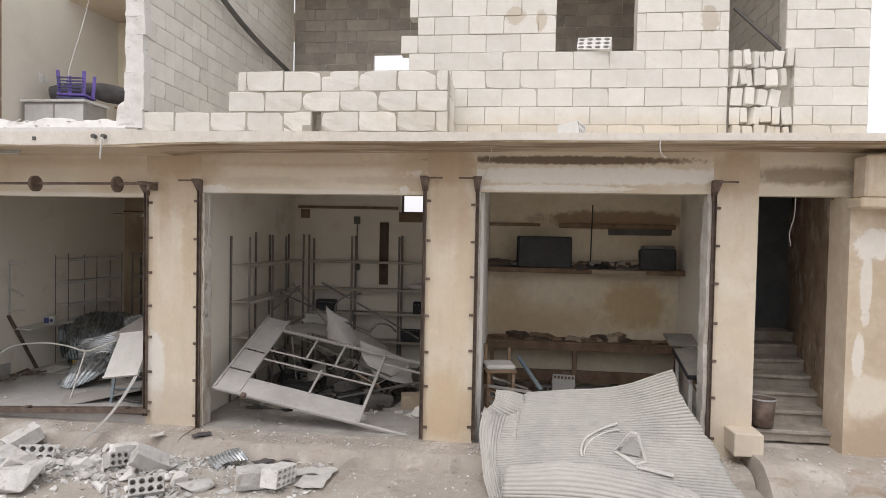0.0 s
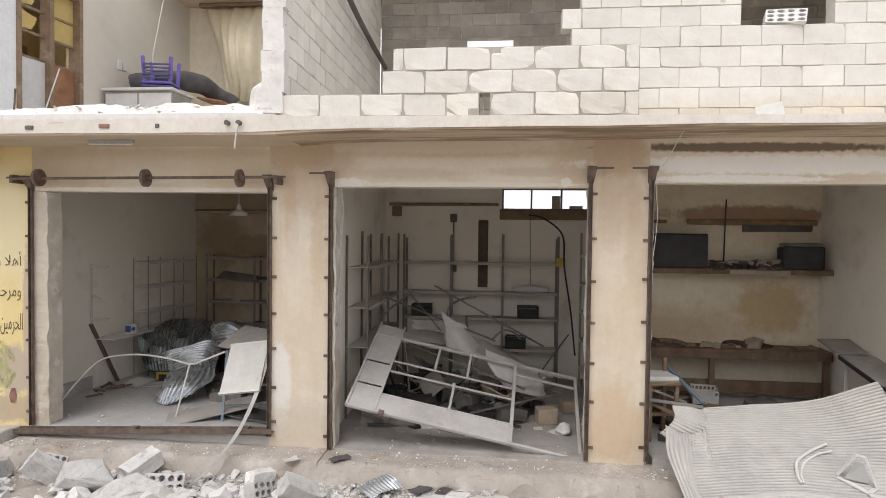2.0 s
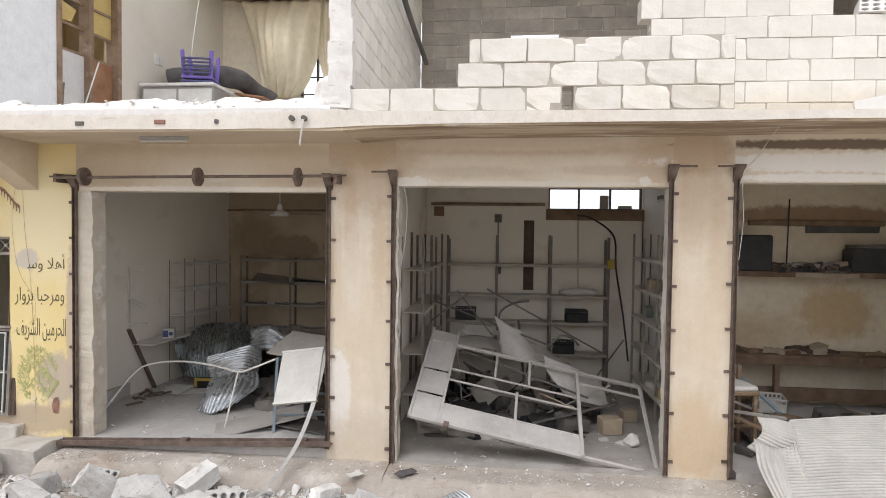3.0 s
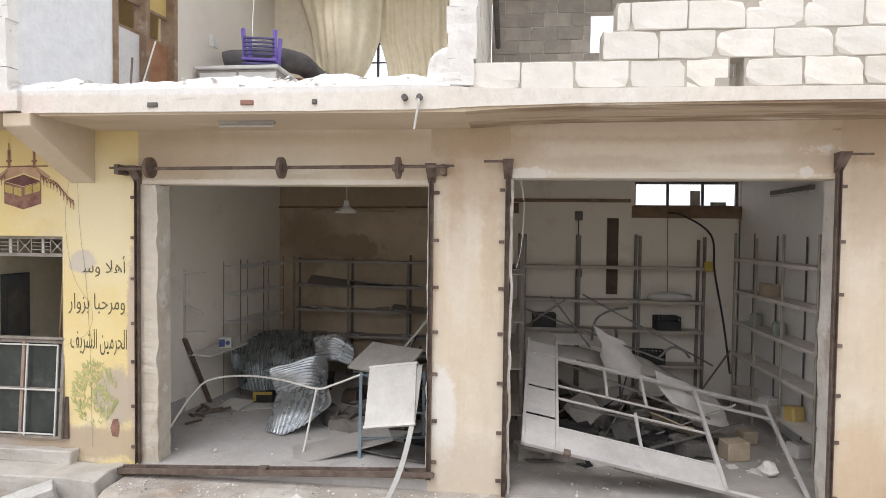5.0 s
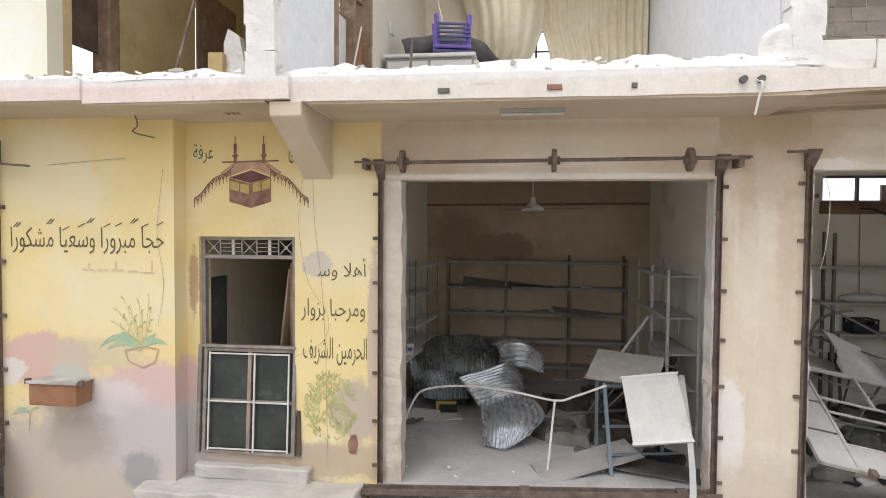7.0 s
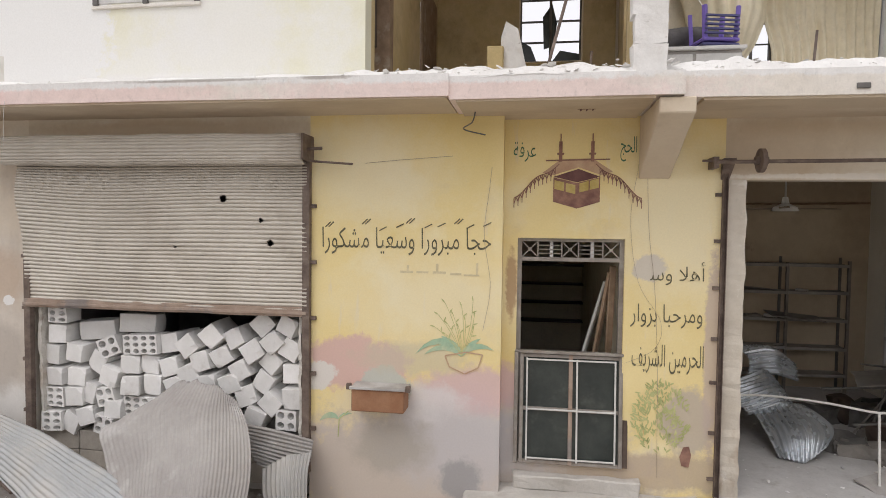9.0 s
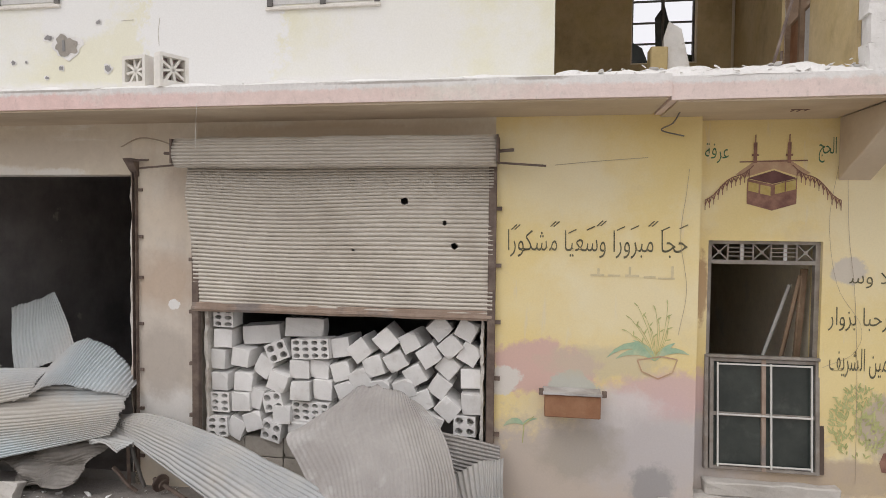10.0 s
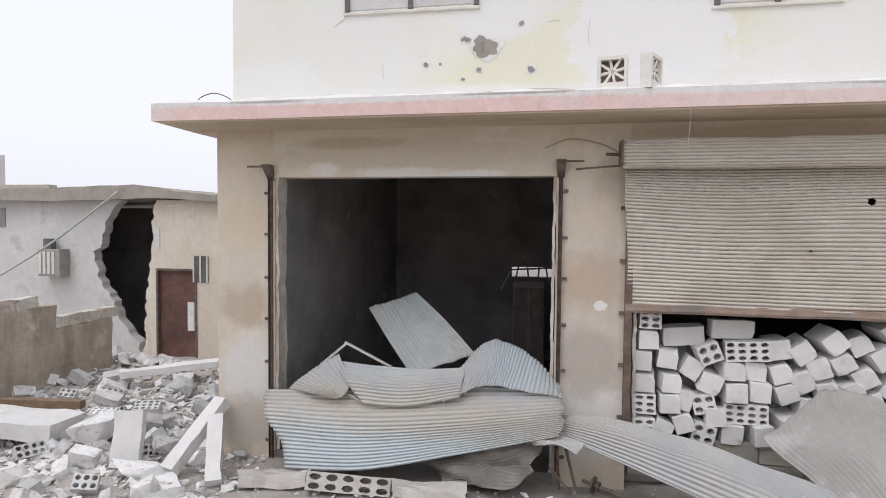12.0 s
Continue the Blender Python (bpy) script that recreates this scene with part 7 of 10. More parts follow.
for i in range(34):
    x = rng.uniform(1.75, 3.3) if i < 26 else rng.uniform(0.5, 1.0)
    s = rng.uniform(0.05, 0.14)
    bm = boxes((-s * 1.5, s * 1.5, -s, s, 0, s * rng.uniform(0.4, 0.9)))
    bmesh.ops.subdivide_edges(bm, edges=bm.edges[:], cuts=2, use_grid_fill=True)
    rough_up(bm, s * 0.5, 60 + i, 7.0)
    single("shelf_scrap", bm, M[("dark_steel", "dark_wood", "black")[i % 3]], "dusty dark scrap lying on the wall shelf", "scrap", "scrap on the shelf",
           pose(x, rng.uniform(2.42, 2.68), 1.95, 0, 0, rng.uniform(0, 180)))
single("cable_trunking", soften(boxes((1.55, 3.40, 2.70, 2.75, 2.60, 2.68)), 0.01), M["wood"], "dark brown pipe trunking high on the wall", "trunking")
single("cable_trunking", soften(boxes((0.42, 1.25, 2.70, 2.75, 2.62, 2.67)), 0.01), M["wood"], "dark brown pipe trunking high on the wall", "trunking")
single("soot_patch", rough_up(boxes((2.35, 3.35, 2.735, 2.748, 2.50, 2.62)), 0.02, 3, 6), M["dark_steel"], "peeled dark patch on the back wall", "patch")
tube("drop_cable", [(2.08, 2.66, 2.98), (2.07, 2.66, 2.5), (2.06, 2.66, 1.96)], 0.010, M["black"], None, "black cable hanging down the back wall", "cable")
# cloth and paper rolls heaped on the shelf
rq = random.Random(44)
for i in range(9):
    x = 1.85 + 0.16 * i if i < 7 else 0.55 + 0.2 * (i - 7)
    z = 1.965 + rq.uniform(0.03, 0.09)
    tube("cloth_roll", [(x - rq.uniform(.1, .3), 2.45 + rq.uniform(-.05, .1), z), (x, 2.5, z + rq.uniform(-.01, .03)), (x + rq.uniform(.1, .3), 2.5 + rq.uniform(-.1, .1), z)], rq.uniform(0.03, 0.065),
         M[("tan_board", "dark_wood", "grey_board")[i % 3]], None, "dusty brown roll of cloth on the wall shelf", "cloth")
# bench with back ledge
t = thing("long_bench", (0.42, 2.25, F3), "long brown wooden bench against the back wall", "bench")
part("top", soften(boxes((0, 3.0, 0, 0.48, 0.74, 0.79)), 0.006), M["bench"], t)
part("apron", boxes((0, 3.0, 0.0, 0.03, 0.66, 0.74)), M["bench"], t)
for x in (0.06, 1.35, 2.9):
    part("leg", soften(boxes((x, x + 0.07, 0.02, 0.09, 0, 0.66)), 0.004), M["bench"], t)
part("lower_rail", boxes((0, 3.0, 0.2, 0.25, 0.12, 0.30)), M["bench"], t)
for i in range(14):
    s = rng.uniform(0.05, 0.12)
    bm = boxes((-s * 2, s * 2, -s, s, 0, s * rng.uniform(0.3, 1.0)))
    bmesh.ops.subdivide_edges(bm, edges=bm.edges[:], cuts=2, use_grid_fill=True)
    rough_up(bm, s * 0.5, 90 + i, 7.0)
    single("shelf_scrap", bm, M[("bench", "dark_wood", "tan_board", "wood")[i % 4]], "dusty brown scrap lying on the long bench", "scrap", "scrap on the bench",
           pose(rng.uniform(0.6, 3.2), rng.uniform(2.4, 2.65), F3 + 0.785, 0, 0, rng.uniform(0, 180)))
# small table on the right
def sloped(bm, y0=0.4, s=0.13):
    for v in bm.verts:
        v.co.z += s * (v.co.y - y0) if v.co.z > 0.4 else 0.0
        v.co.x += 0.10 * (v.co.y - y0)
    return bm


t = thing("side_table", (0, 0, 0), "dark wooden side table with a warped sloping top", "table")
part("top", sloped(rough_up(soften(boxes((2.95, 3.38, 0.36, 1.42, 0.775, 0.80)), 0.004), 0.008, 2, 4)), M["grey_board"], t)
part("edge_strip", sloped(boxes((2.94, 3.39, 0.345, 0.36, 0.755, 0.805))), M["black"], t, "black front edge")
part("edge_strip", sloped(boxes((2.935, 2.95, 0.345, 1.42, 0.755, 0.805))), M["black"], t, "black side edge")
for x, y in ((2.97, 0.42), (3.30, 0.42), (2.97, 1.30), (3.30, 1.30)):
    part("leg", sloped(soften(boxes((x, x + 0.045, y, y + 0.045, F3, 0.775)), 0.004)), M["white_board" if x < 3 else "wood"], t)
part("apron", sloped(boxes((2.98, 3.36, 0.42, 0.44, 0.68, 0.77))), M["wood"], t)
bm = bmesh.new()
bar(bm, (3.0, 0.5, 0.72), (3.36, 0.46, F3 + 0.1), 0.04, 0.02)
part("brace", bm, M["wood"], t)
single("board", sloped(rough_up(boxes((2.90, 3.30, 1.44, 1.95, 0.80, 0.82)), 0.012, 7, 4), 0.4, 0.15), M["grey_board"], "grey board leaning behind the side table", "board", "boards thrown about the shops")
single("electric_box", soften(boxes((3.39, 3.47, 0.75, 1.02, 1.85, 2.35)), 0.008), M["dark_steel"], "dark electric box on the side wall", "electric box")
# stool and sticks on the left
t = thing("stool", pose(0.64, 0.72, F3, 0, 0, 10), "broken wooden stool with a dusty cushion", "stool")
seat = part("seat", soften(boxes((-0.20, 0.20, -0.2, 0.2, 0.66, 0.70)), 0.006), M["wood"], t)
part("cushion", rough_up(soften(boxes((-0.19, 0.19, -0.19, 0.19, 0.70, 0.76)), 0.02), 0.012, 3, 8), M["white_board"], seat, "dusty white crumpled cushion")
for x, y in ((-0.18, -0.18), (0.14, -0.18), (-0.18, 0.14), (0.14, 0.14)):
    part("leg", boxes((x, x + 0.04, y, y + 0.04, 0, 0.66)), M["wood"], t)
part("stretcher", boxes((-0.16, 0.16, -0.17, -0.14, 0.3, 0.34)), M["wood"], t)
part("back_post", boxes((0.14, 0.18, 0.14, 0.18, 0.70, 0.92)), M["wood"], t)
part("back_post", boxes((-0.18, -0.14, 0.14, 0.18, 0.70, 0.98)), M["wood"], t)
for a, b, mt in (((0.55, 0.55, 0.62), (1.02, 0.9, 0.40), "grey_board"), ((0.5, 0.5, 0.52), (1.05, 0.35, 0.50), "grey_board"), ((0.9, 1.3, 0.75), (1.2, 0.8, 0.42), "blue_steel"),
                 ((0.45, 0.6, 0.5), (0.85, 0.3, 0.36), "wood")):
    bm = bmesh.new()
    bar(bm, a, b, 0.05, 0.025)
    single("wooden_stick", bm, M[mt], "loose pale stick leaning among the debris", "stick", "loose sticks in the shop")
c = crate(pose(1.62, 2.05, F3 + 0.09, 8, 0, -8), "white plastic crate tipped on the debris", M["white_board"])
for i in range(44):
    s = rng.uniform(0.04, 0.2)
    bm = boxes((-s, s, -s, s, 0, s * rng.uniform(0.4, 1.0)))
    bmesh.ops.subdivide_edges(bm, edges=bm.edges[:], cuts=2, use_grid_fill=True)
    rough_up(bm, s * 0.4, 120 + i, 5.0)
    single("debris_chunk", bm, M[("dark_steel", "dark_wood", "wood", "black")[i % 4]], "dark dusty debris on the shop floor", "debris", "debris in the shop",
           pose(rng.uniform(0.7, 3.2), rng.uniform(0.5, 2.2), F3, 0, 0, rng.uniform(0, 180)))

# ---- stairs ----
st = thing("staircase", (3.55, 0.12, 0.12), "worn grey concrete stairs climbing between plastered walls", "stairs")
for k in range(7):
    w = 0.99 + 0.06 * k
    bm = boxes((0.0, w, k * 0.31, k * 0.31 + 0.36, 0 if k == 0 else k * 0.146 - 0.05, (k + 1) * 0.146 - 0.045),
               (0.0, w, k * 0.31 - 0.03, k * 0.31 + 0.36, (k + 1) * 0.146 - 0.045, (k + 1) * 0.146))
    soften(bm, 0.008)
    bmesh.ops.subdivide_edges(bm, edges=[e for e in bm.edges if e.calc_length() > 0.6], cuts=7, use_grid_fill=True)
    part("step", rough_up(bm, 0.012, k, 7), M["stair"], st)
single("footing_block", rough_up(soften(boxes((3.25, 3.57, -0.30, -0.0, 0.06, 0.32)), 0.012), 0.012, 2, 7), M["plaster"], "worn plastered block at the pier's foot", "block")
t = thing("bucket", pose(3.74, 0.16, 0.29), "dented grey metal bucket on the stairs", "bucket")
bm = bmesh.new()
bmesh.ops.create_cone(bm, cap_ends=True, segments=20, radius1=0.11, radius2=0.13, depth=0.32, matrix=Matrix.Translation((0, 0, 0.16)))
bmesh.ops.delete(bm, geom=[f for f in bm.faces if f.normal.z > 0.9], context="FACES_ONLY")
pail = part("body", bm, M["rust"], t, smooth=True)
pail.modifiers.new("wall", "SOLIDIFY").thickness = 0.006
bm = bmesh.new()
bmesh.ops.create_cone(bm, cap_ends=False, segments=20, radius1=0.136, radius2=0.136, depth=0.02, matrix=Matrix.Translation((0, 0, 0.32)))
part("rim", bm, M["galv"], pail)
tube("torn_rag", [(4.02, 0.16, 2.975), (4.03, 0.2, 2.75), (4.02, 0.28, 2.55), (4.05, 0.3, 2.4)], 0.006, M["paint_grey"], None, "torn grey cord hanging in the stairwell", "cord")
t = thing("beam_end", (4.70, -0.24, 2.82), "broken concrete beam end under the slab", "beam end")
part("body", rough_up(soften(boxes((-0.22, 0.9, -0.12, 0.12, 0.12, 0.58)), 0.02), 0.01, 4, 4), M["plaster"], t)
part("ledge", rough_up(soften(boxes((-0.28, 0.9, -0.16, 0.12, 0.0, 0.12)), 0.02), 0.01, 6, 4), M["plaster"], t)


# ---- writing and murals on the yellow wall ----
def writing(name, text, x0, x1, z0, z1, y, mat, label, parent=None):
    """A painted line of text, fitted into the box x0..x1, z0..z1 on a wall facing -y."""
    cu = bpy.data.curves.new(name, "FONT")
    cu.body = text
    cu.extrude = 0.0012
    cu.offset = -0.006
    cu.resolution_u = 3
    tmp = new("tmp", cu)
    me = bpy.data.meshes.new_from_object(tmp)
    bpy.data.objects.remove(tmp)
    co = np.array([v.co for v in me.vertices])
    lo, hi = co.min(axis=0), co.max(axis=0)
    for v in me.vertices:
        x = x0 + (v.co.x - lo[0]) / (hi[0] - lo[0]) * (x1 - x0)
        z = z0 + (v.co.y - lo[1]) / (hi[1] - lo[1]) * (z1 - z0)
        v.co = (x, y - 0.003 - v.co.z, z)
    me.name = name
    me.materials.clear()
    me.materials.append(mat)
    ob = new(name, me)
    ob.parent = parent
    return tagged(ob, label)


layer = itertools.count()


def strokes(bm, pts, w, y, t=0.0015):
    """A painted stroke of width w through points (x, z)."""
    for (xa, za), (xb, zb) in zip(pts, pts[1:]):
        d = Vector((xb - xa, zb - za))
        if d.length < 1e-6:
            continue
        n = Vector((-d.y, d.x)).normalized() * w / 2
        t = 0.0015 + 0.00005 * (next(layer) % 40)
        vs = [bm.verts.new((xa + s * n.x, y - t, za + s * n.y)) for s in (1, -1)] + [bm.verts.new((xb + s * n.x, y - t, zb + s * n.y)) for s in (-1, 1)]
        bm.faces.new(vs)
    return bm


def leaf(bm, x, z, ang, length, w, y, bend=0.0):
    n = 7
    y -= 0.0003 + 0.00008 * (next(layer) % 50)     # each leaf painted over the last
    left, right = [], []
    for i in range(n + 1):
        t = i / n
        a = ang + bend * t
        px, pz = x + math.cos(a) * length * t, z + math.sin(a) * length * t
        h = w * math.sin(math.pi * min(1, t * 0.96 + 0.04)) ** 0.8 / 2
        left.append(bm.verts.new((px - math.sin(a) * h, y, pz + math.cos(a) * h)))
        right.append(bm.verts.new((px + math.sin(a) * h, y, pz - math.cos(a) * h)))
    for i in range(n):
        bm.faces.new((left[i], left[i + 1], right[i + 1], right[i]))


YL, YD = -0.2, 0.0
ins = thing("wall_inscription", (0, 0, 0), "hand-painted dark line of Arabic greeting on the yellow wall", "inscription")
writing("lettering", "\ufe8d\ufead\ufeee\ufedc\ufeb8\ufee3 \ufe8e\ufef4\ufecc\ufeb3\ufeed \ufe8d\ufead\ufeed\ufeae\ufe92\ufee3 \ufe8e\ufea0\ufea3", -10.36, -8.80, 2.16, 2.41, YL, M["ink"], "", ins)
for x, z in ((-10.33, 2.42), (-9.98, 2.45), (-9.57, 2.46), (-9.13, 2.46)):
    for k in (0, 1):
        bm = bmesh.new()
        strokes(bm, ((x + 0.03 * k, z - 0.012), (x + 0.05 + 0.03 * k, z + 0.035)), 0.010, YL - 0.003)
        part("vowel_mark", bm, M["ink"], ins)
for x, z in ((-9.82, 2.39), (-9.66, 2.42), (-9.40, 2.42), (-9.28, 2.43), (-9.02, 2.42), (-8.87, 2.44)):
    bm = bmesh.new()
    strokes(bm, ((x, z - 0.01), (x + 0.07, z + 0.025)), 0.010, YL - 0.003)
    part("vowel_mark", bm, M["ink"], ins)
ins = thing("wall_inscription", (0, 0, 0), "three hand-painted dark lines of Arabic welcome beside the door", "inscription")
writing("lettering", "\ufeb3\ufeed \ufefc\ufeeb\ufe83", -7.40, -6.94, 1.93, 2.14, YD, M["ink"], "", ins)
writing("lettering", "\ufead\ufe8d\ufeed\ufeb0\ufe91 \ufe8e\ufe92\ufea3\ufeae\ufee3\ufeed", -7.56, -6.95, 1.55, 1.76, YD, M["ink"], "", ins)
writing("lettering", "\ufed2\ufef3\ufeae\ufeb8\ufedf\ufe8d \ufee6\ufef4\ufee3\ufeae\ufea4\ufedf\ufe8d", -7.54, -6.93, 1.14, 1.40, YD, M["ink"], "", ins)
ins = thing("wall_inscription", (0, 0, 0), "small green painted Arabic words beside the shrine picture", "inscription")
writing("lettering", "\ufe94\ufed3\ufeae\ufecb", -8.62, -8.42, 3.02, 3.20, YD, M["ink_green"], "", ins)
writing("lettering", "\ufe9e\ufea4\ufedf\ufe8d", -7.68, -7.54, 3.02, 3.24, YD, M["ink_green"], "", ins)
# faded line that cannot be read
ins = thing("faded_writing", (0, 0, 0), "faded grey line of illegible writing on the yellow wall", "inscription")
for x0, x1, z0, z1 in ((-9.62, -9.50, 2.0, 2.02), (-9.56, -9.54, 2.02, 2.07), (-9.47, -9.36, 2.0, 2.018), (-9.32, -9.20, 2.0, 2.02), (-9.29, -9.27, 2.02, 2.09), (-9.16, -9.06, 1.99, 2.01), (-9.04, -8.90, 1.985, 2.0), (-8.93, -8.91, 2.0, 2.10)):
    part("bar", boxes((x0, x1, YL - 0.004, YL - 0.002, z0, z1)), M["ink_faint"], ins)
# small dark marks on the slab's underside
ins = thing("soffit_marks", (-8.02, -0.42, 3.402), "small dark illegible marks painted under the slab", "inscription")
for x0, x1, y0, y1 in ((-0.07, 0.07, -0.03, -0.02), (-0.05, -0.035, -0.02, 0.05), (0.0, 0.012, -0.02, 0.06), (0.05, 0.06, -0.02, 0.04)):
    part("bar", boxes((x0, x1, y0, y1, -0.004, -0.001)), M["maroon_dark"], ins)
# shrine picture
mural = thing("shrine_mural", (0, 0, 0), "painted picture of a draped cubic shrine with arcades and two minarets", "mural")
y = YD - 0.004


def poly(name, pts, mat, yy=y, label=""):
    bm = bmesh.new()
    bm.faces.new([bm.verts.new((px, yy, pz)) for px, pz in pts])
    return part(name, bm, M[mat], mural, label)


poly("left_face", ((-8.26, 2.66), (-8.05, 2.60), (-8.05, 2.83), (-8.26, 2.88)), "maroon")
poly("right_face", ((-8.05, 2.60), (-7.85, 2.66), (-7.85, 2.88), (-8.05, 2.83)), "maroon")
poly("roof", ((-8.26, 2.885), (-8.05, 2.835), (-7.85, 2.885), (-8.04, 2.955)), "maroon_dark")
poly("wash", ((-8.36, 2.92), (-8.20, 3.04), (-7.92, 3.05), (-7.74, 2.93), (-7.84, 2.90), (-8.04, 2.97), (-8.26, 2.90)), "pink_wash", YD - 0.002)
for x0 in (-8.25, -8.15):
    poly("gold_band", ((x0, 2.775 - (x0 + 8.25) * .25), (x0 + 0.085, 2.755 - (x0 + 8.25) * .25), (x0 + 0.085, 2.835 - (x0 + 8.25) * .25), (x0, 2.855 - (x0 + 8.25) * .25)), "gold_paint", YD - 0.006)
for x0 in (-8.03, -7.94):
    poly("gold_band", ((x0, 2.745 + (x0 + 8.03) * .25), (x0 + 0.08, 2.765 + (x0 + 8.03) * .25), (x0 + 0.08, 2.85 + (x0 + 8.03) * .25), (x0, 2.825 + (x0 + 8.03) * .25)), "gold_paint", YD - 0.006)
for px in (-8.20, -7.92):
    bm = bmesh.new()
    strokes(bm, ((px, 3.02), (px, 3.20)), 0.030, YD - 0.005)
    strokes(bm, ((px - 0.03, 3.09), (px + 0.03, 3.09)), 0.018, YD - 0.005)
    strokes(bm, ((px, 3.20), (px, 3.27)), 0.010, YD - 0.005)
    part("minaret", bm, M["maroon"], mural)
bm = bmesh.new()
for s in (-1, 1):
    pts = [(-8.05 + s * (0.16 + 0.40 * t), 3.00 - 0.30 * t ** 1.1 - 0.02 * math.sin(t * 9)) for t in np.linspace(0, 1, 12)]
    strokes(bm, pts, 0.009, YD - 0.005)
    for i in range(1, 12):
        px, pz = pts[i]
        strokes(bm, ((px, pz), (px, pz - 0.09)), 0.007, YD - 0.005)
        if i < 11:
            qx, qz = pts[i + 1] if i + 1 < 12 else pts[i]
            strokes(bm, ((px, pz - 0.05), ((px + qx) / 2, pz - 0.015), (qx, qz - 0.05)), 0.008, YD - 0.005)
strokes(bm, ((-8.33, 3.03), (-7.77, 3.04)), 0.012, YD - 0.005)
part("arcade", bm, M["maroon"], mural)
# plants
pl = thing("plant_mural", (0, 0, 0), "faded painted potted plant with green leaves on the wall", "mural")
bm = bmesh.new()
for a, ln, w, be in ((2.35, 0.42, 0.075, 1.3), (2.6, 0.34, 0.06, 0.9), (2.15, 0.26, 0.05, 0.4), (0.75, 0.30, 0.06, -0.9), (0.95, 0.24, 0.045, -0.3)):
    leaf(bm, -9.05, 1.26, a - be * 0.4, ln, w, YL - 0.004, be)
part("leaves", bm, M["leaf_paint"], pl)
bm = bmesh.new()
for i in range(12):
    a = 0.9 + i * 0.12
    ln = 0.22 + 0.26 * ((i * 7) % 5) / 5
    pts = [(-9.05 + math.cos(a + 0.2 * t) * ln * t, 1.26 + math.sin(a + 0.2 * t) * ln * t * 1.2) for t in np.linspace(0, 1, 6)]
    strokes(bm, pts, 0.004, YL - 0.003)
    leaf(bm, pts[-1][0], pts[-1][1], a + 0.6, 0.05, 0.012, YL - 0.003)
    leaf(bm, pts[-2][0], pts[-2][1], a - 0.7, 0.05, 0.012, YL - 0.003)
part("stem_spray", bm, M["olive_paint"], pl)
bm = bmesh.new()
strokes(bm, ((-9.20, 1.26), (-9.16, 1.16), (-9.02, 1.10), (-8.90, 1.16), (-8.86, 1.28), (-9.0, 1.30), (-9.2, 1.26)), 0.012, YL - 0.003)
part("pot_outline", bm, M["pink_wash"], pl)
pl = thing("plant_mural", (0, 0, 0), "small faded painted plant low on the yellow wall", "mural")
bm = bmesh.new()
leaf(bm, -10.2, 0.62, 2.3, 0.18, 0.06, YL - 0.004, 1.0)
leaf(bm, -10.2, 0.62, 0.9, 0.15, 0.025, YL - 0.004, -0.5)
part("leaves", bm, M["leaf_paint"], pl)
bm = bmesh.new()
strokes(bm, ((-10.2, 0.45), (-10.19, 0.62), (-10.1, 0.70)), 0.01, YL - 0.003)
part("stem", bm, M["olive_paint"], pl)
bush = thing("bush_mural", (0, 0, 0), "painted green bush in a red pot beside the door", "mural")
bm = bmesh.new()
rb = random.Random(5)
for i in range(420):
    r, a = math.sqrt(rb.random()), rb.uniform(0, 2 * math.pi)
    px, pz = -7.28 + 0.24 * r * math.cos(a), 0.74 + 0.32 * r * math.sin(a)
    if noise.noise(Vector((px * 7, pz * 7, 2))) < -0.22:
        continue
    leaf(bm, px, pz, 1.57 + (px + 7.28) * -3.5 + rb.uniform(-0.9, 0.9), rb.uniform(0.035, 0.06), 0.013, YD - 0.004)
part("leaves", bm, M["olive_paint"], bush)
poly2 = bmesh.new()
poly2.faces.new([poly2.verts.new((px, YD - 0.005, pz)) for px, pz in ((-7.09, 0.32), (-7.03, 0.31), (-7.01, 0.42), (-7.03, 0.50), (-7.08, 0.49), (-7.11, 0.40))])
part("pot", poly2, M["maroon"], bush, "dark red painted pot")

# ---- planter box on the wall ----
t = thing("wall_planter", (-9.77, -0.205, 0.77), "brown wooden box fixed to the yellow wall", "box")
wbox = part("box", soften(boxes((-0.24, 0.24, -0.21, 0.0, 0.0, 0.20)), 0.008), M["planter"], t)
part("rim", soften(boxes((-0.255, 0.25, -0.225, -0.19, 0.20, 0.225), (-0.255, 0.25, -0.19, 0.0, 0.20, 0.215)), 0.003), M["plate"], wbox, "dusty pale metal rim")
for x in (-0.29, 0.25):
    part("hook", boxes((x, x + 0.04, -0.2, -0.16, 0.19, 0.24)), M["rust"], t)

# ---- house door ----
door = tagged(thing("door_1", (-8.095, 0.1, 0.27), "open house doorway with a dusty steel frame and barred transom", "door"), kind="structure")
part("frame_post", boxes((-0.475, -0.435, -0.06, 0.0, 0, 2.06)), M["alu"], door)
part("frame_post", boxes((0.435, 0.475, -0.06, 0.0, 0, 2.06)), M["alu"], door)
part("frame_head", boxes((-0.435, 0.435, -0.06, 0.0, 1.85, 1.885)), M["alu"], door)
part("frame_head", boxes((-0.435, 0.435, -0.06, 0.0, 2.03, 2.06)), M["alu"], door)
for i, (a, b) in enumerate(((-0.435, -0.29), (-0.075, 0.075), (0.29, 0.435))):
    bm = bmesh.new()
    bar(bm, (a, -0.03, 1.885), (b, -0.03, 2.03), 0.010)
    bar(bm, (a, -0.03, 2.03), (b, -0.03, 1.885), 0.010)
    bar(bm, ((a + b) / 2, -0.036, 1.957), ((a + b) / 2, -0.024, 1.957), 0.035, sides=10)
    part("cross_grille", bm, M["alu"], door)
for x in (-0.29, -0.075, 0.075, 0.29):
    part("grille_post", boxes((x - 0.006, x + 0.006, -0.04, -0.02, 1.885, 2.03)), M["alu"], door)
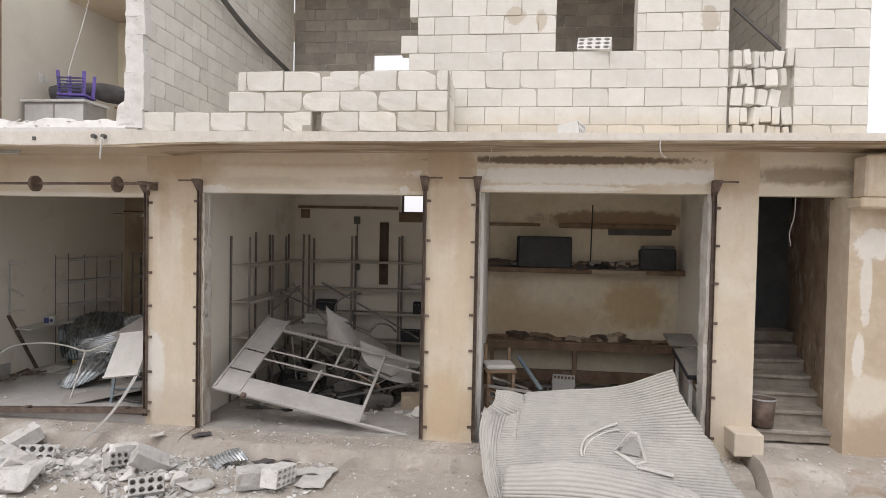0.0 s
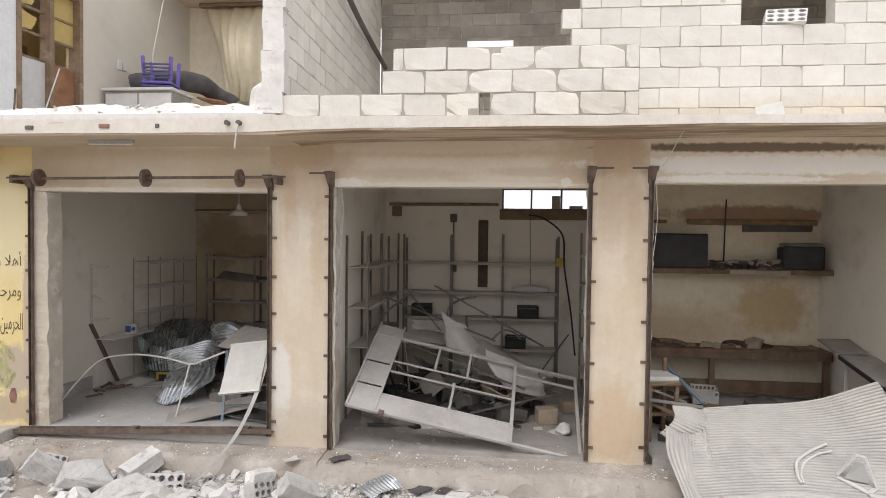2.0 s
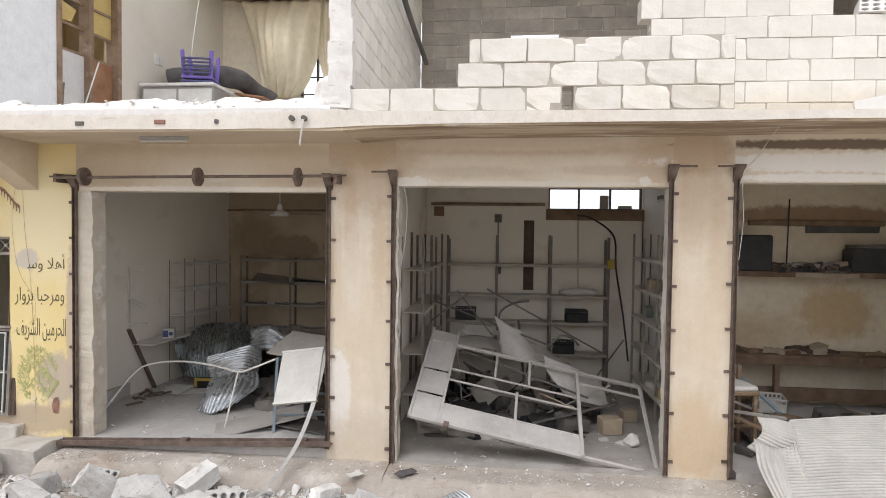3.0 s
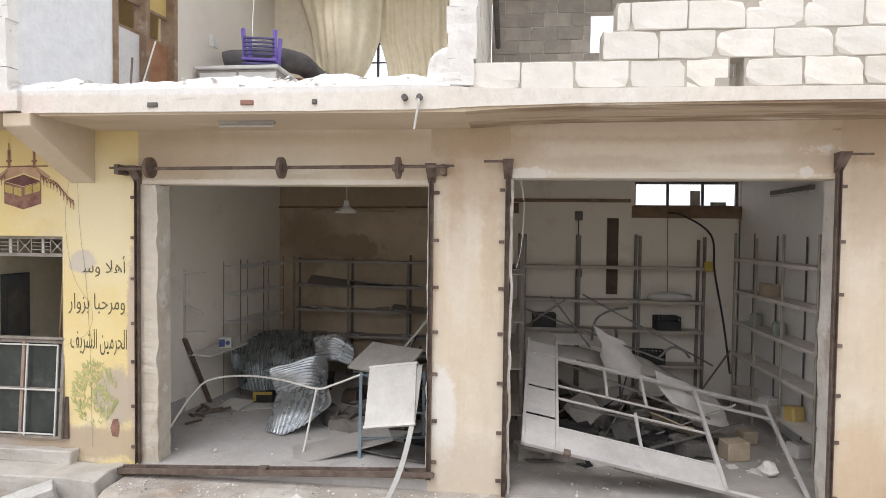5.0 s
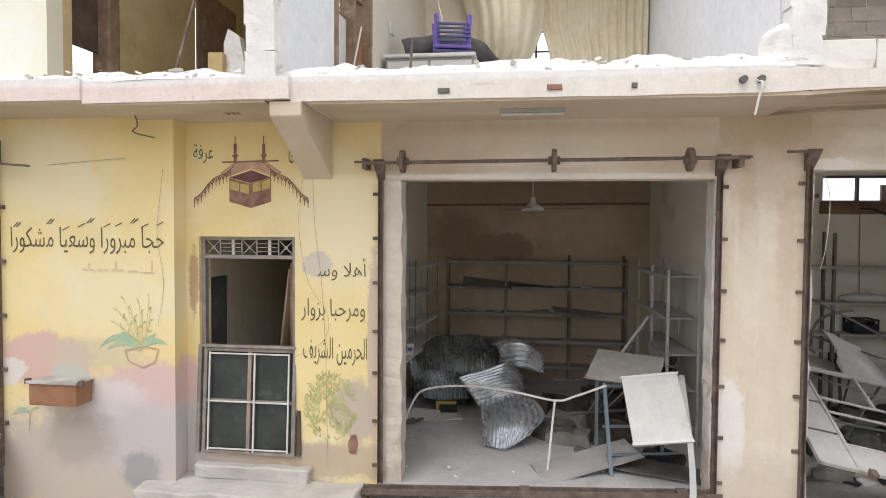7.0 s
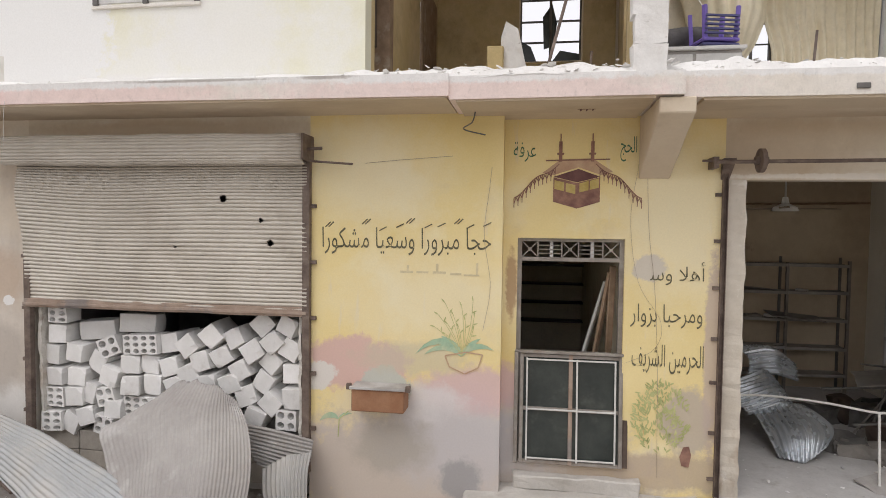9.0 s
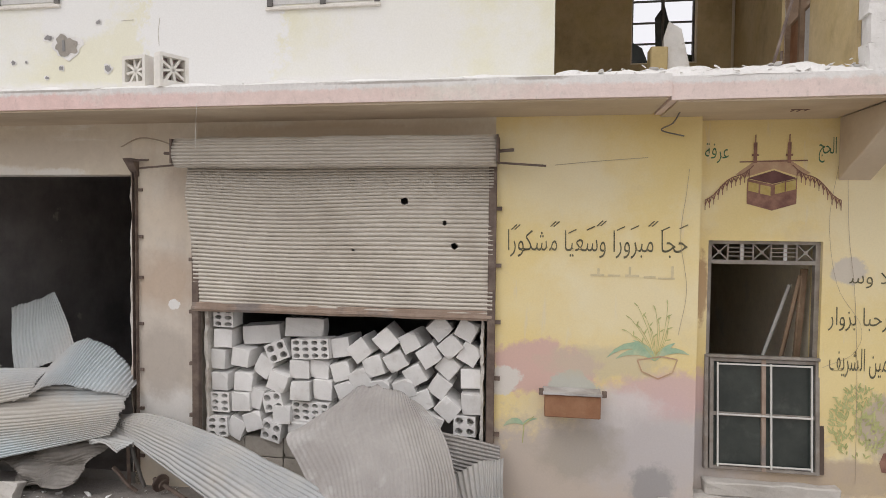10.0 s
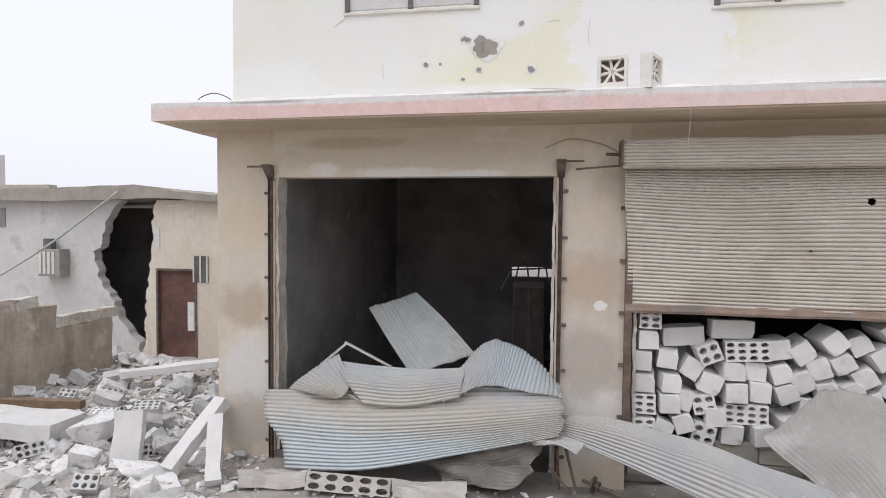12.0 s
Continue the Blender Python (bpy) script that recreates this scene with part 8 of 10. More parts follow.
for a, b in ((-0.29, -0.075), (0.075, 0.29)):
    for z in (1.92, 1.957, 1.994):
        part("grille_bar", boxes((a, b, -0.036, -0.024, z - 0.004, z + 0.004)), M["alu"], door)
    part("grille_plate", boxes(((a + b) / 2 + 0.0, (a + b) / 2 + 0.03, -0.03, -0.02, 1.885, 2.03)), M["white_board"], door)
scr = thing("leaning_window", pose(-8.07, -0.03, 0.27, -4, 0, 0), "aluminium window with dark glass leaning in the doorway", "window")
w, h = 0.46, 1.0
for nm, r in (("frame_post", (-w, -w + 0.035)), ("frame_post", (w - 0.035, w)), ("mullion", (-0.018, 0.018))):
    part(nm, soften(boxes((*r, -0.03, 0.03, 0, h)), 0.003), M["rust_bar" if nm == "mullion" else "alu"], scr)
for nm, z in (("frame_rail", 0.0), ("frame_rail", h - 0.035), ("cross_bar", 0.48)):
    part(nm, soften(boxes((-w + 0.035, w - 0.035, -0.026, 0.026, z, z + 0.032)), 0.003), M["alu"], scr)
for x0, x1 in ((-w + 0.035, -0.018), (0.018, w - 0.035)):
    for z0, z1 in ((0.032, 0.48), (0.512, h - 0.035)):
        part("pane", boxes((x0, x1, -0.004, 0.004, z0, z1)), M["dark_glass"], scr)
for x0, x1 in ((-w + 0.06, -w + 0.075), (w - 0.075, w - 0.06), (0.05, 0.066)):
    part("sash_post", rough_up(soften(boxes((x0, x1, -0.045, -0.03, 0.03, h - 0.04)), 0.002), 0.006, int(x0 * 50), 9), M["white_board"], scr, "pale scraped sash edge")
for z in (0.045, 0.49, h - 0.06):
    part("sash_rail", rough_up(soften(boxes((-w + 0.06, w - 0.06, -0.044, -0.031, z, z + 0.014)), 0.002), 0.006, int(z * 40), 9), M["white_board"], scr, "pale scraped sash edge")
part("side_frame", soften(boxes((w + 0.0, w + 0.05, 0.0, 0.06, 0.0, h + 0.03)), 0.004), M["dark_wood"], scr, "dark brown frame side")
part("outer_frame", soften(boxes((-w - 0.05, -w - 0.015, -0.05, 0.02, -0.0, h + 0.02), (-w - 0.05, w - 0.0, -0.05, 0.02, h + 0.002, h + 0.03)), 0.004), M["alu"], scr)
for a, b, wd in (((-7.98, 0.35, 0.30), (-7.72, 0.18, 2.02), 0.07), ((-7.74, 0.3, 0.3), (-7.70, 0.16, 2.08), 0.06), ((-8.15, 0.6, 0.3), (-7.74, 0.35, 1.92), 0.05)):
    bm = bmesh.new()
    bar(bm, a, b, wd, 0.03)
    single("leaning_plank", soften(bm, 0.004), M["white_board"] if wd == 0.05 else M["wood"], "old plank leaning inside the doorway", "plank", "planks inside the doorway")
t = thing("inner_door", (-8.745, 0.64, 0.25), "dark blue-grey inner door in the hallway wall", "door")
part("leaf", soften(boxes((0.0, 0.03, -0.19, 0.19, 0, 1.64)), 0.005), M["inner_door"], t)
part("panel", boxes((0.03, 0.036, -0.13, 0.13, 0.95, 1.5)), M["dark_steel"], t)
for z in (0.9, 1.2, 1.5, 1.8):
    single("hall_shelf", boxes((-8.7, -7.3, 4.1, 4.39, z, z + 0.02)), M["dark_steel"], "dim shelf at the hallway's end", "shelf", "hallway shelves")

# ---- cables on the wall ----
for pts, r, la in (([(-8.80, YL - 0.01, 2.95), (-8.82, YL - 0.015, 2.75), (-8.86, YL - 0.012, 2.35), (-8.80, YL - 0.012, 1.9), (-8.86, YL - 0.012, 1.5)], 0.0017, "thin grey wire running down the yellow wall"),
                   ([(-7.45, -0.012, 3.0), (-7.42, -0.012, 2.4), (-7.36, -0.012, 1.9), (-7.32, -0.012, 1.2), (-7.30, -0.012, 0.2)], 0.0017, "thin grey wire running down the yellow wall"),
                   ([(-7.52, -0.012, 3.0), (-7.58, -0.012, 2.5), (-7.5, -0.012, 1.95), (-7.30, -0.012, 1.6), (-7.35, -0.012, 1.36), (-7.6, -0.012, 1.22)], 0.0013, "thin grey wire running down the yellow wall"),
                   ([(-8.93, -0.42, 3.42), (-8.97, -0.32, 3.33), (-9.05, -0.26, 3.28), (-8.86, -0.24, 3.23)], 0.006, "bent rusty rod under the slab"),
                   ([(-9.15, -0.22, 3.05), (-9.6, -0.215, 3.02), (-9.95, -0.215, 2.99)], 0.0022, "thin grey wire along the yellow wall"),
                   ([(-3.89, -0.82, 3.49), (-3.86, -0.85, 3.46), (-3.88, -0.84, 3.36), (-3.90, -0.83, 3.24)], 0.009, "frayed white cable hanging off the slab"),
                   ([(2.28, -0.70, 3.56), (2.26, -0.73, 3.42), (2.28, -0.73, 3.33), (2.33, -0.71, 3.30)], 0.005, "thin white wire hanging off the slab"),
                   ([(0.52, -0.50, 3.45), (0.45, -0.2, 3.2), (0.38, -0.08, 3.05), (0.40, -0.06, 2.6), (0.37, -0.05, 2.2)], 0.003, "thin white wire drooping beside the rail"),
                   ([(-3.05, -0.005, 2.96), (-3.0, -0.05, 2.7), (-3.02, -0.05, 2.3), (-3.06, -0.05, 2.1)], 0.0025, "thin white wire drooping beside the rail"),
                   ([(-14.25, -0.205, 3.2), (-14.0, -0.24, 3.28), (-13.7, -0.25, 3.22), (-13.5, -0.3, 3.1)], 0.007, "grey wire looped above the pier")):
    tube("wall_wire", pts, r, M["white_board"] if "white" in la else M["tan_board"] if "grey" in la else M["dark_steel"], None, la, "wire")


# ---- upper rooms ----
# curtains
def curtain(left, right, z0, z1, y, folds, label, bulge=0.0):
    """left, right: how the two edges run, as (z, x) from below upwards."""
    nu, nv = folds * 8 + 1, 28
    verts, faces = [], []
    for j in range(nv):
        t = j / (nv - 1)
        z = z1 + (z0 - z1) * t
        xa, xb = np.interp(z, [p[0] for p in left], [p[1] for p in left]), np.interp(z, [p[0] for p in right], [p[1] for p in right])
        for i in range(nu):
            s = i / (nu - 1)
            n = noise.noise(Vector((s * 3, t * 2, xa)))
            yy = y - 0.06 * math.sin(s * folds * 2 * math.pi + 1.6 * n + 0.8 * math.sin(t * 3)) * (0.5 + 0.5 * t) * (0.6 + 0.8 * abs(n)) - bulge * math.sin(math.pi * s) * math.sin(math.pi * min(1, t * 0.9))
            verts.append((xa + (xb - xa) * s, yy + 0.02 * noise.noise(Vector((s * 9, t * 5, xa))), z + 0.05 * noise.noise(Vector((s * 3, 0, 3))) * t))
    for j in range(nv - 1):
        for i in range(nu - 1):
            faces.append((j * nu + i, j * nu + i + 1, (j + 1) * nu + i + 1, (j + 1) * nu + i))
    me = bpy.data.meshes.new("curtain")
    me.from_pydata(verts, [], faces)
    me.materials.append(M["curtain"])
    for p in me.polygons:
        p.use_smooth = True
    ob = tagged(new("curtain", me), label, "curtain", "curtains in the upper room")
    ob.modifiers.new("cloth", "SOLIDIFY").thickness = 0.004
    return ob


curtain(((4.7, -6.15), (5.6, -6.32), (6.42, -6.6)), ((4.7, -5.62), (4.85, -5.46), (5.05, -5.33), (5.44, -5.19), (6.42, -5.15)), 4.72, 6.42, 3.74, 6, "tan curtain bunched and bulging over the window", 0.55)
curtain(((3.75, -4.95), (5.05, -5.09), (5.44, -5.21), (6.42, -5.25)), ((3.75, -3.68), (6.42, -3.66)), 3.75, 6.42, 3.79, 12, "tan pleated curtain hanging straight", 0.02)
t = thing("curtain_rail", (-5.2, 3.72, 6.43), "brown wooden curtain rail across the upper room", "rail")
part("pelmet", soften(boxes((-1.5, 1.54, -0.05, 0.05, 0.0, 0.06)), 0.006), M["wood"], t)
win = tagged(thing("window_2", (-5.3, 4.0, DECK), "tall window with dark bars behind the curtains", "window"), kind="structure")
for x in (-0.28, 0.0, 0.26):
    part("post", boxes((x, x + 0.03, -0.03, 0.03, 0, 2.75)), M["dark_steel"], win)
for z in (0.9, 1.25, 1.55, 1.85, 2.15):
    part("bar", boxes((-0.30, 0.30, -0.01, 0.01, z, z + 0.02)), M["dark_steel"], win)
# low cupboard, mattress, chairs
t = thing("low_cupboard", (-6.45, 2.0, DECK), "low grey cupboard against the upper room's wall", "cupboard")
cup = part("body", soften(boxes((-0.72, 0.34, -0.2, 0.35, 0, 0.88)), 0.01), M["grey_board"], t)
for x in (-0.69, -0.16):
    part("door_panel", boxes((x, x + 0.49, -0.212, -0.2, 0.06, 0.84)), M["white_board"], cup)
part("top", soften(boxes((-0.74, 0.38, -0.25, 0.38, 0.88, 0.92)), 0.006), M["white_board"], t)
ob = tube("rolled_mattress", [(-7.00, 2.28, 4.70), (-6.82, 2.32, 4.75), (-6.45, 2.42, 4.80), (-6.15, 2.62, 4.78), (-5.93, 2.86, 4.68), (-5.78, 3.0, 4.50)],
          0.145, M["dark_cloth"], None, "dark rolled mattress slumped over the cupboard", "mattress", res=5)
for v in ob.data.vertices:
    p = v.co * 4.0
    v.co += 0.05 * Vector((noise.noise(p), noise.noise(p + Vector((7, 0, 0))), noise.noise(p + Vector((0, 7, 0)))))
single("brown_board", soften(boxes((-0.35, 0.35, -0.015, 0.015, -0.2, 0.2)), 0.004), M["planter"], "brown board lying beside the mattress", "board", m=pose(-5.78, 2.62, DECK + 0.86, 80, 12, -30))
t = thing("plastic_chair", pose(-6.38, 1.98, DECK + 0.925, 0, 0, 12), "stack of purple plastic chairs turned upside down", "chair")
part("seat", soften(boxes((-0.22, 0.22, -0.2, 0.2, 0.06, 0.10)), 0.015), M["purple"], t)
part("seat", soften(boxes((-0.22, 0.22, -0.2, 0.2, 0.0, 0.04)), 0.015), M["blue_dark"], t, "dark blue plastic seat")
for x, y in ((-0.2, -0.18), (0.16, -0.18), (-0.2, 0.14), (0.16, 0.14)):
    bm = bmesh.new()
    bar(bm, (x + 0.02, y + 0.02, 0.08), (x * 1.12 + 0.02, y * 1.1 + 0.02, 0.46), 0.05, 0.045)
    part("leg", soften(bm, 0.006), M["purple"], t)
bm = bmesh.new()
for k in range(5):
    bar(bm, (-0.2, -0.2, 0.14 + k * 0.05), (0.2, -0.2, 0.14 + k * 0.05), 0.03, 0.02)
part("back_slats", bm, M["blue_dark"], t, "dark blue slatted backrest")
# switch and wires on the wall
t = thing("wall_switch", pose(-7.19, 2.2, 4.98, 0, 0, -6.3), "pair of white electric switches on the wall", "switch")
part("plate", soften(boxes((0, 0.015, -0.06, 0.02, -0.08, 0.08)), 0.004), M["white_steel"], t)
part("plate", soften(boxes((0, 0.02, 0.04, 0.12, -0.07, 0.05)), 0.004), M["white_board"], t)
tube("ceiling_wire", [(-6.75, 2.75, 6.505), (-6.7, 2.5, 5.9), (-6.6, 2.2, 5.4), (-6.5, 1.95, 5.0), (-6.42, 1.85, 4.8)], 0.006, M["white_board"], None, "white wire dangling from the ceiling", "wire")
# side door of the upper room
d = tagged(thing("door_2", pose(-7.42, 0.96, DECK, 0, 0, -6.3), "brown door frame with broken yellow glass", "door"), kind="structure")
for y in (-0.515, 0.455):
    part("frame_post", boxes((-0.08, 0.12, y, y + 0.06, 0, 2.4)), M["wood"], d)
part("frame_post", boxes((-0.06, 0.10, -0.02, 0.05, 0, 2.4)), M["wood"], d)
part("frame_head", boxes((-0.08, 0.12, -0.455, 0.455, 2.05, 2.11)), M["wood"], d)
part("lower_panel", boxes((-0.015, 0.015, -0.455, -0.02, 0, 1.05)), M["nb_white"], d)
part("lower_panel", boxes((-0.015, 0.015, 0.05, 0.455, 0, 1.05)), M["planter"], d)
for z in (1.05, 1.38, 1.70):
    part("glazing_bar", boxes((-0.02, 0.02, -0.455, 0.455, z, z + 0.03)), M["wood"], d)
for z0, z1 in ((1.41, 1.70), (1.73, 2.05)):
    part("pane", boxes((-0.003, 0.003, 0.05, 0.455, z0, z1)), M["amber"], d)
    bm = bmesh.new()
    bm.faces.new([bm.verts.new(p) for p in ((0, -0.455, z0), (0, -0.2, z0 + 0.03), (0, -0.12, z0 + 0.2), (0, -0.3, z1 - 0.05), (0, -0.455, z1))])
    part("pane", bm, M["amber"], d)
bm = bmesh.new()
bar(bm, (-7.36, 0.72, DECK + 0.02), (-7.26, 1.02, DECK + 1.0), 0.02, sides=6)
single("leaning_rod", bm, M["white_steel"], "thin pale rod leaning in the side doorway", "rod")
structure("wall_face_3", boxes((-9.97, -7.25, 3.86, 3.895, DECK, 4.95), (-9.97, -8.70, 3.86, 3.895, 4.95, 6.4), (-7.73, -7.25, 3.86, 3.895, 4.95, 6.4)),
          M["amber_wall"], "ochre painted inner wall", "wall")
# yellow room
win = tagged(thing("window_3", (-8.215, 4.0, 4.98), "broken barred window of the ochre room", "window"), kind="structure")
for x in (-0.48, -0.02, 0.44):
    part("post", boxes((x, x + 0.04, -0.03, 0.03, 0, 1.85)), M["dark_steel"], win)
for z in (0.0, 0.30, 0.62, 0.95, 1.3, 1.8):
    part("bar", boxes((-0.48, 0.48, -0.015, 0.015, z, z + 0.025)), M["dark_steel"], win)
for pts in (((-0.1, 0.2), (0.05, 0.25), (0.10, 0.6), (0.02, 0.9), (-0.12, 0.7)), ((-0.46, 0.0), (-0.2, 0.0), (-0.3, 0.25), (-0.46, 0.35)), ((0.02, 0.0), (0.44, 0.0), (0.44, 0.12), (0.15, 0.18))):
    bm = bmesh.new()
    bm.faces.new([bm.verts.new((px, -0.02, pz)) for px, pz in pts])
    part("glass_shard", bm, M["dark_glass"], win)
single("door_leaf", soften(boxes((-0.28, 0.28, -0.02, 0.02, 0, 2.1)), 0.005), M["wood"], "dark brown door leaf closing the back doorway", "door", m=pose(-9.955, 3.0, DECK, 0, 0, 90) @ Matrix.Diagonal((2.0, 1, 1.02, 1)))
for y in (0.75,):
    single("door_post", soften(boxes((-10.16, -9.955, y - 0.08, y + 0.09, DECK, 5.75)), 0.005), M["wood"], "brown door post in the ochre wall", "post")
single("dark_board", rough_up(boxes((-10.12, -10.09, 0.12, 0.68, 4.28, 5.78)), 0.02, 3, 2), M["dark_wood"], "dark panel hanging in the side doorway", "panel")
t = thing("broken_pillar", (-8.80, 0.95, DECK), "broken pale masonry stub in the ochre room", "masonry")
part("stub", rough_up(soften(boxes((-0.15, 0.02, -0.08, 0.1, 0, 0.73)), 0.01), 0.012, 2, 5), M["amber_wall"], t)
bm = bmesh.new()
for y in (0.0, 0.09):
    bm.faces.new([bm.verts.new((px, y + 0.02, pz)) for px, pz in ((-0.01, 0.0), (0.30, 0.0), (0.27, 0.5), (0.17, 0.93), (0.05, 1.02), (0.0, 0.85))])
bmesh.ops.bridge_loops(bm, edges=[e for e in bm.edges])
bmesh.ops.recalc_face_normals(bm, faces=bm.faces)
part("shard", rough_up(bm, 0.03, 5, 5), M["broken"], t)
for a, b in (((-8.36, -0.74, DECK + 0.02), (-8.12, -0.70, DECK + 0.95)), ((-7.95, 0.2, DECK), (-7.93, 0.2, DECK + 0.45))):
    bm = bmesh.new()
    bar(bm, a, b, 0.025, sides=6)
    single("steel_rod", bm, M["rust"], "bent rusty reinforcing rod", "rod", "bent rods upstairs")
# block posts at the broken front
for i, (x, w) in enumerate(((-7.595, 0.21), (-3.53, 0.19))):
    t = thing("broken_wall_end", (x, -0.74 if x < -5 else -0.70, DECK), "ragged white plastered wall end at the open front", "wall end")
    for k in range(13):
        bm = boxes((-w / 2 - rng.uniform(0, .03), w / 2 + rng.uniform(0, .03), -0.07, 0.06, k * 0.21, (k + 1) * 0.21))
        bmesh.ops.subdivide_edges(bm, edges=bm.edges[:], cuts=2, use_grid_fill=True)
        part("block", rough_up(bm, 0.013, k + i * 20, 7), M["broken"], t)
bm = bmesh.new()
bmesh.ops.create_icosphere(bm, subdivisions=3, radius=1.0, matrix=Matrix.Diagonal((0.17, 0.10, 0.22, 1)))
rough_up(bm, 0.06, 9, 5)
single("plaster_lump", bm, M["broken"], "lump of white broken plaster at the wall's foot", "lump", m=pose(-3.66, -0.68, DECK + 0.1))

# broken concrete along the slab's edge
def ridge(name, x0, x1, y0, y1, h, seed, label, z0=DECK, drop=0.02):
    nx, ny = int((x1 - x0) / 0.035), 9
    verts, faces = [], []
    for j in range(ny):
        t = j / (ny - 1)
        for i in range(nx):
            x = x0 + (x1 - x0) * i / (nx - 1)
            y = y0 + (y1 - y0) * t + (0.03 * noise.noise(Vector((x * 6, t * 3, seed))) if 0 < j < ny - 1 else 0)
            prof = min(1.0, t * 6.0)
            n = noise.noise(Vector((x * 3.0, t * 2.5, seed))) * 0.6 + noise.noise(Vector((x * 8, t * 5, seed + 3))) * 0.3
            z = z0 + 0.003 + prof * max(0.0, h * (0.75 + 0.9 * n))
            if j == 0:
                y, z = y0 - 0.004, z0 - max(0.0, drop * (0.5 + 1.3 * noise.noise(Vector((x * 2.3, 1, seed))) + 0.8 * noise.noise(Vector((x * 14, 2, seed)))))
            verts.append((x, y, z))
    for j in range(ny - 1):
        for i in range(nx - 1):
            faces.append((j * nx + i, j * nx + i + 1, (j + 1) * nx + i + 1, (j + 1) * nx + i))
    me = bpy.data.meshes.new(name)
    me.from_pydata(verts, [], faces)
    me.materials.append(M["broken"])
    return tagged(new(name, me), label, "rubble", "", "stuff")


ridge("broken_edge", -7.48, -3.62, -0.795, -0.24, 0.13, 1, "broken white concrete and plaster along the slab's edge", drop=0.012)
ridge("broken_edge", -9.97, -7.70, -0.835, -0.30, 0.11, 2, "broken white concrete and plaster along the slab's edge", drop=0.012)
ridge("broken_edge", -18.1, -9.97, -0.855, -0.185, 0.06, 3, "crumbled white mortar along the slab's edge", DECK + 0.02, 0.012)
SHARDS = []
rs_sh = random.Random(77)
for k in range(14):         # angular pieces: hulls of a few points
    bm = bmesh.new()
    for _ in range(9):
        v = Vector((rs_sh.gauss(0, 1), rs_sh.gauss(0, 1), rs_sh.gauss(0, 1))).normalized()
        bm.verts.new((v.x, v.y * rs_sh.uniform(.6, 1), v.z * rs_sh.uniform(.4, .9)))
    r = bmesh.ops.convex_hull(bm, input=bm.verts)
    bmesh.ops.delete(bm, geom=[g for g in r["geom_interior"] if isinstance(g, bmesh.types.BMVert)], context="VERTS")
    bm.verts.index_update()
    SHARDS.append(([v.co.copy() for v in bm.verts], [[v.index for v in f.verts] for f in bm.faces]))
    bm.free()


def shards(name, places, mat, label, flat=1.0):
    """Many angular bits in one mesh; places: (x, y, z, size, random generator)."""
    verts, faces = [], []
    for x, y, z, s, rs in places:
        vs, fs = SHARDS[rs.randrange(len(SHARDS))]
        m = Matrix.LocRotScale((x, y, z), Euler((rs.uniform(-.5, .5), rs.uniform(-.5, .5), rs.uniform(0, 6.3))), (s, s * rs.uniform(.6, 1), s * flat * rs.uniform(.5, .9)))
        o = len(verts)
        verts += [tuple(m @ v) for v in vs]
        faces += [[o + i for i in f] for f in fs]
    me = bpy.data.meshes.new(name)
    me.from_pydata(verts, [], faces)
    me.materials.append(mat)
    return tagged(new(name, me), label, "rubble", "", "stuff")


places = []
for i in range(1000):
    x = rs_sh.uniform(-17.8, -3.6)
    lo = -0.84 if x < -7.4 else -0.79
    big = x > -9.97
    y = rs_sh.uniform(lo, lo + 0.36)
    s = (0.006 + 0.045 * rs_sh.random() ** 3) * (1.0 if big else 0.4)
    places.append((x, y, DECK + 0.02 + (0.10 * rs_sh.random() * min(1, (y - lo) / 0.2) if big else 0.015 + 0.03 * rs_sh.random() * min(1, (y - lo) / 0.2)), s, rs_sh))
shards("edge_crumbs", places, M["broken"], "crumbs of white concrete on the slab's edge", 0.6)
places = []
for i in range(150):
    x = rs_sh.uniform(-9.9, -3.6)
    lo = -0.83 if x < -7.4 else -0.78
    y = rs_sh.uniform(lo + 0.02, lo + 0.30)
    places.append((x, y, DECK + 0.05 + 0.05 * rs_sh.random(), rs_sh.uniform(0.02, 0.07), rs_sh))
shards("edge_plates", places, M["broken"], "flat flakes of white plaster lying along the slab's edge", 0.3)
# things on and in the slab's face
for x, z, w in ((-5.36, 3.455, 0.11), (-6.18, 3.445, 0.09), (-4.75, 3.455, 0.04)):
    single("edge_socket", soften(boxes((x, x + w, -0.816, -0.795, z, z + 0.04)), 0.004), M["maroon" if w > 0.1 else "dark_steel"], "small rusted socket in the slab's edge", "socket")
for x in (-3.98, -3.86):
    bm = bmesh.new()
    bar(bm, (x, -0.845, 3.497), (x, -0.79, 3.497), 0.05, sides=12)
    single("pipe_stub", bm, M["dark_steel"], "dark pipe stub in the slab's edge", "pipe", "pipe stubs in the slab's edge")
bm = bmesh.new()
bar(bm, (-6.42, -0.68, DECK), (-6.40, -0.68, DECK + 0.30), 0.02, sides=6)
single("steel_rod", bm, M["rust"], "bent rusty reinforcing rod", "rod", "bent rods upstairs")
tube("rod_loop", [(-17.85, -0.6, DECK + 0.02), (-17.82, -0.6, DECK + 0.12), (-17.66, -0.58, DECK + 0.17), (-17.5, -0.55, DECK + 0.11), (-17.48, -0.55, DECK + 0.03)], 0.005, M["rust"], None, "bent wire loop on the slab's corner", "wire")

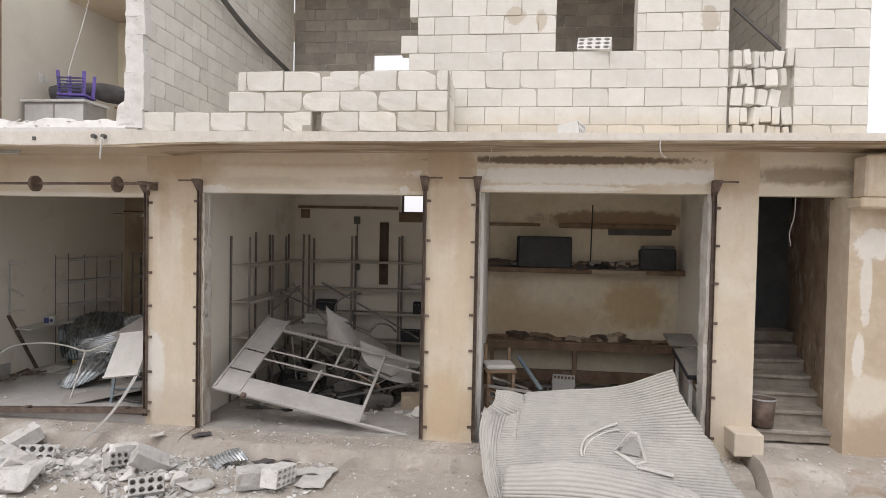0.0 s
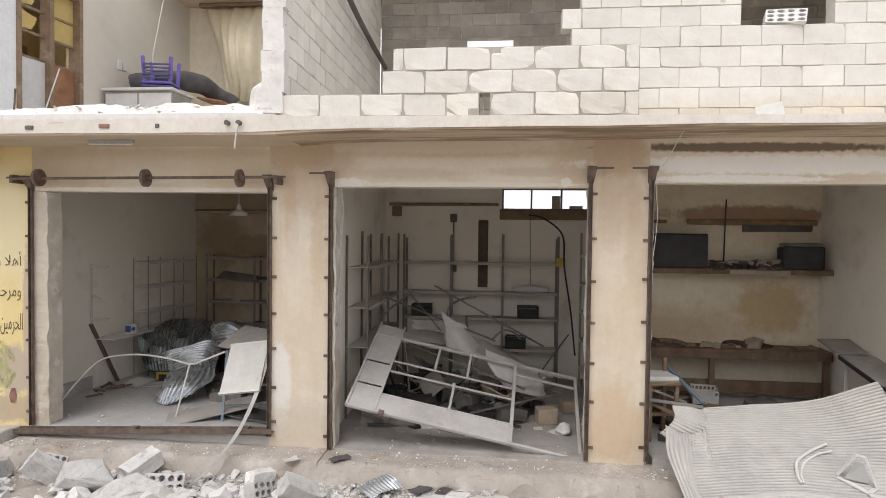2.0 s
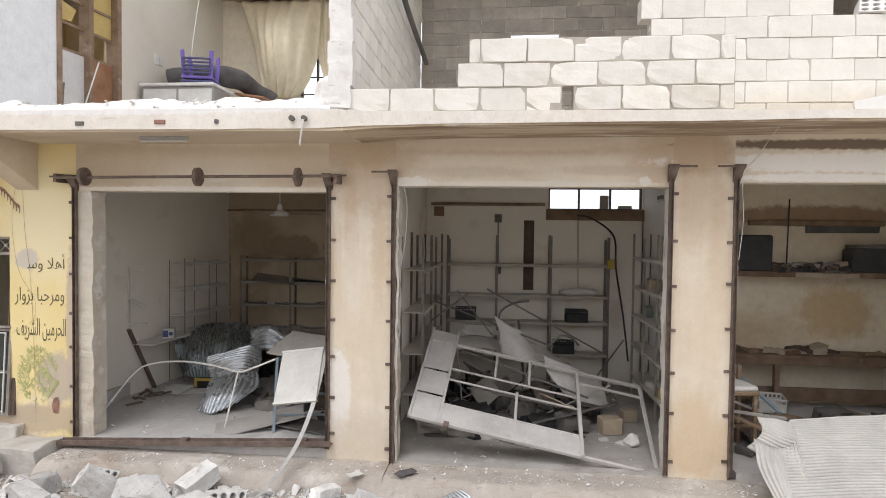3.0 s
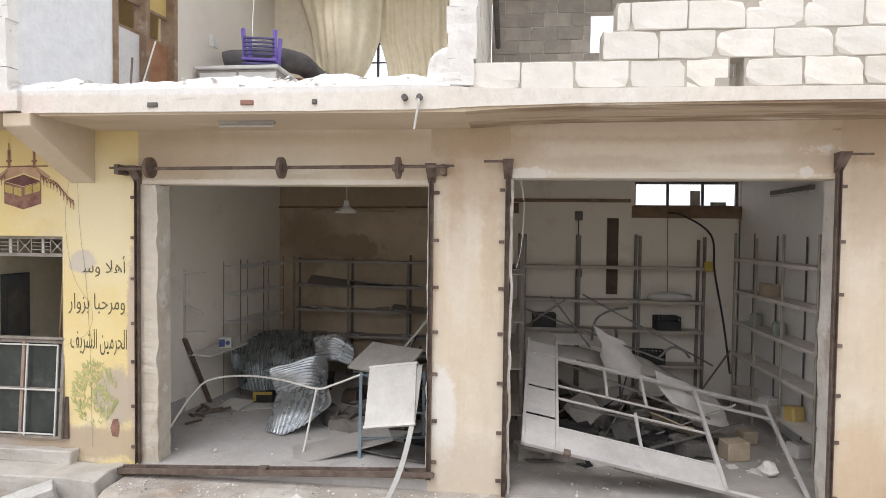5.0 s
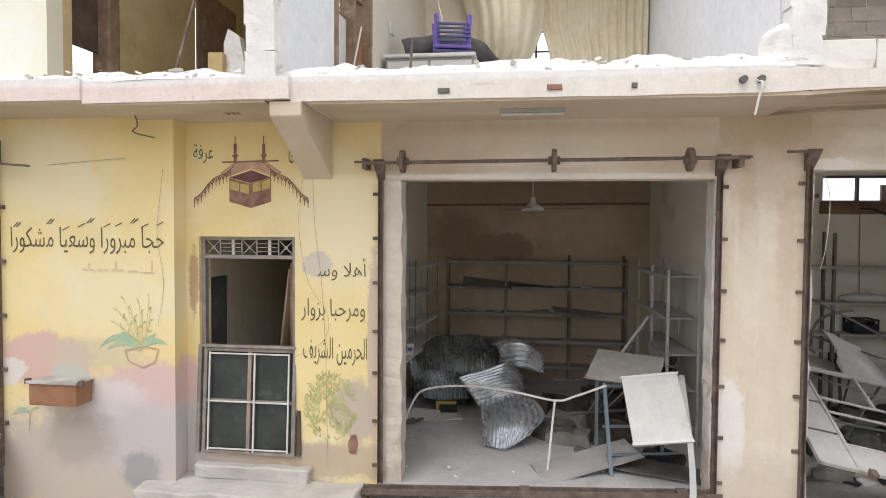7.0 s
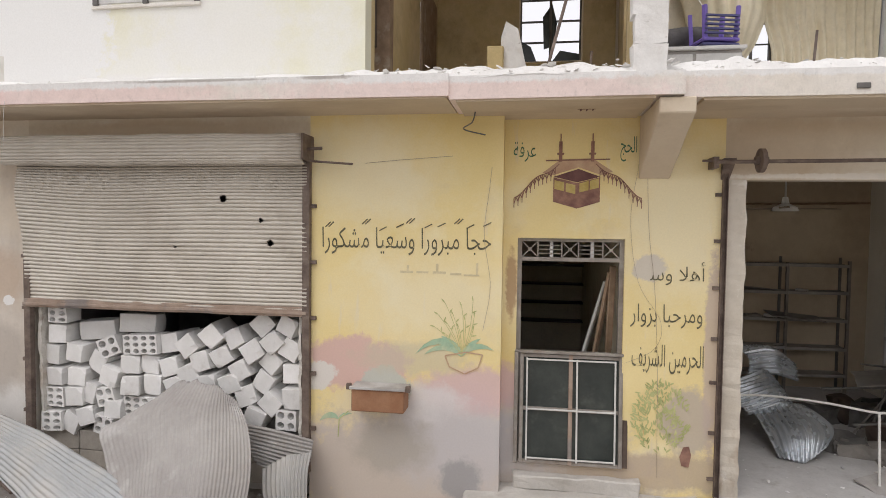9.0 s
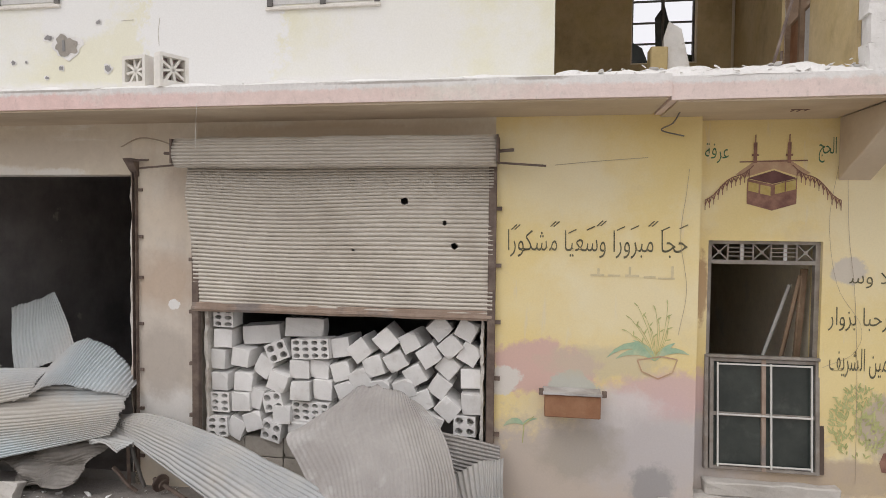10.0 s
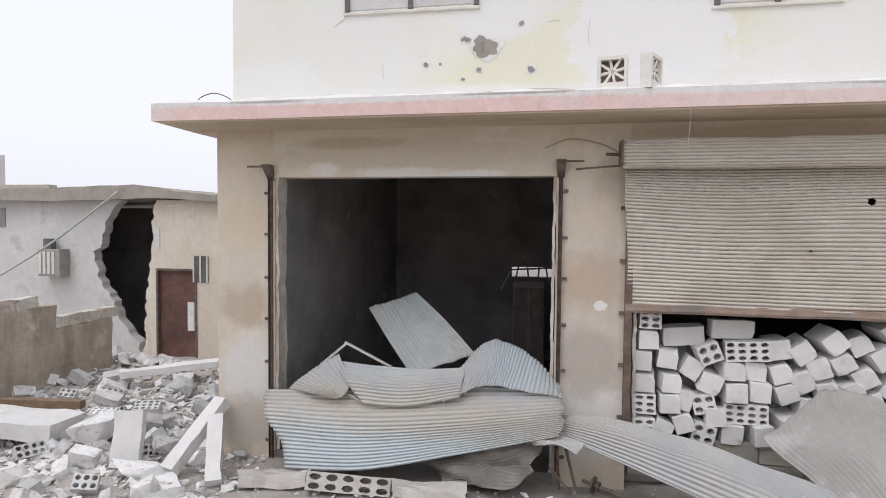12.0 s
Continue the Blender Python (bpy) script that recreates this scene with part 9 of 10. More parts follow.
# ---- the cream upper wall ----
def vent_block(x, turn):
    t = thing("vent_block", pose(x, -0.75, DECK + 0.19, 0, 0, turn), "pierced white decorative vent block standing on the slab", "vent block", "vent blocks on the slab")
    w = 0.13
    part("rim", boxes((-w, w, -0.05, 0.05, -w, -w + 0.03), (-w, w, -0.05, 0.05, w - 0.03, w), (-w, -w + 0.03, -0.05, 0.05, -w + 0.03, w - 0.03), (w - 0.03, w, -0.05, 0.05, -w + 0.03, w - 0.03)), M["block"], t)
    bm = bmesh.new()
    for k in range(4):
        a = k * math.pi / 4 + 0.2
        bar(bm, (-math.cos(a) * 0.125, 0, -math.sin(a) * 0.125), (math.cos(a) * 0.125, 0, math.sin(a) * 0.125), 0.05, 0.022)
    part("spokes", bm, M["block"], t)
    part("backing", boxes((-w + 0.03, w - 0.03, 0.04, 0.048, -w + 0.03, w - 0.03)), M["vent_back"], t, "dusty reddish backing")
    part("plinth", boxes((-w, w, -0.05, 0.05, -0.17, -w)), M["block"], t)
    return t


vent_block(-13.66, -10)
vent_block(-13.33, 60)
for x0, x1, z in ((-16.39, -14.93, 4.66), (-12.71, -11.57, 4.52)):
    t = tagged(thing("window_4" if x0 < -15 else "window_5", ((x0 + x1) / 2, -0.18, z), "upper window with a thin concrete sill", "window"), kind="structure")
    hw = (x1 - x0) / 2
    part("sill", rough_up(soften(boxes((-hw, hw, -0.025, 0.05, -0.035, 0.0)), 0.006), 0.005, 3, 9), M["slab"], t)
    part("glass", boxes((-hw + 0.06, hw - 0.06, -0.008, -0.002, 0.02, 1.3)), M["nb_white"], t)
    for x in (-hw + 0.02, -0.02, hw - 0.06):
        part("frame_post", boxes((x, x + 0.05, -0.03, -0.001, 0.0, 1.35)), M["dark_steel"], t)
for x, z, r in ((-14.80, 4.17, 0.10), (-15.02, 3.86, 0.016), (-14.86, 3.95, 0.02), (-14.35, 3.93, 0.03), (-15.4, 4.02, 0.02), (-14.45, 4.38, 0.02), (-15.0, 4.25, 0.03), (-15.25, 4.02, 0.012)):
    t = thing("shell_hole", (-13.03 + (x + 13.03) * 1.039, -0.18, 2.45 + (z - 2.45) * 1.039), "shell hole in the cream wall, its shade painted on flat", "hole", "holes in the cream wall")
    n = 22
    # flat dark face on the wall: the hole's inner shade as colour
    for nm, f, yy, mt in (("broken_rim", 1.45, -0.0045, "broken"), ("hole", 1.0, -0.0075, "soot" if r < 0.07 else "grey_block")):
        bm = bmesh.new()
        ring = []
        for k in range(n):
            a = k * 2 * math.pi / n
            q = r * f * (1 + 0.55 * noise.noise(Vector((math.cos(a) * 1.6 + x * 5, math.sin(a) * 1.6, z * 7 + f))) + 0.35 * noise.noise(Vector((math.cos(a) * 5, math.sin(a) * 5, x))))
            ring.append(bm.verts.new((q * 1.2 * math.cos(a), yy, q * math.sin(a))))
        bm.faces.new(ring)
        part(nm, bm, M[mt], t)
    if r > 0.07:
        part("slot", rough_up(boxes((-0.05, -0.015, -0.0105, -0.0078, -0.06, 0.05)), 0.01, 3, 20), M["soot"], t, "slot in the broken block, its shade painted on")
# loose blocks on the ledges
loose_block(HOLLOW8[0], pose(1.68, 0.07, 4.70, -12, 4, -14) @ Matrix.Diagonal((0.95, 0.9, 0.75, 1)), "hollow concrete block lying on the window ledge", "loose blocks")
loose_block(HOLLOW[2], pose(1.40, -0.33, 3.635, -8, 6, 62) @ Matrix.Diagonal((0.6, 1.2, 0.75, 1)), "broken hollow block on the slab", "loose blocks")
tube("diagonal_pipe", [(-3.36, 0.2, 5.9), (-3.35, 1.8, 5.55), (-3.34, 3.9, 5.35)], 0.04, M["dark_steel"], None, "dark pipe sloping along the block wall", "pipe")
bm = bmesh.new()
bar(bm, (3.26, 0.13, 5.15), (3.82, 0.13, 4.63), 0.03)
single("steel_strut", bm, M["dark_steel"], "thin strut leaning in the broken window hole", "strut")
# hairline cracks in the cream wall
for pts in (((-13.84, 4.20), (-13.85, 4.33), (-13.83, 4.47)), ((-14.25, 4.46), (-14.12, 4.465)), ((-15.95, 3.95), (-15.955, 4.10)), ((-16.5, 4.52), (-16.38, 4.60), (-16.36, 4.66)), ((-14.9, 3.78), (-14.3, 3.80), (-13.9, 3.77))):
    bm = bmesh.new()
    for (xa, za), (xb, zb) in zip(pts, pts[1:]):
        bar(bm, (xa, -0.181, za), (xb, -0.181, zb), 0.006, 0.004)
    single("wall_crack", bm, M["joint"], "thin crack in the cream painted wall", "crack", "cracks in the cream wall")
tube("dangling_wire", [(-13.02, -0.866, 3.47), (-13.02, -0.88, 3.33), (-13.03, -0.87, 3.2), (-13.03, -0.87, 3.08)], 0.0016, M["white_board"], None, "thin white wire dangling off the slab", "wire")


# ---- rubble on the street ----
RUB = "rubble blocks on the street"
rr = random.Random(21)


def chunk_mesh(seed, sx, sy, sz, mat):
    """A jagged lump of concrete: a hull of a few points, its edges worn, its faces pitted."""
    rs = random.Random(seed + 400)
    bm = bmesh.new()
    for _ in range(13):
        v = Vector((rs.uniform(-1, 1), rs.uniform(-1, 1), rs.uniform(-1, 1)))
        v /= max(abs(v.x), abs(v.y), abs(v.z)) ** 0.8
        bm.verts.new((v.x * sx, v.y * sy, v.z * sz))
    r = bmesh.ops.convex_hull(bm, input=bm.verts)
    bmesh.ops.delete(bm, geom=[g for g in r["geom_interior"] if isinstance(g, bmesh.types.BMVert)], context="VERTS")
    bmesh.ops.bevel(bm, geom=list(bm.edges), offset=min(sx, sy, sz) * 0.05, segments=1, affect="EDGES")
    bmesh.ops.triangulate(bm, faces=[f for f in bm.faces if len(f.verts) > 4])
    bmesh.ops.subdivide_edges(bm, edges=[e for e in bm.edges if e.calc_length() > min(sx, sy, sz) * 0.6], cuts=2)
    rough_up(bm, min(sx, sy, sz) * 0.09, seed, 1.6 / max(sx, sy))
    rough_up(bm, min(sx, sy, sz) * 0.06, seed + 3, 7 / max(sx, sy))
    return mesh_of("chunk", bm, mat)


CHUNKS = [chunk_mesh(i, 0.16 + 0.05 * (i % 3), 0.12 + 0.03 * (i % 2), 0.08 + 0.02 * (i % 4), M["rubble"] if i % 3 else M["broken"]) for i in range(12)]


HEAP = [block_mesh("block", 210 + i, M["rubble"], 0.37, 0.18, 0.185, 0.022) for i in range(6)]
HEAP_HOLLOW = [rough_hollow for rough_hollow in (hollow_mesh("hollow_block", 230, 4, 2, 0.36, 0.18, 0.185, M["rubble"]), hollow_mesh("hollow_block", 231, 4, 3, 0.38, 0.19, 0.19, M["rubble"]),
                                                 hollow_mesh("hollow_block", 232, 3, 2, 0.27, 0.18, 0.185, M["rubble"]))]


def put(me, x, y, dz, rx, ry, rz, label, s=1.0, name="concrete_block", cat="block", group=RUB):
    ob = new(name, me)
    ob.matrix_basis = Matrix.LocRotScale((x, y, ground_height(x, y) + dz * s), Euler((radians(rx), radians(ry), radians(rz))), (s, s, s))
    return tagged(ob, label, cat, group)


WHOLE = "whole white concrete block lying in the dust"
HOL = "broken hollow block with dark cells in the rubble"
CHK = "jagged chunk of pale concrete in the rubble"
# the heap before the first shop
for kind, x, y, dz, rx, ry, rz, s in (
        ("h", -6.0, -0.70, 0.16, -55, 18, 24, 0.8), ("b", -5.88, -0.92, 0.16, 20, 40, 35, 1.0), ("b", -4.98, -0.66, 0.15, 10, -24, 55, 1.0), 
        ("h8", -4.55, -0.98, 0.12, -15, 10, 40, 0.95), ("b", -3.66, -0.72, 0.14, 0, 8, 62, 0.75), ("h", -3.56, -0.95, 0.11, -25, 12, 62, 0.8), 
        ("b", -3.15, -1.02, 0.14, 30, 30, 40, 1.0), 
        ("h", -5.85, -1.62, 0.12, -75, 0, 10, 1.0), ("b", -6.35, -1.20, 0.12, 5, 10, -20, 1.0), ("c", -5.35, -1.00, 0.10, 10, 10, 10, 1.3),
        ("c", -4.35, -1.40, 0.10, 0, 15, 70, 1.5), ("c", -6.6, -0.85, 0.08, 0, 0, 20, 1.0), ("h", -1.62, -1.18, 0.12, 0, 10, 80, 1.0), ("b", -1.85, -1.25, 0.12, 6, 5, 30, 1.0),
        ("b", -7.45, -0.62, 0.12, 8, -15, 35, 1.1), ("c", -7.95, -0.75, 0.06, 0, 0, 0, 0.8), ("h", -2.85, -1.55, 0.10, -40, 0, 30, 0.9),
        ("c", -2.45, -1.35, 0.06, 0, 0, 40, 0.7), ("c", -9.6, -0.55, 0.05, 0, 0, 40, 0.6), ("c", -5.75, -0.58, 0.05, 0, 0, 40, 0.7), ("b", -6.9, -1.6, 0.10, 0, 0, 10, 1.0)):
    me = {"h": HEAP_HOLLOW[rr.randrange(3)], "h8": HEAP_HOLLOW[rr.randrange(3)], "b": HEAP[rr.randrange(6)], "c": CHUNKS[rr.randrange(12)]}[kind]
    put(me, x, y, dz, rx, ry, rz, {"h": HOL, "h8": HOL, "b": WHOLE, "c": CHK}[kind], s, *(("concrete_chunk", "chunk") if kind == "c" else ()))
# bent grey slab pieces
put(CHUNKS[2], -4.75, -1.25, 0.05, 5, -8, 20, "big flat lump of grey concrete in the heap", 1.5, "concrete_chunk", "chunk")
put(CHUNKS[4], -5.6, -1.9, 0.05, 5, -8, 70, "big flat lump of grey concrete in the heap", 1.6, "concrete_chunk", "chunk")
# lesser lumps thrown among the blocks
for i in range(120):
    x, y = rr.gauss(-4.9, 1.3), -0.85 - abs(rr.gauss(0, 0.5))
    if -6.9 < x < -2.4:
        put(CHUNKS[rr.randrange(12)], x, y, 0.05, rr.uniform(-30, 30), rr.uniform(-30, 30), rr.uniform(0, 360), CHK, 0.2 + 0.5 * rr.random() ** 2, "concrete_chunk", "chunk")
put(chunk_mesh(31, 0.30, 0.24, 0.15, M["rubble"]), -4.25, -1.6, 0.08, 4, -6, 15, "great white lump of broken concrete in the heap", 1.0, "concrete_chunk", "chunk")
# small torn sheet and papers
t = thing("sheet_scrap", (0, 0, 0), "small bent piece of shiny corrugated sheet", "sheet metal")
sheet("scrap", [[(-2.66, -.72, -.16), (-2.50, -.62, -.10), (-2.36, -.56, -.06)], [(-2.56, -.82, -.17), (-2.42, -.72, -.12), (-2.26, -.64, -.08)], [(-2.46, -.88, -.19), (-2.32, -.80, -.13), (-2.18, -.66, -.16)]],
      M["bright"], t, seed=51, across="u", amp=0.006, pitch=0.035)
for i, (x, y, s, mt, la) in enumerate(((-1.30, -0.95, 0.20, "white_board", "crumpled dirty white paper on the street"), (-1.48, -0.85, 0.12, "white_board", "crumpled dirty white paper on the street"),
                                       (-2.02, -0.62, 0.09, "dark_cloth", "black rag lying on the step"), (-1.78, -0.62, 0.07, "dark_cloth", "black rag lying on the step"),
                                       (-2.95, -0.30, 0.09, "dark_cloth", "dark blue rag under the gate"), (-3.45, -0.42, 0.07, "white_board", "scrap of white paper by the pier"))):
    bm = bmesh.new()
    bmesh.ops.create_grid(bm, x_segments=9, y_segments=7, size=1.0, matrix=Matrix.Diagonal((s * 1.3, s * 0.8, 1, 1)))
    rough_up(bm, 0.03, i + 3, 7)
    ob = single("litter", bm, M[mt], la, "litter", "litter on the street", pose(x, y, max(ground_height(x, y), -0.06 if y > -0.5 else -1) + 0.035, 0, 0, rr.uniform(0, 90)))
    ob.modifiers.new("sheet", "SOLIDIFY").thickness = 0.002

# ---- rubble field beside the corner ----
for kind, x, y, dz, rx, ry, rz, s in (
        ("h", -20.9, 0.9, 0.15, -60, 10, 20, 1.0), ("h8", -20.3, 1.0, 0.15, -50, 20, 50, 1.0), ("b", -20.0, 0.6, 0.18, 20, 20, 20, 1.1), ("b", -20.6, 1.4, 0.15, 20, 30, 60, 1.2), ("h8", -19.2, 0.35, 0.18, -60, 0, 20, 1.0),
        ("h", -18.25, 0.9, 0.28, -50, 20, 40, 1.2), ("b", -18.7, 0.8, 0.14, 12, 24, 10, 1.0), ("c", -19.35, -0.35, 0.16, 20, 0, 20, 1.5), ("b", -18.95, 0.0, 0.16, 30, 16, 40, 1.1), ("h8", -19.55, 0.0, 0.20, -75, 0, 10, 1.0),
        ("c", -18.3, -0.4, 0.12, 0, 20, 50, 1.4), ("b", -19.0, -0.9, 0.12, 10, 10, 10, 1.0), ("h", -19.8, -0.8, 0.10, -30, 0, 60, 1.0), ("c", -18.35, -1.0, 0.1, 0, 10, 30, 1.2), ("b", -20.1, -1.1, 0.1, 0, 20, 60, 0.9),
        ("c", -20.9, -0.2, 0.1, 0, 0, 20, 1.2), ("h", -18.5, -1.45, 0.12, -45, 10, 30, 1.0), ("c", -17.9, -1.35, 0.1, 0, 0, 70, 1.1), ("b", -17.6, -1.5, 0.1, 10, 0, 40, 1.0), ("c", -19.3, -1.5, 0.1, 0, 0, 10, 1.1),
        ("b", -21.4, 1.7, 0.12, 0, 30, 10, 1.1), ("c", -19.6, 1.6, 0.12, 0, 10, 10, 1.4), ("c", -18.9, 1.6, 0.12, 0, 10, 60, 1.2), ("b", -19.9, 2.1, 0.12, 20, 0, 30, 1.0), ("h", -18.6, 2.0, 0.15, -60, 0, 60, 1.0)):
    me = {"h": HEAP_HOLLOW[rr.randrange(3)], "h8": HEAP_HOLLOW[rr.randrange(3)], "b": HEAP[rr.randrange(6)], "c": CHUNKS[rr.randrange(12)]}[kind]
    put(me, x, y, dz, rx, ry, rz, {"h": HOL, "h8": HOL, "b": WHOLE, "c": CHK}[kind], s * 0.8, *(("concrete_chunk", "chunk") if kind == "c" else ()), group="rubble beside the corner pier")
for i in range(175):
    x, y = rr.uniform(-22.5, -17.6), rr.uniform(-1.7, 2.6)
    if x > -18.1 and y > -0.35:
        continue
    kind = rr.random()
    me = HEAP_HOLLOW[rr.randrange(3)] if kind < 0.12 else HEAP[rr.randrange(6)] if kind < 0.25 else CHUNKS[rr.randrange(12)]
    blk = kind < 0.25
    put(me, x, y, 0.06, rr.uniform(-40, 40), rr.uniform(-30, 30), rr.uniform(0, 360), HOL if kind < 0.12 else WHOLE if blk else CHK, rr.uniform(0.6, 0.85) if blk else 0.2 + 0.5 * rr.random() ** 2,
        "concrete_block" if blk else "concrete_chunk", "block" if blk else "chunk", "rubble beside the corner pier")
# the fallen foot of the house wall
for i in range(46):
    q = rr.random()
    put(CHUNKS[rr.randrange(12)], -22.35 + q * 1.5 + rr.gauss(0, 0.12), 3.45 - abs(rr.gauss(0, 0.35)), 0.05 + 0.22 * (1 - q) * rr.random(), rr.uniform(-40, 40), rr.uniform(-30, 30), rr.uniform(0, 360), CHK,
        0.35 + 0.6 * rr.random() ** 2, "concrete_chunk", "chunk", "rubble beside the corner pier")
FIELD = "broken concrete posts and slabs"
for a, b, w, d, la in (((-17.98, -0.95, -0.12), (-17.78, -0.28, 0.42), 0.17, 0.12, "broken white concrete post leaning in the rubble"),
                       ((-17.42, -1.05, -0.15), (-17.70, -0.55, 0.34), 0.15, 0.11, "broken white concrete post leaning in the rubble"),
                       ((-17.95, -1.05, -0.16), (-17.45, -1.55, -0.15), 0.16, 0.12, "broken white concrete post lying flat"),
                       ((-18.66, -0.72, -0.16), (-18.70, -0.58, 0.34), 0.30, 0.10, "upright broken concrete slab in the rubble"),
                       ((-20.75, 1.75, 0.05), (-19.3, 2.75, 0.12), 0.25, 0.10, "long concrete beam lying across the rubble")):
    bm = bmesh.new()
    bar(bm, a, b, w, d)
    bmesh.ops.subdivide_edges(bm, edges=[e for e in bm.edges if e.calc_length() > 0.3], cuts=5, use_grid_fill=True)
    single("concrete_post", rough_up(bm, 0.022, int(w * 100), 5), M["fresh_block"], la, "post", FIELD)
bm = boxes((-0.62, 0.55, -0.32, 0.3, -0.11, 0.09))
bmesh.ops.subdivide_edges(bm, edges=bm.edges[:], cuts=4, use_grid_fill=True)
single("concrete_slab", rough_up(bm, 0.03, 2, 3), M["fresh_block"], "thick broken white slab lying on the rubble", "slab", FIELD, pose(-20.35, -0.35, 0.02, -3, 4, 8))
bm = bmesh.new()
bar(bm, (-22.5, 0.1, 0.02), (-20.1, 0.28, 0.06), 0.10, 0.10)
single("timber", rough_up(bm, 0.01, 2, 3), M["wood"], "weathered timber beam lying in the rubble", "timber")
# broken kerbs and a breeze block in front of the burnt shop
for x, y, rz, sx, la, pat in ((-16.86, -0.88, 17, 0.33, "broken pale kerb piece lying flat before the shop", 0), (-16.08, -0.86, 11, 0.41, "broken pierced breeze block piece lying flat", 1),
                              (-15.3, -0.79, 8, 0.34, "broken pale kerb piece lying flat before the shop", 0)):
    t = thing("breeze_block", pose(x, y, ground_height(x, y) + 0.09, -24, 2 + 3 * pat, rz), la, "block", "broken blocks before the burnt shop")
    if pat:
        part("body", hollow_mesh("body", 77, 5, 2, sx * 2, 0.14, 0.17, M["kerb"]), None, t)
    else:
        bm = boxes((-sx, sx, -0.07, 0.07, -0.09, 0.08))
        bmesh.ops.subdivide_edges(bm, edges=bm.edges[:], cuts=4, use_grid_fill=True)
        part("body", rough_up(rough_up(bm, 0.045, int(x * 10), 5), 0.018, 4, 16), M["kerb"], t)


# small stones, past counting
def stones(name, regions, label, seed):
    rs = random.Random(seed)
    places = []
    for x0, x1, y0, y1, n, s0, s1, dens in regions:
        for k in range(n):
            x, y = rs.uniform(x0, x1), rs.uniform(y0, y1)
            if dens and noise.noise(Vector((x * 0.8, y * 0.8, seed))) < dens:
                continue
            s = s0 + (s1 - s0) * rs.random() ** 3
            z = ground_height(x, y)
            if y > -0.40 and -6.9 < x < 3.4:
                z = -0.05
            if y > -0.75 and x > 3.5:
                z = 0.1
            places.append((x, y, z + s * 0.25, s, rs))
    return shards(name, places, M["rubble"], label)


stones("street_rubble", ((-6.9, 3.4, -0.42, -0.02, 1500, 0.003, 0.022, 0), (-7.0, -1.6, -0.85, -0.42, 1500, 0.008, 0.05, -0.3), (-8.5, -1.2, -2.4, -0.5, 1500, 0.012, 0.09, -0.1), (-7.0, -2.4, -1.9, -0.55, 1500, 0.02, 0.085, -0.15), (-14, 5.5, -2.6, -0.1, 5200, 0.004, 0.028, 0), (-8.5, -1.5, -2.0, -0.5, 5000, 0.005, 0.03, -0.2)),
       "scattered small stones and crumbs on the street", 3)
stones("yard_rubble", ((-24, -17.3, -3.0, 3.4, 6500, 0.012, 0.10, 0), (-23, -17.2, -2.0, 2.5, 800, 0.04, 0.13, 0), (-17.4, -13.8, -1.8, -0.5, 500, 0.012, 0.06, 0)),
       "heaped pale rubble of the collapsed yard", 4)
places = []
for i in range(900):
    x, y = ((rr.uniform(-7.0, -3.6), rr.uniform(0.05, 2.8)), (rr.uniform(-3.1, 0.2), rr.uniform(0.05, 3.2)), (rr.uniform(0.45, 3.5), rr.uniform(0.1, 2.6)))[i % 3]
    s = 0.005 + 0.032 * rr.random() ** 3
    places.append((x, y, (F1 if x < -3.5 else F2 if x < 0.3 else F3) + s * 0.3, s, rr))
shards("floor_crumbs", places, M["rubble"], "small crumbs of plaster on the shop floors")


# ---- neighbouring ruined house ----
nb = thing("ruined_house", (0, 0, 0), "single-storey neighbouring house with a great hole in its wall", "house")
NY = 3.8


def ragged_wall(name, edge_side, x_far, zt, pts, mat, label):
    """A wall panel between x_far and a ragged edge given as (x, z) going up; the edge shows its thickness."""
    fine = []
    for (xa, za), (xb, zb) in zip(pts, pts[1:]):
        n = max(2, int(abs(zb - za) / 0.035))
        for i in range(n):
            t = i / n
            fine.append((xa + (xb - xa) * t + 0.08 * noise.noise(Vector((za + (zb - za) * t, xa, 1)) * 5) + 0.045 * noise.noise(Vector((za + (zb - za) * t, xa, 4)) * 11), za + (zb - za) * t))
    fine.append(pts[-1])
    bm = bmesh.new()
    rows = []
    for x, z in fine:
        rows.append([bm.verts.new(p) for p in ((x, NY, z), (x, NY + 0.2, z), (x_far, NY, z), (x_far, NY + 0.2, z))])
    for a, b in zip(rows, rows[1:]):
        for i, j in ((2, 0), (0, 1), (1, 3)):
            bm.faces.new((a[i], a[j], b[j], b[i]))
    bmesh.ops.recalc_face_normals(bm, faces=bm.faces)
    return part(name, bm, mat, nb, label)


ragged_wall("white_wall", 1, -34, 2.82, [(-21.9, -0.4), (-22.04, 0.08), (-22.40, 0.47), (-22.58, 0.91), (-22.93, 1.34), (-23.0, 1.84), (-22.82, 1.92), (-22.75, 2.40), (-22.40, 2.84)], M["nb_white"], "grey-white plastered wall")
ragged_wall("beige_wall", -1, -21.62, 1.52, [(-21.95, -0.4), (-21.87, 0.60), (-21.80, 1.26), (-21.77, 1.52)], M["nb_beige"], "beige plastered wall")
ragged_wall("beige_wall", -1, -21.40, 2.84, [(-21.77, 1.52), (-21.70, 2.13), (-21.62, 2.84)], M["nb_beige"], "beige plastered wall")
part("beige_wall", boxes((-21.40, -20.80, NY, NY + 0.2, 1.52, 2.84), (-20.80, -18.6, NY, NY + 0.2, -0.4, 2.84)), M["nb_beige"], nb)
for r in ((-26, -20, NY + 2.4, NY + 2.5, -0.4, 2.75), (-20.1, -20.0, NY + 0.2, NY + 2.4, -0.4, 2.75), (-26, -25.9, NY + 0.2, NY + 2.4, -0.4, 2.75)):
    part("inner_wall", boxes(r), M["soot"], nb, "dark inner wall")
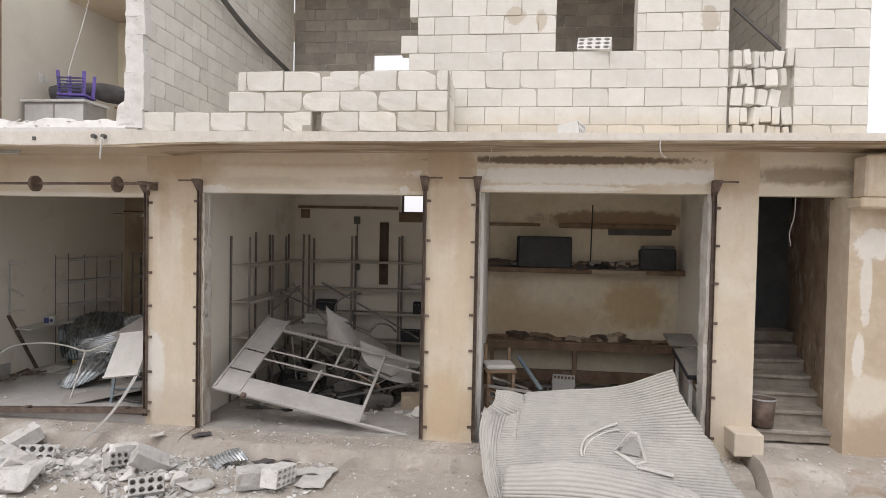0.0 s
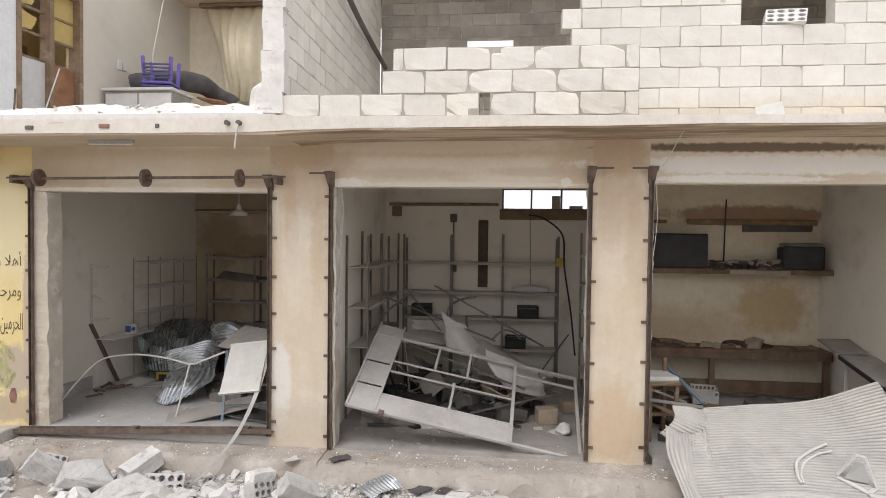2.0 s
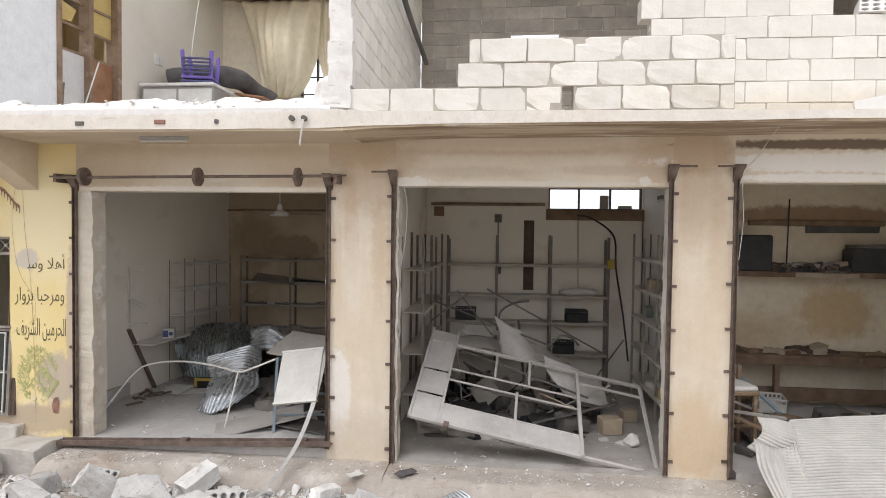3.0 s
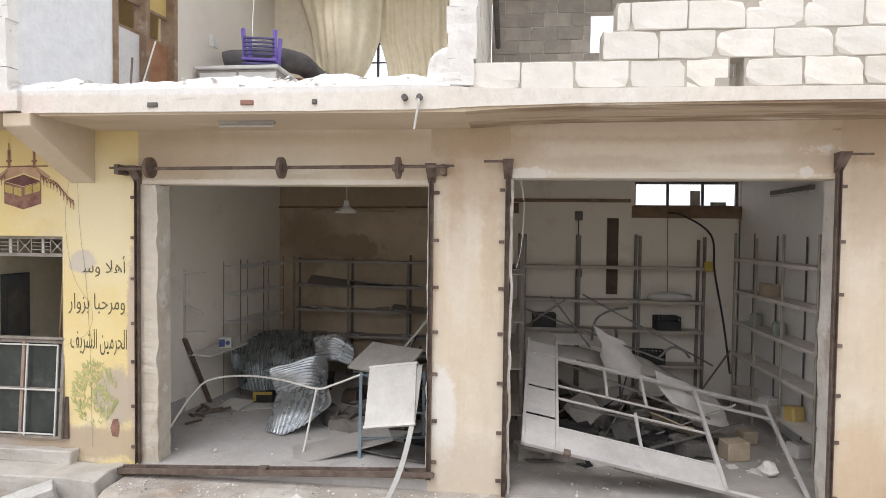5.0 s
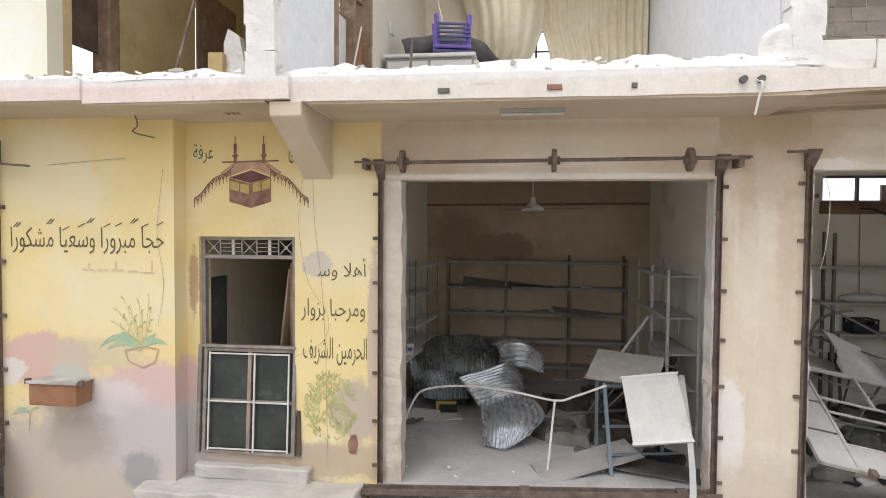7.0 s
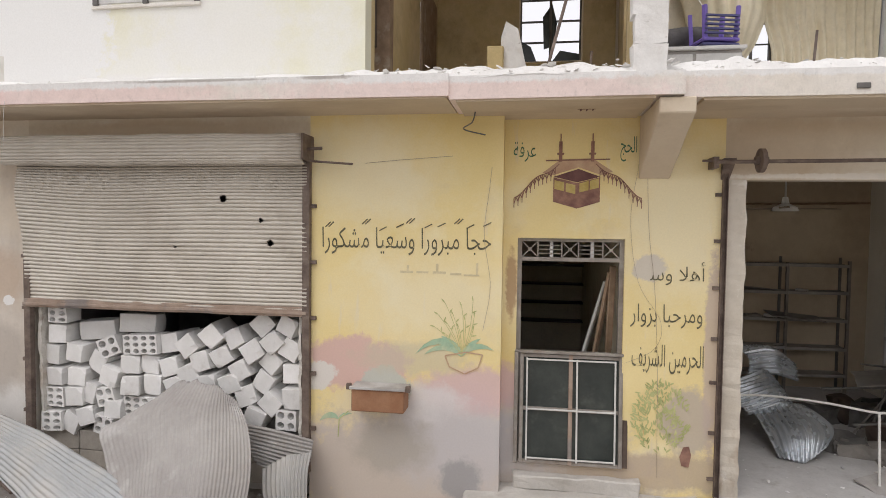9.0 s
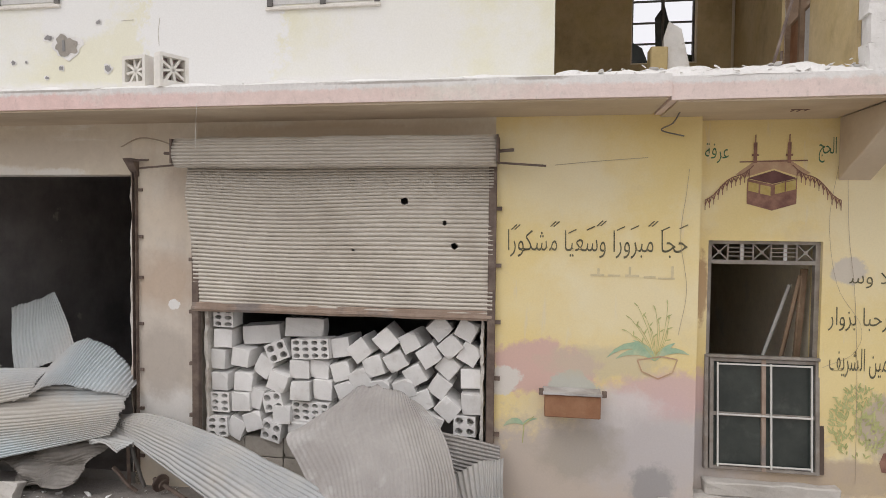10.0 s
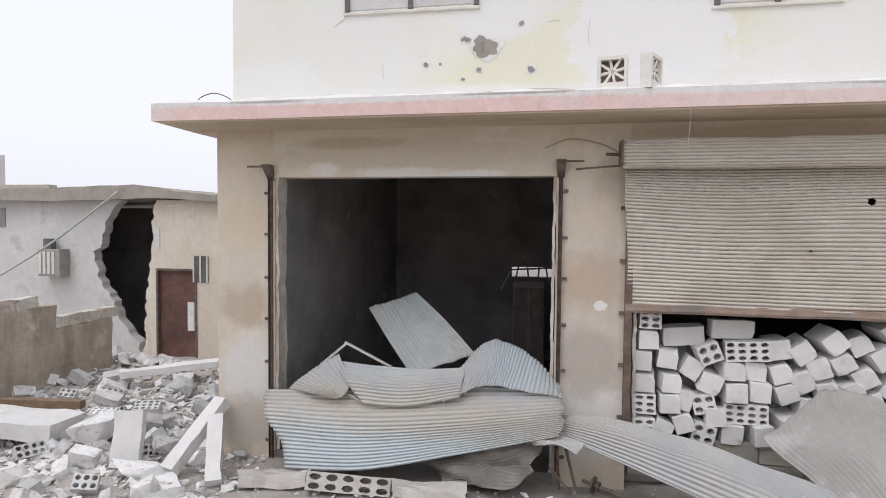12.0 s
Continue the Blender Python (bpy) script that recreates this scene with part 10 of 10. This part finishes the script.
bm = loft(((-34, NY - 0.26, 2.82, 3.02), (-24, NY - 0.26, 2.82, 3.06), (-22.6, NY - 0.26, 2.84, 3.11), (-21.9, NY - 0.24, 2.86, 3.11), (-21.0, NY - 0.22, 2.85, 3.0), (-20.15, NY - 0.2, 2.80, 2.91), (-18.4, NY - 0.2, 2.74, 2.84)), NY + 6)
part("roof", rough_up(worn(bm, 0.03, 2, 1.3, 0.4), 0.015, 5, 6), M["grey_block"], nb, "grey concrete roof slab")
part("parapet", boxes((-34, -23.9, NY - 0.1, NY + 0.1, 3.03, 3.14), (-34, -25.6, NY + 0.1, NY + 0.3, 3.1, 3.26)), M["mortar"], nb)
d = part("door", soften(boxes((-21.59, -20.81, NY + 0.05, NY + 0.09, -0.3, 1.50)), 0.005), M["rust_door"], nb, "rusty red steel door")
part("door_frame", boxes((-21.63, -21.59, NY - 0.02, NY + 0.1, -0.3, 1.54), (-20.81, -20.77, NY - 0.02, NY + 0.1, -0.3, 1.54), (-21.59, -20.81, NY - 0.02, NY + 0.1, 1.50, 1.54)), M["rust"], nb)
part("door_patch", boxes((-21.0, -20.86, NY + 0.04, NY + 0.052, 0.35, 0.9)), M["broken"], d, "pale scraped patch")
w = part("window", boxes((-20.84, -20.53, NY - 0.015, NY - 0.003, 1.29, 1.79)), M["dark_steel"], nb)
for x in (-20.84, -20.70, -20.56):
    part("bar", boxes((x, x + 0.03, NY - 0.03, NY - 0.016, 1.29, 1.79)), M["white_steel"], w)
ac = part("cooler_box", soften(boxes((-24.04, -23.54, NY - 0.25, NY - 0.002, 1.35, 1.88)), 0.01), M["grey_board"], nb, "grey window cooler box")
for k in range(4):
    part("slat", boxes((-24.01 + k * 0.1, -23.95 + k * 0.1, NY - 0.262, NY - 0.252, 1.40, 1.83)), M["white_steel"], ac)
part("pipe", boxes((-23.95, -23.78, NY - 0.2, NY - 0.08, 1.88, 2.08)), M["dark_steel"], nb)
part("dark_window", boxes((-25.6, -25.02, NY - 0.02, NY - 0.003, 2.30, 2.68)), M["soot"], nb)
tube("hanging_plate_wire", [(-20.95, 3.62, 2.76), (-20.95, 3.3, 2.7), (-20.95, 2.9, 2.6), (-20.94, 2.9, 2.3)], 0.006, M["white_board"], None, "thin wire hanging from the neighbouring roof", "wire")
single("hanging_plate", soften(boxes((-21.0, -20.88, 2.885, 2.915, 1.95, 2.32)), 0.006), M["white_board"], "white plate hanging on a wire", "plate")
tube("overhead_cable", [(-24.6, 2.9, 1.2), (-23.4, 3.2, 2.0), (-22.2, 3.5, 2.98)], 0.02, M["cable_green"], None, "pale green cable stretched across the yard", "cable")
bm = bmesh.new()
bmesh.ops.create_cone(bm, cap_ends=True, segments=24, radius1=1.2, radius2=1.2, depth=3.2, matrix=Matrix.Translation((-58, 32, 9.2)))
box(bm, -59.2, -56.8, 30.8, 33.2, -0.3, 7.6)
tagged(single("distant_tower", bm, M["nb_white"], "pale water tower far behind the houses", "tower"))
# yard wall of blocks
TAN_BLOCKS = [block_mesh("block", 70 + i, M["jamb"], 0.38, 0.19, 0.17, 0.02) for i in range(3)]
yard = tagged(thing("wall_yard", (0, 0, 0), "low broken yard wall, plastered below and bare blocks above", "wall"), kind="structure")
bm = bmesh.new()
box(bm, -21.95, -21.73, -3.2, 1.6, -0.4, 1.11)
box(bm, -21.95, -21.73, 1.6, 2.75, -0.4, 0.75)
part("plastered_base", worn(bm, 0.045, 1, 2, 0.2), M["yard_plaster"], yard)
for i in range(15):
    y = -3.0 + i * 0.41
    ob = part("block", TAN_BLOCKS[rr.randrange(3)], None, yard)
    ob.matrix_basis = pose(-21.84, y, (1.20 if y < 1.45 else 0.84), 0, rr.uniform(-3, 3), -90 + rr.uniform(-4, 4))
# back of the burnt shop
win = tagged(thing("window_6", (-14.55, 5.0, 1.44), "narrow broken window strip at the back of the burnt shop", "window"), kind="structure")
for x, lean, w in ((-0.30, 0.05, 0.05), (-0.06, -0.03, 0.035), (0.12, 0.02, 0.06), (0.30, -0.04, 0.03)):
    bm = bmesh.new()
    bar(bm, (x, 0.06, -0.02), (x + lean, 0.06, 0.21), w, 0.03)
    part("frame_post", bm, M["dark_steel"], win)
bm = bmesh.new()
bar(bm, (-0.40, 0.05, 0.13), (0.40, 0.05, 0.18), 0.025, 0.03)
part("frame_rail", bm, M["dark_steel"], win)
bm = bmesh.new()
bar(bm, (-15.12, 4.96, 1.20), (-14.94, 4.97, 1.56), 0.07, 0.02)
single("board_scrap", soften(bm, 0.004), M["white_board"], "slanted white board scrap fixed beside the back window", "board")
t = thing("scorched_cupboard", (-14.58, 4.6, F5), "scorched grey cupboard at the back of the burnt shop", "cupboard")
part("body", soften(boxes((-0.28, 0.28, -0.2, 0.2, 0, 1.50)), 0.01), M["grey_board"], t)
part("door_panel", boxes((-0.26, -0.01, -0.208, -0.2, 0.1, 1.42)), M["rack"], t)
part("door_panel", boxes((0.01, 0.26, -0.208, -0.2, 0.1, 1.42)), M["rack"], t)
# far side of the street, behind the camera
structure("facade_opposite", boxes((-40, 25, -19.0, -18.6, -0.4, 5.0)), M["plaster"], "plain facades across the street", "wall")


# ---- walls laid of single blocks ----
wub = course_wall("wall_upper_blocks", (-0.62, 0.095, 0), (1, 0, 0), 5.30, 17, 3.56, wall_right, "white concrete block wall with window holes", rise=0.2145)
course_wall("wall_parapet", (-3.49, -0.645, 0), (1, 0, 0), 3.53, 3, 3.565, parapet, "broken white concrete block parapet", rise=0.221, pitch=0.425, meshes=BROKEN, loose=0.011, core=M["mortar"])
course_wall("wall_return", (-0.05, -0.54, 0), (0, 1, 0), 0.54, 3, 3.56, lambda s, z: True, "short white block return wall", rise=0.221)
course_wall("wall_between", (-3.53, -0.70, 0), (0, 1, 0), 4.70, 17, DECK, lambda s, z: True, "white block wall between the upper rooms", thick=0.16, meshes=CHIPPED, loose=0.008)
course_wall("wall_upper_far", (-3.44, 4.095, 0), (1, 0, 0), 8.15, 17, 3.57,
            lambda s, z: not (-1.87 < s - 3.44 < -1.06 and 5.17 < z < 5.78), "grey block back wall with a window hole", meshes=GREYS)
course_wall("wall_upper_end", (4.58, 0.2, 0), (0, 1, 0), 3.8, 17, 3.56, lambda s, z: True, "white block end wall")
# the shattered strip under the broken window
structure("wall_shattered", boxes((3.18, 3.90, 0.10, 0.17, 3.56, 4.63)), M["joint"], "shattered block strip below the window hole", "wall")
for r in range(5):
    x = 3.21
    while x < 3.84:
        w = rng.uniform(0.06, 0.15)
        if rng.random() < 0.94 and x + w < 3.92:
            ob = new("block", BLOCKS[rng.randrange(6)])
            ob.parent = wub
            ob.matrix_basis = Matrix.LocRotScale((x + w / 2, 0.075 + rng.uniform(-0.03, 0.03), 3.56 + (r + 0.5) * 0.2145 + rng.uniform(-.015, .015)),
                                                 Euler((rng.uniform(-.12, .12), rng.uniform(-.18, .18), rng.uniform(-.3, .3))), ((w - 0.012) / 0.40, 0.8, rng.uniform(0.86, 1.02)))
        x += w + 0.008
